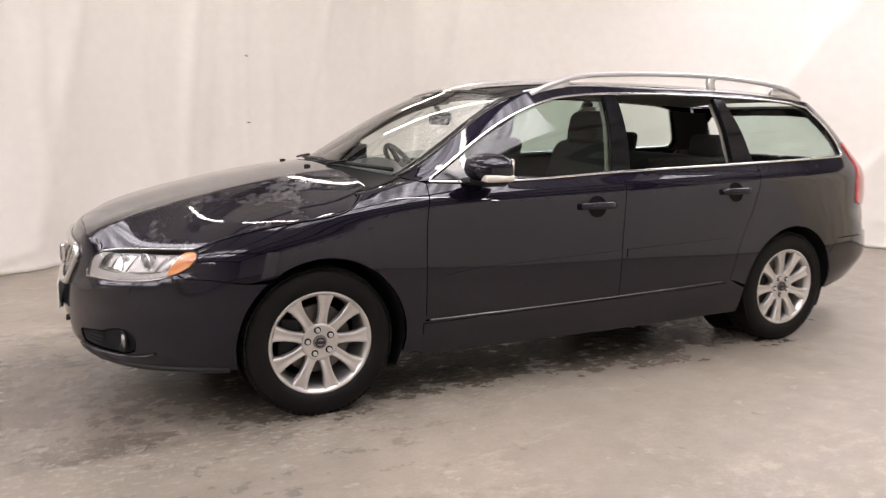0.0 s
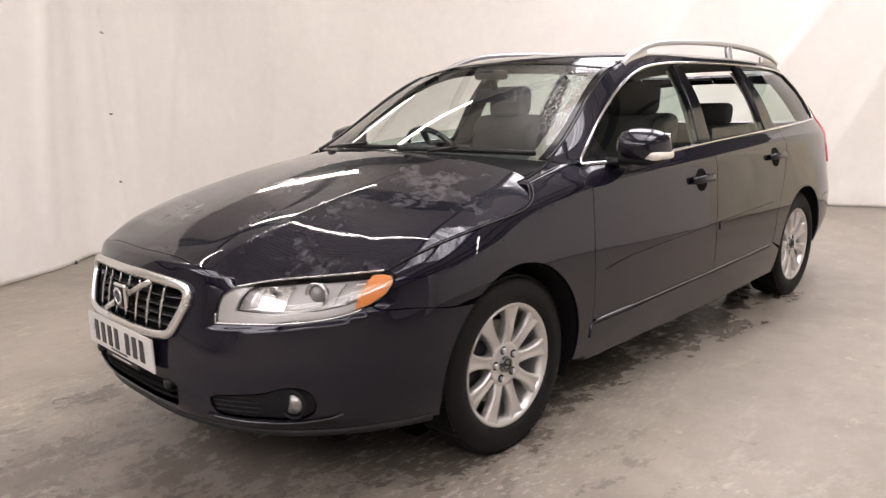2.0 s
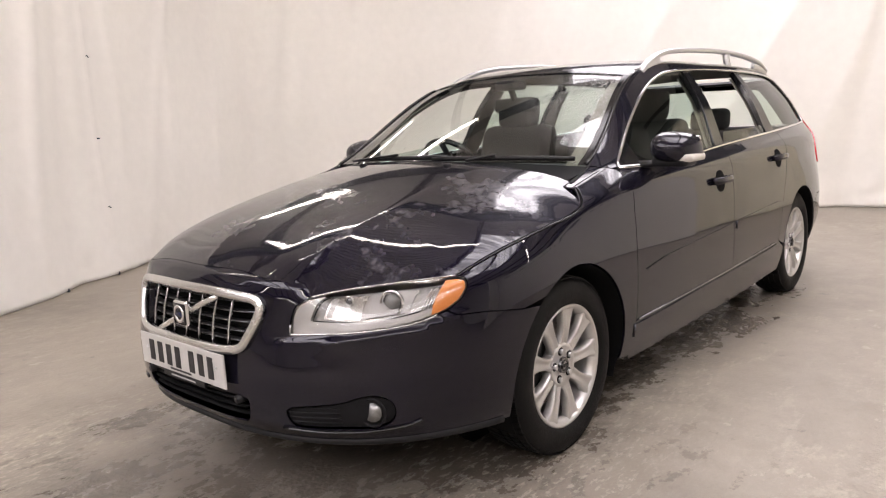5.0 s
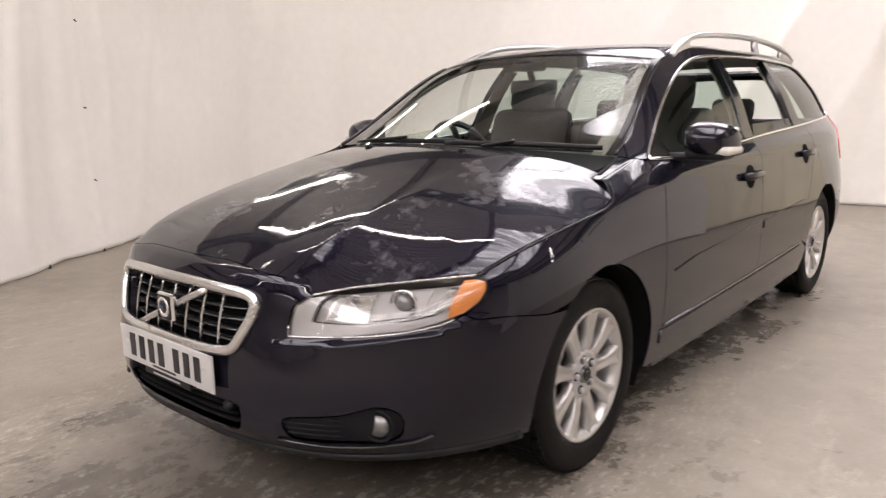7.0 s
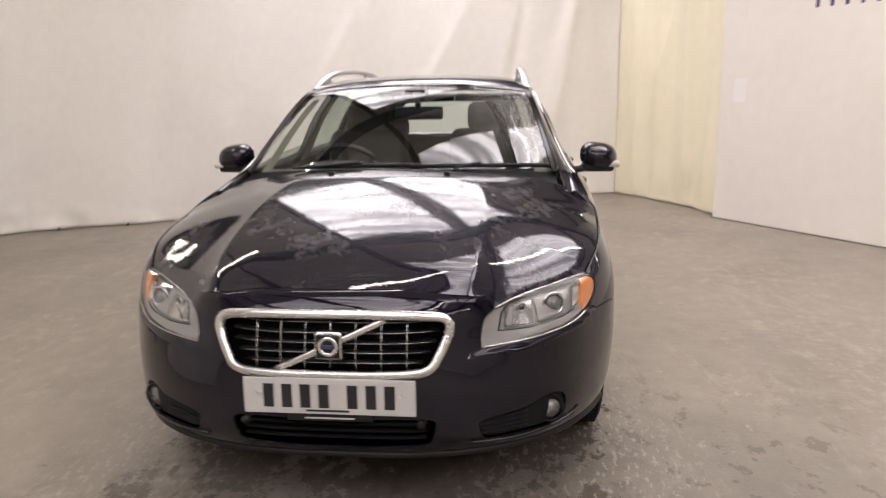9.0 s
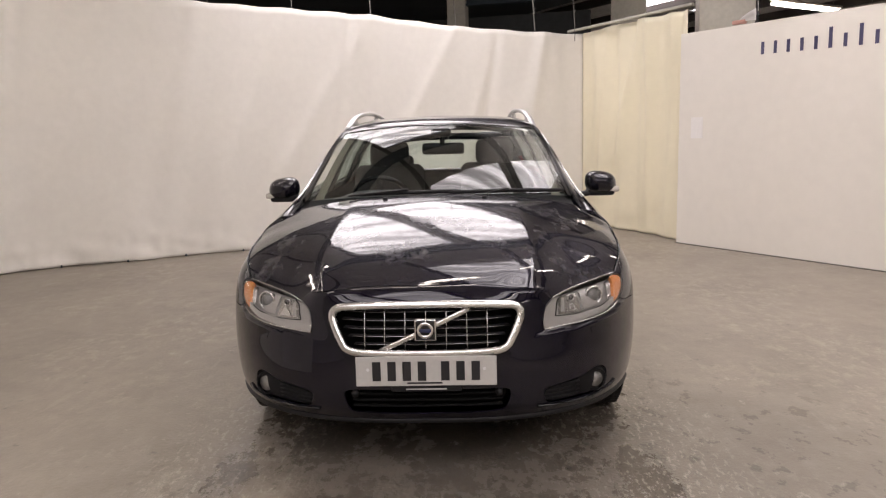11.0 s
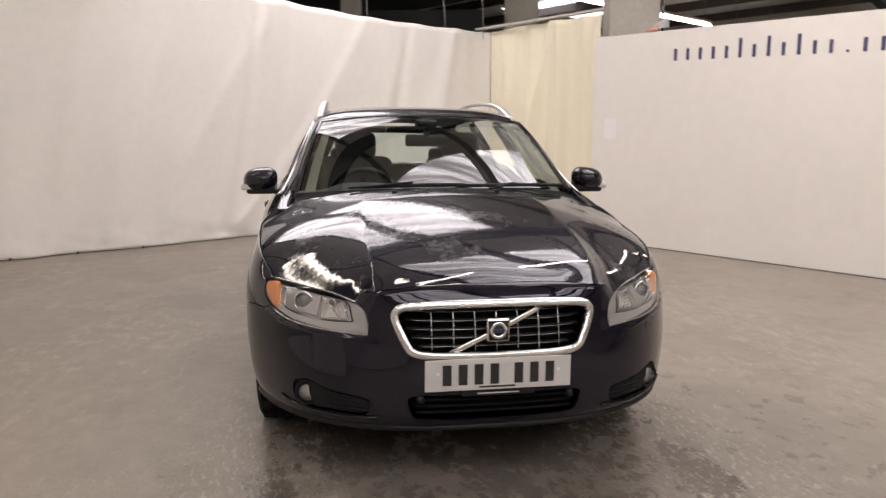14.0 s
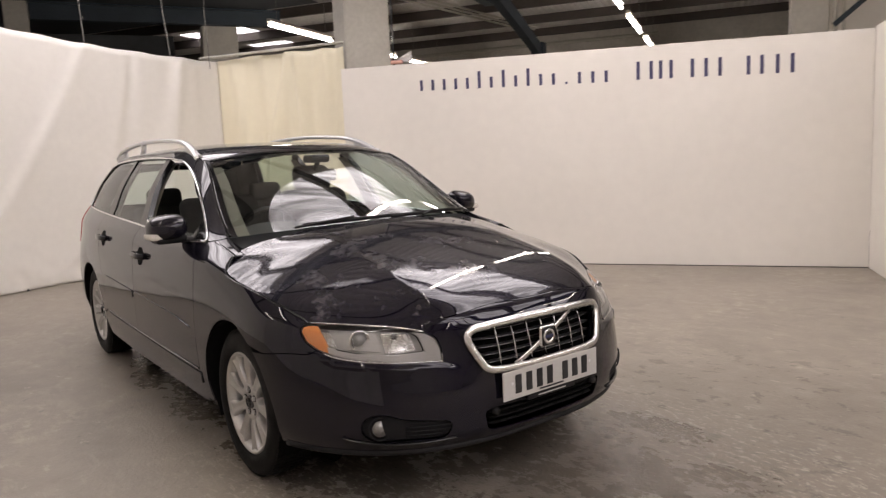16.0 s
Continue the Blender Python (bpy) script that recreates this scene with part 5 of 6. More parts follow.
    # rear bumper flank
    rb = np.concatenate([uv([(4.75, .599), (4.95, .599), (5.10, .599), (5.40, .60), (U_END, .60)]), [[U_END, 0.0]], np.stack([np.linspace(5.9, 4.74, 20), np.zeros(20)], 1), arch_r[::-1][2:9]])
    sheet("rear_bumper", hull, rb, PAINT, car, (), 0.03, 0.02, mirror=m)
    # tailgate half with its lamp
    tg = np.concatenate([[[5.125, 0.46], [5.105, 0.62], [end_u + 0.105, 0.74], [end_u + 0.025, 0.86]], top_edge(end_u + 0.01, U_END, 20), uv([(U_END, 1.34), (5.7, 1.338), (5.42, 1.325), (5.36, 1.28), (5.34, 1.12), (5.37, 1.06), (5.7, 1.05), (U_END, 1.05), (U_END, .61), (5.4, .61)])])
    sheet("tailgate", hull, tg, PAINT, car, (), 0.04, 0.02, 0.003, mirror=m)
    tw = uv([(U_END, 1.335), (5.7, 1.333), (5.425, 1.32), (5.365, 1.28), (5.345, 1.12), (5.375, 1.065), (5.7, 1.055), (U_END, 1.055)])
    sheet("tailgate_window", hull, tw, REARGLASS, car, (), 0.05, 0.003, 0.0, -0.004, mirror=m)
    tl = uv([(4.99, .80), (5.09, .78), (5.26, .80), (5.26, .96), (5.17, 1.05), (5.10, 1.16), (5.05, 1.16), (5.06, 1.04), (5.0, .95)])
    sheet("tail_lamp", hull, tl, REDLENS, car, (), 0.03, 0.02, 0.001, 0.008, mirror=m, label="red tail lamp")
    # glazing and pillars within the window line
    edge_all = np.concatenate([dlo_top_uv, dlo_end_uv[1:]])

    def upper(lo, hi):
        return between(edge_all[:edge_all[:, 0].argmax() + 1], lo, hi)

    def pane(name, lo_a, hi_a, lo_b, hi_b, mat, lift, rim=0.004, top_v=None, lab=""):
        """A piece of the window band: from lo_a (foot) and lo_b (head) to hi_a and hi_b."""
        foot = between(belt_uv, lo_a, hi_a)
        head = upper(lo_b, hi_b)[::-1]
        if top_v is not None:
            head = np.stack([head[:, 0], np.minimum(head[:, 1], top_v)], 1)
        return sheet(name, hull, np.concatenate([foot, head]), mat, car, (), 0.03, rim, 0.001, lift, mirror=m, label=lab)

    q = lambda x, z: float(side_uv([(x, z)])[0, 0])
    f0, f1a, f1b = dlo_top_uv[0, 0] + 0.01, q(1.52, 1.02), q(1.615, 1.39)
    r0a, r0b, r1a, r1b = q(1.65, 1.02), q(1.705, 1.39), q(2.38, 1.045), q(2.40, 1.39)
    z0a, z0b = q(2.55, 1.05), q(2.475, 1.39)
    low_v = float(uv([(r0a, 1.085)])[0, 1])
    pane("front_window", f0, f1a, f0, f1b, GLASS, -0.010, top_v=(float(uv([(3.0, 1.075)])[0, 1]) if m else None), lab="wound-down front window" if m else "")
    pane("rear_window", r0a, r1a, r0b, r1b, GLASS, -0.010, top_v=(None if m else low_v), lab="" if m else "half wound-down rear window")
    pane("b_pillar", f1a + 0.003, r0a - 0.003, f1b + 0.003, r0b - 0.003, GLOSSBLACK, -0.004, 0.03)
    pane("c_pillar", r1a + 0.003, z0a - 0.003, r1b + 0.003, z0b - 0.003, GLOSSBLACK, -0.004, 0.03)
    foot = between(belt_uv, z0a, belt_uv[-1, 0])
    qp = np.concatenate([foot, dlo_end_uv[::-1][1:], between(dlo_top_uv, z0b, dlo_top_uv[-1, 0])[::-1][1:]])
    sheet("quarter_window", hull, qp, GLASS, car, (), 0.03, 0.004, 0.001, -0.008, mirror=m)
    # black rubber frame inside the chrome and the chrome line itself
    loop = np.concatenate([spline(BELT, 6), spline(DLO_END[::-1], 6)[1:], spline(DLO_TOP[::-1], 6)[1:-1]])
    strip("window_trim", side(loop), .013, .006, CHROME, car, m, True, 0.002, "chrome window surround")
    # door moulding
    for a, b in ((.55, 1.52), (1.575, 2.36)):
        xs_m = np.linspace(a, b, 16)
        zc = np.interp(xs_m, (.55, 1.55, 2.4), (.580, .614, .638))
        taper = np.interp(xs_m, (.55, .74, 2.26, 2.36), (0.15, 1, 1, 0.4))
        up_, dn_ = zc + 0.020 * taper, zc - 0.020 * taper
        sheet("door_moulding", hull, side_uv(list(zip(xs_m, dn_)) + list(zip(xs_m[::-1], up_[::-1]))), PAINT, fd if a < 1 else rd, (), 0.03, 0.008, 0.0, 0.0055, mirror=m)
    # handles: a flat black disc that draws the cup's shaded hollow, and a bar across it
    for hx, hz, door in ((1.385, .857, fd), (2.322, .900, rd)):
        cup = side_uv([(hx + 0.055 * math.cos(t), hz + 0.052 * math.sin(t)) for t in np.linspace(0, 2 * math.pi, 25)[:-1]])
        sheet("cup_shade", hull, cup, CAVITY, door, (), 0.02, 0.0, 0.0, 0.0025, mirror=m)
        bar = side([(hx + d, hz + 0.004) for d in np.linspace(-0.105, 0.105, 13)])
        pp, nn = on_flank(bar)
        lift = np.array([0.006 + 0.03 * (1 - (2 * k / 12 - 1) ** 4) for k in range(13)])
        bm = bmesh.new()
        tube(bm, pp + nn * lift[:, None], oval(0.010, 0.017, 10, 0.7), up=(0, 0, 1))
        part("handle", bm, PAINT, door, "", True, m)
    # arch liner
    for cx, cz, r in (ARCH_F, ARCH_R):
        bm = bmesh.new()
        rows = []
        rim_y = hull(*side_uv(arch(cx, cz, r - 0.004, -25, 205, 40)).T)[:, 1] + 0.006
        for (x, z), y in zip(arch(cx, cz, r - 0.004, -25, 205, 40), rim_y):
            rows.append([bm.verts.new((x, -0.55, z)), bm.verts.new((x, y, z))])
        for a, b in zip(rows, rows[1:]):
            bm.faces.new((a[0], a[1], b[1], b[0]))
        ring = bmesh.ops.create_circle(bm, cap_ends=True, segments=40, radius=r, matrix=Matrix.Translation((cx, -0.55, cz)) @ Matrix.Rotation(radians(90), 4, 'X'))
        part("arch_liner", bm, CAVITY, car, "", True, m)


# roof and windscreen
us = np.linspace(at_x(1.02), at_x(3.42), 120)
RE = skin(us, np.full(120, TOP))
ROOF_X = np.array((.93, 1.10, 1.35, 1.8, 2.4, 2.9, 3.2, 3.48))
ROOF_C = np.array((1.408, 1.449, 1.478, 1.499, 1.501, 1.487, 1.468, 1.436))
RC_SLOPE = slopes(ROOF_C[:, None], ROOF_X)


def roof(x, y):
    w = np.abs(y)
    zc = hermite(ROOF_X, ROOF_C[:, None], RC_SLOPE, np.clip(x, .93, 3.48))[:, 0]
    we, ze = np.interp(x, RE[:, 0], RE[:, 1]), np.interp(x, RE[:, 0], RE[:, 2])
    q = np.clip(w / we, 0, 1.05)
    return np.stack([x, y, zc + (ze - zc) * (0.55 * q**2 + 0.45 * q**6)], 1)


SCREEN_FOOT, SCREEN_HEAD = Vector((.225, 0, 1.028)), Vector((.965, 0, 1.424))
u_head = at_x(1.06)


def screen(a, b):
    """Windscreen: a across from -1 to 1, b from foot to head."""
    e = skin(U_PILLAR + (u_head - U_PILLAR) * b, np.full(len(b), TOP))
    mid = np.array(SCREEN_FOOT) * (1 - b)[:, None] + np.array(SCREEN_HEAD) * b[:, None]
    mid[:, 2] += 0.028 * np.sin(np.pi * b)
    q2 = (np.abs(a) ** 2.2)[:, None]
    p = mid * (1 - q2) + e * q2
    p[:, 1] = e[:, 1] * a
    return p


head = screen(np.linspace(-1, 1, 41), np.ones(41))
rl = hull(*top_edge(u_head, at_x(3.39), 40).T)[:, :2]
half_r = np.concatenate([rl, [(3.44, -.3), (3.455, 0)]])
roof_poly = np.concatenate([half_r, half_r[::-1][1:] * (1, -1), head[::-1][1:-1, :2]])
sheet("roof", roof, roof_poly, PAINT_WET, car, (), 0.035, 0.012)
us_, bs_ = np.linspace(-0.985, 0.985, 40), np.linspace(0.01, 0.985, 20)
scr_poly = np.concatenate([[(a, 0.01) for a in us_], [(0.985, b) for b in bs_[1:]], [(a, 0.985) for a in us_[::-1][1:]], [(-0.985, b) for b in bs_[::-1][1:-1]]])
sheet("windscreen", screen, scr_poly, SCREEN, car, (), 0.05, 0.004, 0.0, flip=True)
for lo, hi in ((-0.945, -0.87), (0.87, 0.945)):
    sheet("pillar_lining", screen, [(lo, 0.06), (hi, 0.06), (hi, 0.5), (hi, 0.96), (lo, 0.96), (lo, 0.5)], BEIGE, car, (), 0.05, 0.0, 0.0, -0.035, flip=True, label="pale pillar lining")
# black band round the glass and the cowl below it
for lo, hi in ((-1, -0.955), (0.955, 1)):
    sheet("screen_seal", screen, [(lo, 0.0), (hi, 0.0), (hi, 0.5), (hi, 1.0), (lo, 1.0), (lo, 0.5)], GLOSSBLACK, car, (), 0.05, 0.0, 0.0, 0.004, flip=True)
sheet("screen_header", screen, np.array([(a, 0.972) for a in us_] + [(a, 1.0) for a in us_[::-1]]), GLOSSBLACK, car, (), 0.04, 0.0, 0.0, 0.005, flip=True)
bm = bmesh.new()
ys_c = np.linspace(-0.73, 0.73, 40)
rows = []
for y in ys_c:
    q = (abs(y) / 0.745) ** 2.2
    x0, x1 = 0.195 + 0.06 * q, 0.245 + 0.19 * q
    z1 = 1.034 - 0.036 * q
    rows.append([bm.verts.new(v) for v in ((x0 - 0.02, y, 0.955), (x0 + 0.012, y, 0.968), (x0 + 0.03, y, 0.975 - 0.01 * q), (x1 + 0.03, y, z1))])
for a, b in zip(rows, rows[1:]):
    for k in range(3):
        bm.faces.new((a[k], a[k + 1], b[k + 1], b[k]))
part("cowl", bm, VOID, car, "black cowl panel under the screen")
for m in (False, True):
    # added matt black patch that keeps the corner by bonnet, wing and pillar foot dark
    u_a, u_b = U_BONNET_END - 0.01, U_PILLAR + 0.06
    sheet("corner_dark_patch", hull, np.concatenate([top_edge(u_a, u_b, 10), [[u_b, TOP - 0.012], [0.5 * (u_a + u_b), TOP - 0.045], [u_a, TOP - 0.05]]]), VOID, car, (), 0.012, 0.004, 0.0, 0.003, mirror=m)


# wheels
def wheel_parts(parent):
    """A wheel about its own centre, outer face towards -y: tyre, nine-spoke rim, cap, five nuts, disc."""
    prof = [(0.221, -0.083), (0.231, -0.094), (0.250, -0.1015), (0.275, -0.102), (0.300, -0.096), (0.314, -0.084), (0.320, -0.072), (0.322, -0.05), (0.322, 0.05), (0.318, 0.08), (0.29, 0.1), (0.25, 0.1), (0.220, 0.085)]
    seg = 72
    bm = bmesh.new()
    rings = []
    for k in range(seg):
        t = 2 * math.pi * k / seg
        rings.append([bm.verts.new((r * math.cos(t), y, r * math.sin(t))) for r, y in prof])
    for k in range(seg):
        a, b = rings[k], rings[(k + 1) % seg]
        for i in range(len(prof) - 1):
            bm.faces.new((a[i], a[i + 1], b[i + 1], b[i]))
    bmesh.ops.recalc_face_normals(bm, faces=bm.faces)
    tyre = part("tyre", bm, RUBBER, parent, "black rubber tyre")
    # tread: rows of blocks proud of the carcass
    bm = bmesh.new()
    for k in range(72):
        t = 2 * math.pi * k / 72
        for y0, y1, sk in ((-0.082, -0.055, 0.012), (-0.047, -0.02, 0.008), (-0.013, 0.013, 0.0), (0.02, 0.047, -0.008), (0.055, 0.082, -0.012)):
            q = []
            for rr in (0.318, 0.3275 if abs(y0 + y1) < 0.12 else 0.324):
                for y, s in ((y0, -1), (y1, -1), (y1, 1), (y0, 1)):
                    a = t + s * 0.035 + sk * (1 if y == y1 else -1)
                    q.append(bm.verts.new((rr * math.cos(a), y, rr * math.sin(a))))
            for idx in ((4, 5, 6, 7), (0, 1, 5, 4), (1, 2, 6, 5), (2, 3, 7, 6), (3, 0, 4, 7)):
                bm.faces.new([q[i] for i in idx])
    bmesh.ops.recalc_face_normals(bm, faces=bm.faces)
    part("tread", bm, RUBBER, tyre, "", False)
    # rim barrel and lip
    prof = [(0.197, 0.09), (0.195, -0.02), (0.199, -0.055), (0.205, -0.078), (0.214, -0.088), (0.221, -0.092), (0.2255, -0.089), (0.2255, -0.075)]
    bm = bmesh.new()
    rings = []
    for k in range(seg):
        t = 2 * math.pi * k / seg
        rings.append([bm.verts.new((r * math.cos(t), y, r * math.sin(t))) for r, y in prof])
    for k in range(seg):
        a, b = rings[k], rings[(k + 1) % seg]
        for i in range(len(prof) - 1):
            bm.faces.new((a[i], a[i + 1], b[i + 1], b[i]))
    bmesh.ops.recalc_face_normals(bm, faces=bm.faces)
    rim = part("rim", bm, ALLOY, parent, "silver alloy rim")
    # spokes: nine, narrow at the waist, flared to the lip, with a raised spine each side
    for n in range(9):
        t = 2 * math.pi * n / 9 + math.pi / 2
        rot = Matrix.Rotation(-t, 4, 'Y')
        bm = bmesh.new()
        rows = []
        for r, wid, y in ((0.050, 0.021, -0.064), (0.075, 0.025, -0.069), (0.095, 0.0215, -0.074), (0.12, 0.0205, -0.0785), (0.15, 0.0225, -0.081), (0.178, 0.0275, -0.0825), (0.199, 0.0350, -0.083), (0.213, 0.044, -0.085)):
            row = []
            for q, dy in ((-1, 0.030), (-1, 0.006), (-0.86, 0.0), (-0.55, 0.0), (-0.25, 0.0042), (0.25, 0.0042), (0.55, 0.0), (0.86, 0.0), (1, 0.006), (1, 0.030)):
                row.append(bm.verts.new(rot @ Vector((r, y + dy, q * wid))))
            rows.append(row)
        for a, b in zip(rows, rows[1:]):
            for i in range(9):
                bm.faces.new((a[i], a[i + 1], b[i + 1], b[i]))
        bmesh.ops.recalc_face_normals(bm, faces=bm.faces)
        part("spoke", bm, ALLOY, rim)
    bm = bmesh.new()
    prof = [(0.0, -0.066), (0.05, -0.066), (0.066, -0.068), (0.078, -0.071), (0.082, -0.066), (0.082, -0.03)]
    rings = []
    for k in range(48):
        t = 2 * math.pi * k / 48
        rings.append([bm.verts.new((max(r, 0.001) * math.cos(t), y, max(r, 0.001) * math.sin(t))) for r, y in prof])
    for k in range(48):
        a, b = rings[k], rings[(k + 1) % 48]
        for i in range(len(prof) - 1):
            bm.faces.new((a[i], a[i + 1], b[i + 1], b[i]))
    bmesh.ops.recalc_face_normals(bm, faces=bm.faces)
    part("hub", bm, ALLOY, rim)
    bm = bmesh.new()
    rod(bm, (0, -0.062, 0), (0, -0.078, 0), 0.031, 28, 0.028)
    cap = part("cap", bm, DARKMETAL, parent, "dark grey centre cap", False)
    bm = bmesh.new()
    tube(bm, [(0.019 * math.cos(t), -0.0785, 0.019 * math.sin(t)) for t in np.linspace(0, 2 * math.pi, 25)[:-1]], oval(0.003, 0.003, 6), True, up=(0, 1, 0))
    box(bm, (-0.022, -0.081, -0.005), (0.022, -0.077, 0.005))
    part("emblem", bm, GLOSSBLACK, cap, "dark ring emblem")
    for n in range(5):
        t = 2 * math.pi * (n + 0.25) / 5 + math.pi / 2
        c = Vector((0.054 * math.cos(t), 0, 0.054 * math.sin(t)))
        # dark disc that draws the shade in the nut's hole
        bm = bmesh.new()
        rod(bm, c + Vector((0, -0.060, 0)), c + Vector((0, -0.0685, 0)), 0.0155, 20)
        part("nut_hole_shade", bm, VOID, rim, "", False)
        bm = bmesh.new()
        rod(bm, c + Vector((0, -0.062, 0)), c + Vector((0, -0.078, 0)), 0.0105, 6)
        bmesh.ops.bevel(bm, geom=bm.edges[:], offset=0.0015, segments=1, affect='EDGES')
        part("wheel_nut", bm, SATIN, rim, "", False)
    bm = bmesh.new()
    rod(bm, (0, -0.012, 0), (0, 0.012, 0), 0.150, 40)
    part("brake_disc", bm, material("brake_iron", (0.17, 0.155, 0.14), 0.5, 0.8, vary=0.2), parent, "rusty brake disc", False)
    bm = bmesh.new()
    box(bm, (-0.17, -0.035, -0.09), (-0.085, 0.03, 0.09), 0.01)
    part("brake_caliper", bm, BLACK, parent, "", False)


first = None
for x, y, spin in ((0.0, -0.79, 7), (0.0, 0.79, 8), (2.816, -0.79, -12), (2.816, 0.79, 23)):
    turn = Matrix.Translation((x, y, 0.3225)) @ Matrix.Rotation(radians(180 if y > 0 else 0), 4, 'Z') @ Matrix.Rotation(radians(spin), 4, 'Y')
    if first is None:
        first = new("wheel")
        wheel_parts(first)
        first.matrix_basis = turn
        w_ob = first
    else:
        w_ob = copy_thing(first, turn)
    w_ob.parent = car


# grille, plate, lamps
def loop_front(points, per=4):
    """A closed front-view outline, mirrored about the middle, as (s, z)."""
    h = front(spline(points, per))
    return np.concatenate([h, h[::-1][1:-1] * (-1, 1)])


sheet("inner_shell", hull, [(-1.12, .02), (-.6, .02), (0, .02), (.6, .02), (1.12, .02), (1.12, .6), (.95, .62), (.5, .66), (0, .66), (-.5, .66), (-.95, .62), (-1.12, .6)], CAVITY, car, (), 0.05, 0.0, 0.0, -0.085)
grille = part("grille", bmesh.new(), BLACK, car, "black grille with chrome surround and bars")
outline = loop_front(GRILLE)
strip("surround", outline, .031, .013, BRIGHT, grille, closed=True, lift=0.006, label="bright chrome surround", power=0.75)
for z in np.arange(.572, .70, .0315):
    w_at = float(np.interp(z, (.55, .60, .65, .70), (.262, .302, .330, .325)))
    pp, nn = on_flank(front([(abs(w), z) for w in np.linspace(0, w_at, 9)]), -0.036)
    full = np.concatenate([pp[::-1] * (1, -1, 1), pp[1:]])
    bm = bmesh.new()
    tube(bm, full, [(-0.012, -0.002), (0.012, -0.003), (0.012, 0.003), (-0.012, 0.002)])
    part("fin", bm, BLACK, grille)
    bm = bmesh.new()
    tube(bm, full + np.array((-0.0125, 0, 0)), oval(0.0016, 0.0016, 6))
    part("fin_edge", bm, DARKMETAL, grille)
for w in (-.231, -.154, -.077, 0, .077, .154, .231):
    zs = np.linspace(.548, .706 if abs(w) < .2 else .702, 7)
    pp, nn = on_flank(front([(abs(w), z) for z in zs]), -0.012)
    if w > 0:
        pp = pp * (1, -1, 1)
    bm = bmesh.new()
    tube(bm, pp, oval(0.0024, 0.006, 8), up=(1, 0, 0))
    part("bar", bm, BRIGHT, grille)
pp = []
for k in range(9):
    t = k / 8
    w, z = -.165 + .335 * t, .700 - .150 * t
    a, _ = on_flank(front([(abs(w), z)]), 0.0)
    pp.append((a[0][0], w, a[0][2]))
bm = bmesh.new()
tube(bm, pp, oval(0.010, 0.006, 10, 0.6), up=(1, 0, 0))
part("diagonal_bar", bm, BRIGHT, grille)
badge = bmesh.new()
box(badge, (-.982, -.0415, .587), (-.958, .0415, .672), 0.008)
badge_ob = part("badge", badge, CHROME, grille, "square chrome badge with a ring", False)
bm = bmesh.new()
box(bm, (-.9845, -.035, .594), (-.9815, .035, .665), 0.004)
part("field", bm, GLOSSBLACK, badge_ob)
bm = bmesh.new()
tube(bm, [(-.985, 0.025 * math.cos(t), .6295 + 0.025 * math.sin(t)) for t in np.linspace(0, 2 * math.pi, 33)[:-1]], oval(0.0065, 0.003, 8), True, up=(1, 0, 0))
part("ring", bm, CHROME, badge_ob)
bm = bmesh.new()
box(bm, (-.9875, -.028, .6225), (-.9845, .028, .6365), 0.002)
part("band", bm, material("badge_blue", (0.02, 0.024, 0.06), 0.25), badge_ob, "blue band")

plate = bmesh.new()
box(plate, (-.9985, -.26, .4235), (-.992, .26, .5355), 0.0025)
plate_ob = part("number_plate", plate, PLATE, car, "white number plate with dark bars", False)
for k, y in enumerate((.183, .127, .071, .015, -.071, -.127, -.183)):
    bm = bmesh.new()
    box(bm, (-1.0005, y - .0155, .444), (-.9984, y + .0155, .517))
    part("bar", bm, INK, plate_ob, "", False)
for y0, y1, z in ((-.06, .07, .432),):
    bm = bmesh.new()
    box(bm, (-1.0, y0, z), (-.9984, y1, z + .006))
    part("small_bar", bm, INK, plate_ob, "", False)
bm = bmesh.new()
box(bm, (-.995, -.13, .400), (-.985, .13, .4225), 0.002)
part("plate_holder", bm, BLACK, plate_ob, "", False)
bm = bmesh.new()
box(bm, (-.9965, -.075, .408), (-.9952, .075, .4125))
part("small_bar", bm, PLATE, plate_ob, "pale line of small print", False)
for y in (-.215, .215):
    bm = bmesh.new()
    rod(bm, (-.9985, y, .487), (-1.0008, y, .487), .006, 10)
    part("screw", bm, SATIN, plate_ob, "", False)

intake = sheet("lower_intake", hull, intake_poly, CAVITY, car, (), 0.03, -0.045, 0.0, -0.05)
for z in (.325, .352, .378):
    w_at = .285
    pp, nn = on_flank(front([(abs(w), z) for w in np.linspace(0, w_at, 9)]), -0.022)
    full = np.concatenate([pp[::-1] * (1, -1, 1), pp[1:]])
    bm = bmesh.new()
    tube(bm, full, [(-0.012, -0.003), (0.012, -0.003), (0.012, 0.003), (-0.012, 0.003)])
    part("slat", bm, CAVITY, intake)
for y in (-.27, .27):
    a, n = on_flank(front([(.27, .385)]), 0.0)
    bm = bmesh.new()
    c = Vector((a[0][0], y, .385))
    rod(bm, c + Vector((.03, 0, 0)), c + Vector((-.008, 0, 0)), .014, 14)
    part("tow_cap", bm, BLACK, intake, "", True)


def disc(name, centre, normal, r, depth, mat, parent, mirror, segments=28, bevel=0.0, label=""):
    bm = bmesh.new()
    n = Vector(normal).normalized()
    c = Vector(centre)
    rod(bm, c - n * depth, c, r, segments)
    if bevel:
        bmesh.ops.bevel(bm, geom=[e for e in bm.edges if all((v.co - c).dot(n) > -1e-4 for v in e.verts)], offset=bevel, segments=3, affect='EDGES')
    return part(name, bm, mat, parent, label, True, mirror)


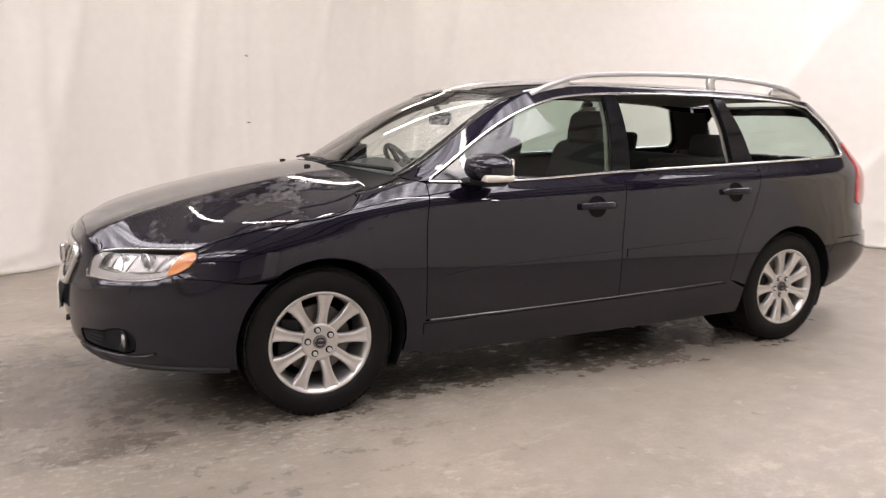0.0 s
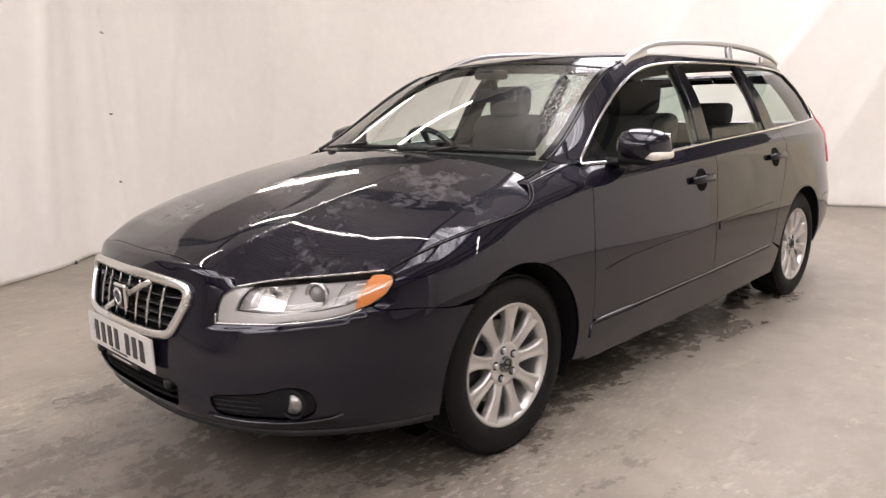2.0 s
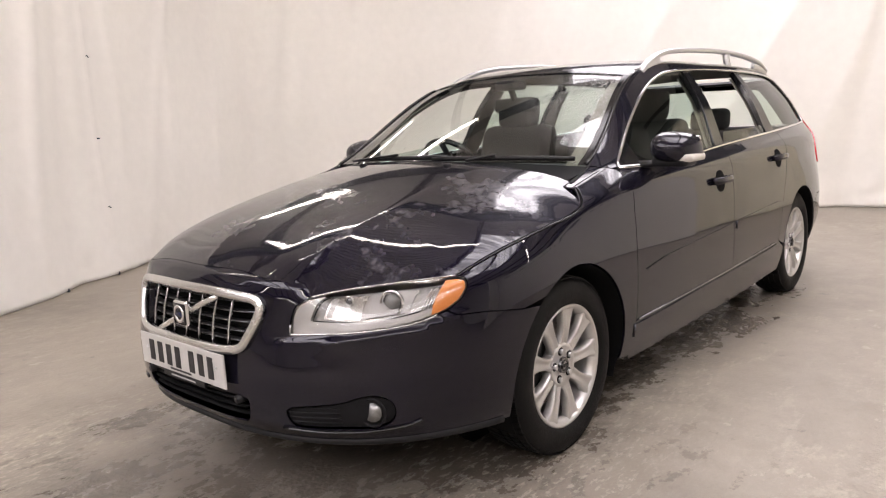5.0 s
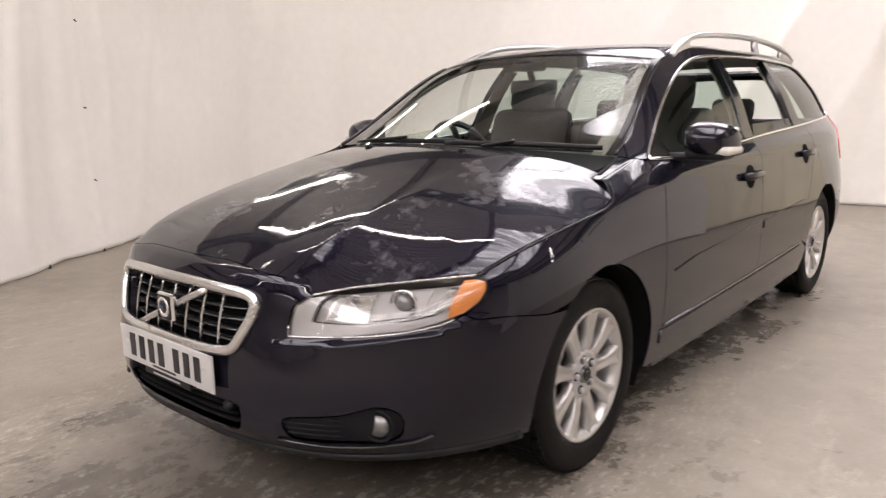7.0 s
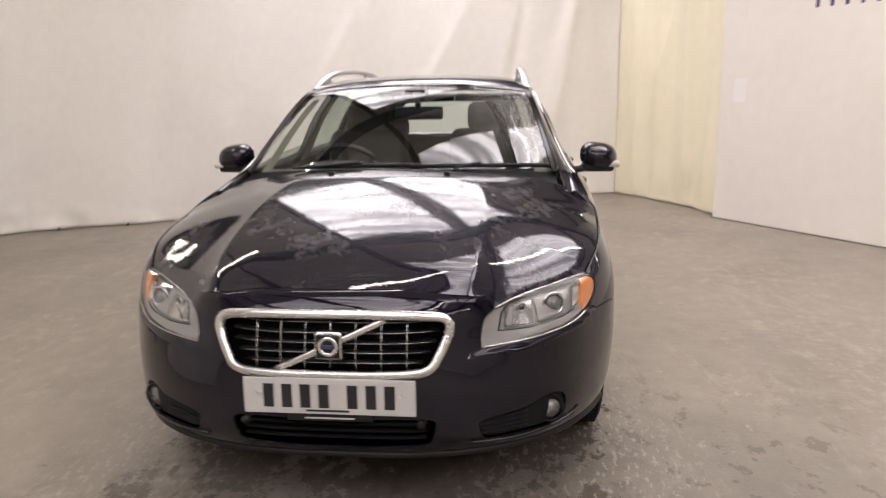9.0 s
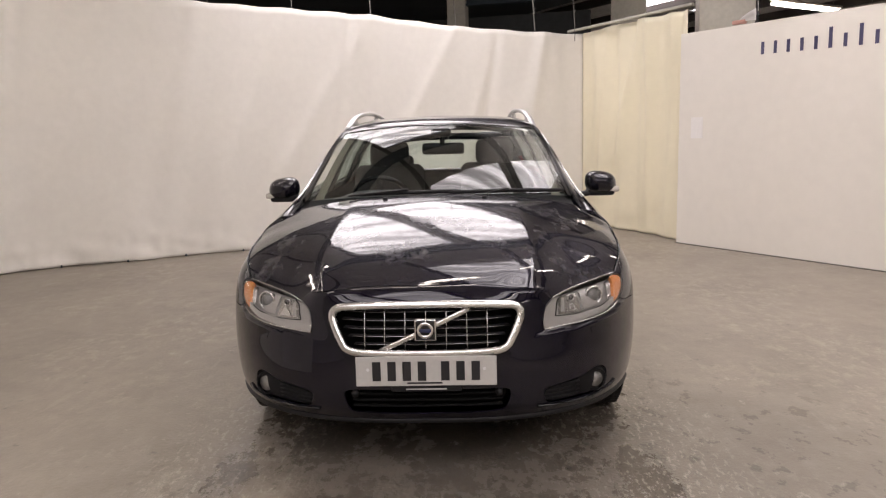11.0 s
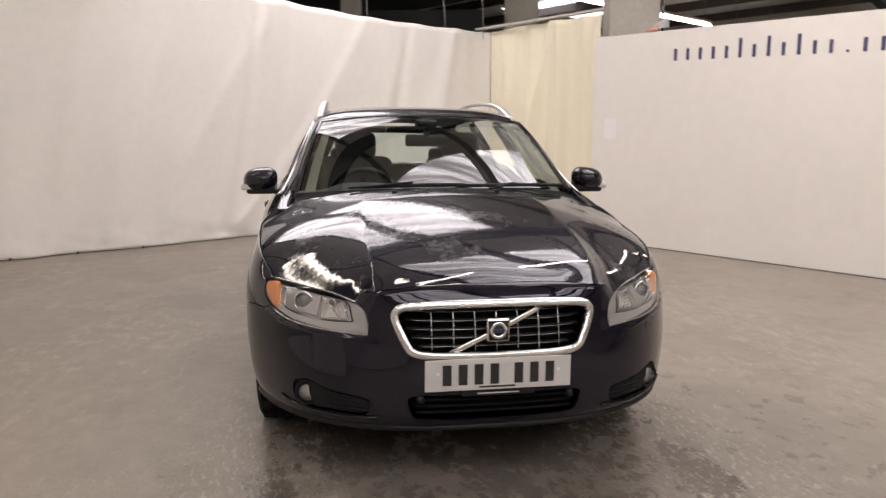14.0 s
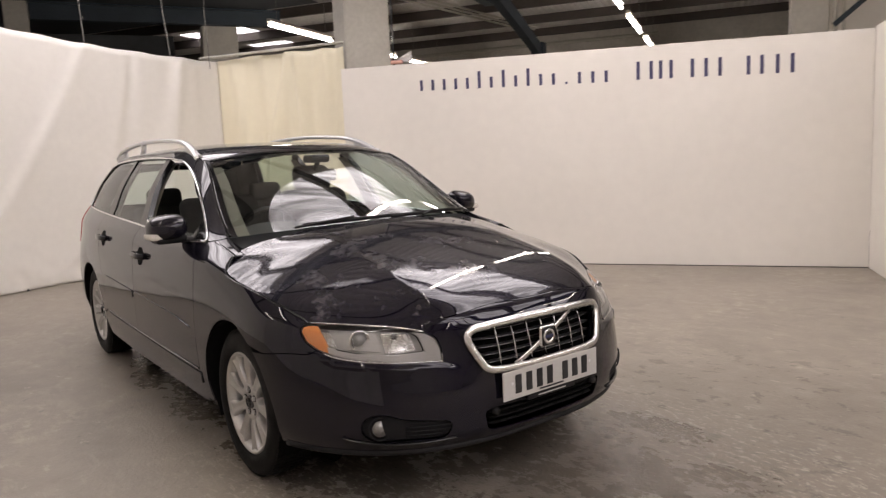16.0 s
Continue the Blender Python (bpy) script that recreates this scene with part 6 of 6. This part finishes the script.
def ring(name, centre, normal, r, thick, mat, parent, mirror, label=""):
    n = Vector(normal).normalized()
    a = n.orthogonal().normalized()
    b = n.cross(a)
    bm = bmesh.new()
    c = Vector(centre)
    tube(bm, [c + a * r * math.cos(t) + b * r * math.sin(t) for t in np.linspace(0, 2 * math.pi, 29)[:-1]], oval(thick, thick, 8), True, up=n)
    return part(name, bm, mat, parent, label, True, mirror)


lamp_poly = uv(np.concatenate([lamp_in, lamp_top[1:], lamp_out[1:], lamp_low[1:-1]]))
for m in (False, True):
    lamp = sheet("headlamp", hull, lamp_poly, CHAMBER, car, (), 0.02, -0.028, 0.003, -0.030, mirror=m, label="clear headlamp with grey bezel and amber end")
    sheet("lens", hull, lamp_poly, LENS, lamp, (), 0.02, 0.004, 0.0035, 0.0015, mirror=m)
    # matt silver bezel round the inner end and under the window
    bez = np.array([(.484, .604), (.484, .648), (.498, .684), (.538, .704), (.585, .711), (.558, .694), (.540, .640), (.66, .635), (.80, .641), (.88, .652), (.93, .664), (.955, .652), (.885, .632), (.81, .619), (.666, .609)])
    sheet("bezel", hull, uv(bez), BEZEL, lamp, (), 0.018, 0.016, 0.0, -0.008, mirror=m, label="matt silver bezel")
    sheet("indicator", hull, uv([(.935, .735), (.975, .737), (1.008, .731), (1.018, .711), (1.003, .679), (.960, .653), (.915, .640)]), AMBER, lamp, (), 0.015, 0.02, 0.0, -0.006, mirror=m, label="amber indicator")
    look_out = np.array((-0.93, -0.36, 0.02))
    # inner window: a facetted reflector with its bulb, a square housing with the projector
    sheet("reflector", hull, uv([(.578, .646), (.690, .643), (.702, .715), (.600, .711)]), REFLECTOR, lamp, (), 0.015, 0.010, 0.0, -0.022, mirror=m)
    sheet("facet", hull, uv([(.612, .650), (.672, .648), (.655, .684)]), BRIGHT, lamp, (), 0.02, 0.004, 0.0, -0.016, mirror=m)
    sheet("facet", hull, uv([(.586, .652), (.604, .652), (.620, .706), (.606, .706)]), BEZEL, lamp, (), 0.02, 0.004, 0.0, -0.018, mirror=m)
    sheet("housing", hull, uv([(.708, .648), (.845, .657), (.850, .724), (.715, .717)]), BEZEL, lamp, (), 0.02, 0.010, 0.0, -0.020, mirror=m, label="silver projector housing")
    c, n = on_flank([(.780, .688), (.650, .697)], -0.012)
    ring("projector_ring", c[0], look_out, .036, .004, BRIGHT, lamp, m)
    ring("projector_ring", c[0] + np.array((0.004, 0, 0)), look_out, .029, .0025, DARKMETAL, lamp, m)
    bm = bmesh.new()
    bmesh.ops.create_uvsphere(bm, u_segments=24, v_segments=14, radius=.031, matrix=Matrix.Translation(Vector(c[0]) - Vector(look_out) * 0.020))
    part("projector", bm, material("projector_glass", (0.16, 0.16, 0.155), 0.04, 0.0, 1.0), lamp, "dark glass projector", True, m)
    ring("bulb_ring", c[1], look_out, .014, .003, BRIGHT, lamp, m)
    disc("bulb", c[1], look_out, .010, .012, DARKMETAL, lamp, m)
    strip("lamp_rim", np.concatenate([lamp_low[2:], lamp_in[1:4]]), .005, .003, REFLECTOR, lamp, m, lift=0.001, label="bright lower edge")
    strip("lamp_rim", lamp_top, .005, .003, REFLECTOR, lamp, m, lift=0.0005, label="bright upper edge")
    for seam in ([(.60, .711), (.568, .694), (.548, .642)], [(.548, .640), (.66, .636), (.80, .643), (.88, .655)]):
        strip("bezel_seam", spline(seam, 4), .004, .002, VOID, lamp, m, lift=-0.011)
    # upright ribs between the projector and the amber end
    for s in np.linspace(.885, .925, 5):
        zs = np.linspace(float(np.interp(s, (.88, .93), (.655, .668))), .728, 6)
        pp, nn = on_flank([(s + 0.012 * k / 5, z) for k, z in enumerate(zs)], -0.020)
        bm = bmesh.new()
        tube(bm, pp, oval(0.003, 0.003, 8), up=(1, 0, 0))
        part("rib", bm, REFLECTOR, lamp, "", True, m)
    # washer cover let into the bumper under the lamp
    cover = uv([(.70, .553), (.765, .560), (.772, .580), (.768, .592), (.70, .585), (.694, .570)])
    sheet("washer_cover", hull, cover, PAINT, car, (), 0.012, 0.003, 0.0008, 0.0018, mirror=m)
    # fog lamp and its recess
    rec = sheet("fog_recess", hull, fog_poly, VOID, car, (), 0.02, -0.008, 0.001, -0.009, mirror=m, label="dark fog lamp recess with vents")
    c, n = on_flank([(.718, .362)], -0.005)
    ring("fog_ring", c[0], look_out, .043, .004, VOID, rec, m)
    disc("fog_lens", c[0], look_out, .030, .008, FOGGLASS, rec, m, label="round clear fog lamp")
    for z in (.328, .345, .362, .379):
        path = [(s, z) for s in np.linspace(.44, .62, 8)]
        pp, nn = on_flank(path, -0.014)
        bm = bmesh.new()
        tube(bm, pp, oval(0.010, 0.0035, 8))
        part("vent_slat", bm, VOID, rec, "", True, m)
    strip("fog_sill", [(s, float(np.interp(s, (.42, .55, .70, .83, .87), (.309, .301, .301, .309, .322)))) for s in np.linspace(.42, .87, 14)], .012, .006, GLOSSBLACK, car, m, lift=0.003)
    # door mirror
    mir = part("door_mirror", bmesh.new(), PAINT, car, "dark door mirror with a clear indicator")
    mir.location = (0.045, -0.028 if m else 0.0, 0.0)
    bm = bmesh.new()
    bmesh.ops.create_uvsphere(bm, u_segments=32, v_segments=20, radius=1.0)
    for v in bm.verts:
        x, y, z = v.co
        back = max(0.0, x)
        sx = 0.130 if x < 0 else 0.045
        v.co = Vector((0.735 + sx * np.sign(x) * abs(x) ** 0.9, -0.958 + 0.094 * np.sign(y) * abs(y) ** 0.74, 1.050 + (0.071 if z > 0 else 0.062) * np.sign(z) * abs(z) ** 0.78))
        v.co.x += 0.02 * (v.co.y + 0.958) / -0.088
        v.co.z += 0.010 * (v.co.y + 0.958) / 0.088
    low = [f for f in bm.faces if f.calc_center_median().z < 1.022]
    part("cap", bm, PAINT, mir, "", True, m)
    bm = bmesh.new()
    box(bm, (.642, -1.030, .979), (.765, -.875, 1.022), 0.018, 3)
    part("base", bm, BLACK, mir, "black mirror base", True, m)
    bm = bmesh.new()
    box(bm, (.640, -1.056, 1.000), (.785, -.990, 1.032), 0.013, 3)
    part("indicator", bm, material("clear_indicator", (0.55, 0.52, 0.47), 0.25, vary=0.05), mir, "clear side indicator", True, m)
    bm = bmesh.new()
    box(bm, (.776, -1.032, .998), (.790, -.885, 1.10), 0.006)
    part("mirror_glass", bm, CHROME, mir, "", False, m)
    bm = bmesh.new()
    tube(bm, [(.66, -.815, .990), (.68, -.86, .990), (.70, -.90, 1.0)], oval(0.045, 0.016, 12))
    part("stalk", bm, BLACK, mir, "", True, m)
    # black corner behind the mirror
    sheet("mirror_sail", hull, side_uv([(.535, .998), (.63, 1.052), (.70, 1.094), (.715, .996)]), GLOSSBLACK, car, (), 0.03, 0.004, 0.0, -0.004, mirror=m)

    # roof rail
    rail = part("roof_rail", bmesh.new(), SATIN, car, "silver roof rail")
    pth = spline([(1.17, -.600, 1.396), (1.28, -.590, 1.442), (1.42, -.577, 1.484), (1.62, -.563, 1.511), (2.05, -.556, 1.531), (2.45, -.554, 1.532), (2.80, -.554, 1.515), (3.04, -.556, 1.483), (3.17, -.558, 1.436)], 6)
    bm = bmesh.new()
    tube(bm, pth, oval(0.020, 0.013, 12, 0.7))
    part("bar", bm, SATIN, rail, "", True, m)
    bm = bmesh.new()
    tube(bm, spline([(1.185, -.600, 1.382), (1.29, -.590, 1.424), (1.42, -.579, 1.462)], 5), oval(0.012, 0.022, 12, 0.7))
    part("front_foot", bm, SATIN, rail, "", True, m)
    bm = bmesh.new()
    tube(bm, [(2.43, -.57, 1.450), (2.42, -.562, 1.495), (2.44, -.555, 1.535)], oval(0.016, 0.030, 10, 0.7), up=(1, 0, 0))
    part("post", bm, SATIN, rail, "", True, m)
    bm = bmesh.new()
    tube(bm, spline([(2.92, -.558, 1.462), (3.04, -.558, 1.450), (3.17, -.560, 1.420)], 5), oval(0.012, 0.020, 10, 0.7))
    part("rear_foot", bm, SATIN, rail, "", True, m)
    bm = bmesh.new()
    u0, u1 = at_x(1.14), at_x(3.20)
    e = hull(*top_edge(u0, u1, 50).T)
    tube(bm, e + np.array((0, 0.012, 0.006)), oval(0.009, 0.006, 8))
    part("roof_moulding", bm, SATIN, car, "", True, m)
    # screen side trim
    bm = bmesh.new()
    e = hull(*top_edge(U_PILLAR + 0.01, u_head, 30).T)
    tube(bm, e + np.array((-0.004, 0.004, 0.004)), oval(0.009, 0.006, 8))
    part("pillar_trim", bm, GLOSSBLACK, car, "", True, m)
    # washer nozzle on the bonnet
    bm = bmesh.new()
    zb = float(bonnet(np.array([.12]), np.array([.25]))[0, 2])
    box(bm, (.108, -.265, zb - .004), (.136, -.24, zb + .010), 0.004)
    part("washer_nozzle", bm, BLACK, car, "", True, m)


def on_screen(points, lift):
    a = np.array(points, float)
    p = screen(a[:, 0], a[:, 1])
    e = 1e-3
    n = np.cross(screen(a[:, 0], a[:, 1] + e) - p, screen(a[:, 0] + e, a[:, 1]) - p)
    n /= np.linalg.norm(n, axis=1)[:, None]
    n *= np.sign(n[:, 2])[:, None]
    return p + n * lift


for a0, a1, b0, b1, root in ((-0.93, -0.10, 0.045, 0.018, -0.36), (-0.16, 0.55, 0.030, 0.022, 0.62)):
    wiper = part("wiper", bmesh.new(), BLACK, car, "black wiper resting along the screen")
    bm = bmesh.new()
    tube(bm, on_screen([(a0 + (a1 - a0) * k / 12, b0 + (b1 - b0) * k / 12) for k in range(13)], 0.014), oval(0.008, 0.010, 8))
    part("blade", bm, BLACK, wiper)
    bm = bmesh.new()
    mid = 0.5 * (a0 + a1)
    tube(bm, on_screen([(mid + (root - mid) * k / 8, 0.035 - 0.05 * k / 8) for k in range(9)], 0.028), oval(0.009, 0.006, 8))
    part("arm", bm, BLACK, wiper)


# ---- inside the car ----
bm = bmesh.new()
box(bm, (-.60, -.62, .21), (3.5, .62, .30), 0.02)
part("underbody", bm, CAVITY, car, "", False)
for m in (False, True):
    sheet("door_trim", hull, np.concatenate([side_uv([(.50, .30), (1.5, .30), (2.4, .32)]), side_uv([(2.45, .66), (2.6, .70), (3.15, .66)]), between(belt_uv, belt_uv[0, 0], belt_uv[-1, 0])[::-1]]), CLOTH, car, (), 0.06, 0.0, 0.0, -0.06, mirror=m)
    sheet("pillar_lining", hull, np.concatenate([top_edge(U_PILLAR + 0.02, u_head, 20), between(dlo_top_uv, U_PILLAR + 0.16, u_head)[::-1] + (0, 0.008)]), BEIGE, car, (), 0.05, 0.0, 0.0, -0.022, mirror=m, label="pale pillar lining")
    for lo_a, hi_a, lo_b, hi_b in ((1.50, 1.67, 1.60, 1.72), (2.37, 2.57, 2.39, 2.50)):
        sheet("pillar_lining", hull, side_uv([(lo_a, 1.0), (hi_a, 1.0), (hi_b, 1.40), (lo_b, 1.40)]), BEIGE, car, (), 0.05, 0.0, 0.0, -0.045, mirror=m)
for m in (False, True):
    u_a, u_b = belt_uv[-1, 0] + 0.05, 5.37
    sheet("corner_lining", hull, np.concatenate([np.stack([np.linspace(u_a, u_b, 10), np.full(10, dlo_end_uv[-1, 1])], 1), np.stack([np.linspace(u_b, u_a - 0.06, 10), np.full(10, TOP - 0.02)], 1), dlo_end_uv + (0.02, 0)]), CLOTH, car, (), 0.05, 0.0, 0.0, -0.04, mirror=m)
lining = np.concatenate([half_r, half_r[::-1][1:] * (1, -1), head[::-1][1:-1, :2]])
sheet("headlining", roof, lining, material("headlining_cloth", (0.17, 0.165, 0.15), 0.9, vary=0.05), car, (), 0.08, 0.0, 0.004, -0.022)
bm = bmesh.new()
rows = []
for y in np.linspace(-.74, .74, 30):
    hood = 0.045 * math.exp(-((y - .37) / .19) ** 4)
    rows.append([bm.verts.new(v) for v in ((.30 + .1 * (y / .74) ** 2, y, .985), (.55, y, .990 + hood * .3), (.74, y, .992 + hood), (.80, y, .975 + hood), (.83, y, .90), (.80, y, .70), (.70, y, .35))])
for a, b in zip(rows, rows[1:]):
    for k in range(6):
        bm.faces.new((a[k], a[k + 1], b[k + 1], b[k]))
part("dashboard", bm, DASH, car, "dark grey dashboard")
wc, wn = Vector((.90, .36, .955)), Vector((.82, 0, .57)).normalized()
wa, wb = Vector((0, 1, 0)), Vector((0, 1, 0)).cross(wn)
steer = part("steering_wheel", bmesh.new(), GLOSSBLACK, car, "black steering wheel")
bm = bmesh.new()
tube(bm, [wc + wa * .185 * math.cos(t) + wb * .185 * math.sin(t) for t in np.linspace(0, 2 * math.pi, 41)[:-1]], oval(.015, .015, 10), True, up=wn)
part("rim", bm, GLOSSBLACK, steer)
bm = bmesh.new()
rod(bm, wc - wn * .03, wc + wn * .01, .075, 20)
for t in (math.pi, 0, -math.pi / 2):
    rod(bm, wc, wc + (wa * math.cos(t) + wb * math.sin(t)) * .18, .016, 8)
part("boss", bm, BLACK, steer)
bm = bmesh.new()
box(bm, (.935, -.155, 1.235), (.965, .105, 1.305), 0.018, 3)
rvm = part("interior_mirror", bm, BLACK, car, "black rear-view mirror")
bm = bmesh.new()
rod(bm, (.95, -.02, 1.30), (.90, -.02, 1.385), .016, 8)
box(bm, (.86, -.075, 1.345), (.99, .045, 1.392), 0.015)
part("mount", bm, BLACK, rvm)


def cushion(bm, lo, hi, bevel, lean=0.0, pivot=0.0):
    n0 = len(bm.verts)
    box(bm, lo, hi, bevel, 4)
    bm.verts.ensure_lookup_table()
    for v in bm.verts[n0:]:
        v.co.x += lean * (v.co.z - pivot)
    return bm


def seat(y, x):
    ob = part("front_seat", bmesh.new(), CLOTH, car, "dark cloth front seat with headrest")
    bm = cushion(bmesh.new(), (x - .50, y - .25, .46), (x + .05, y + .25, .60), .05)
    part("seat_cushion", bm, CLOTH, ob)
    bm = cushion(bmesh.new(), (x - .06, y - .245, .55), (x + .09, y + .245, 1.16), .06, 0.30, .55)
    part("backrest", bm, CLOTH, ob)
    bm = cushion(bmesh.new(), (x + .12, y - .135, 1.145), (x + .235, y + .135, 1.325), .05, 0.15, 1.15)
    part("headrest", bm, CLOTH, ob)
    return ob


seat(-.37, 1.52)
seat(.37, 1.36)
bm = cushion(bmesh.new(), (2.02, -.64, .50), (2.5, .64, .62), .05)
bench = part("rear_seat", bm, CLOTH, car, "dark cloth rear bench with three headrests")
bm = cushion(bmesh.new(), (2.42, -.64, .58), (2.56, .64, 1.07), .05, 0.25, .58)
part("backrest", bm, CLOTH, bench)
for y in (-.40, .40):
    bm = cushion(bmesh.new(), (2.55, y - .125, 1.06), (2.64, y + .125, 1.20), .04, 0.15, 1.06)
    part("headrest", bm, CLOTH, bench)
bm = bmesh.new()
box(bm, (.5, -.74, .30), (3.35, .74, .33))
part("cabin_floor", bm, CLOTH, car, "", False)
bm = bmesh.new()
box(bm, (.85, -.12, .33), (1.5, .12, .66), 0.04)
part("console", bm, DASH, car)
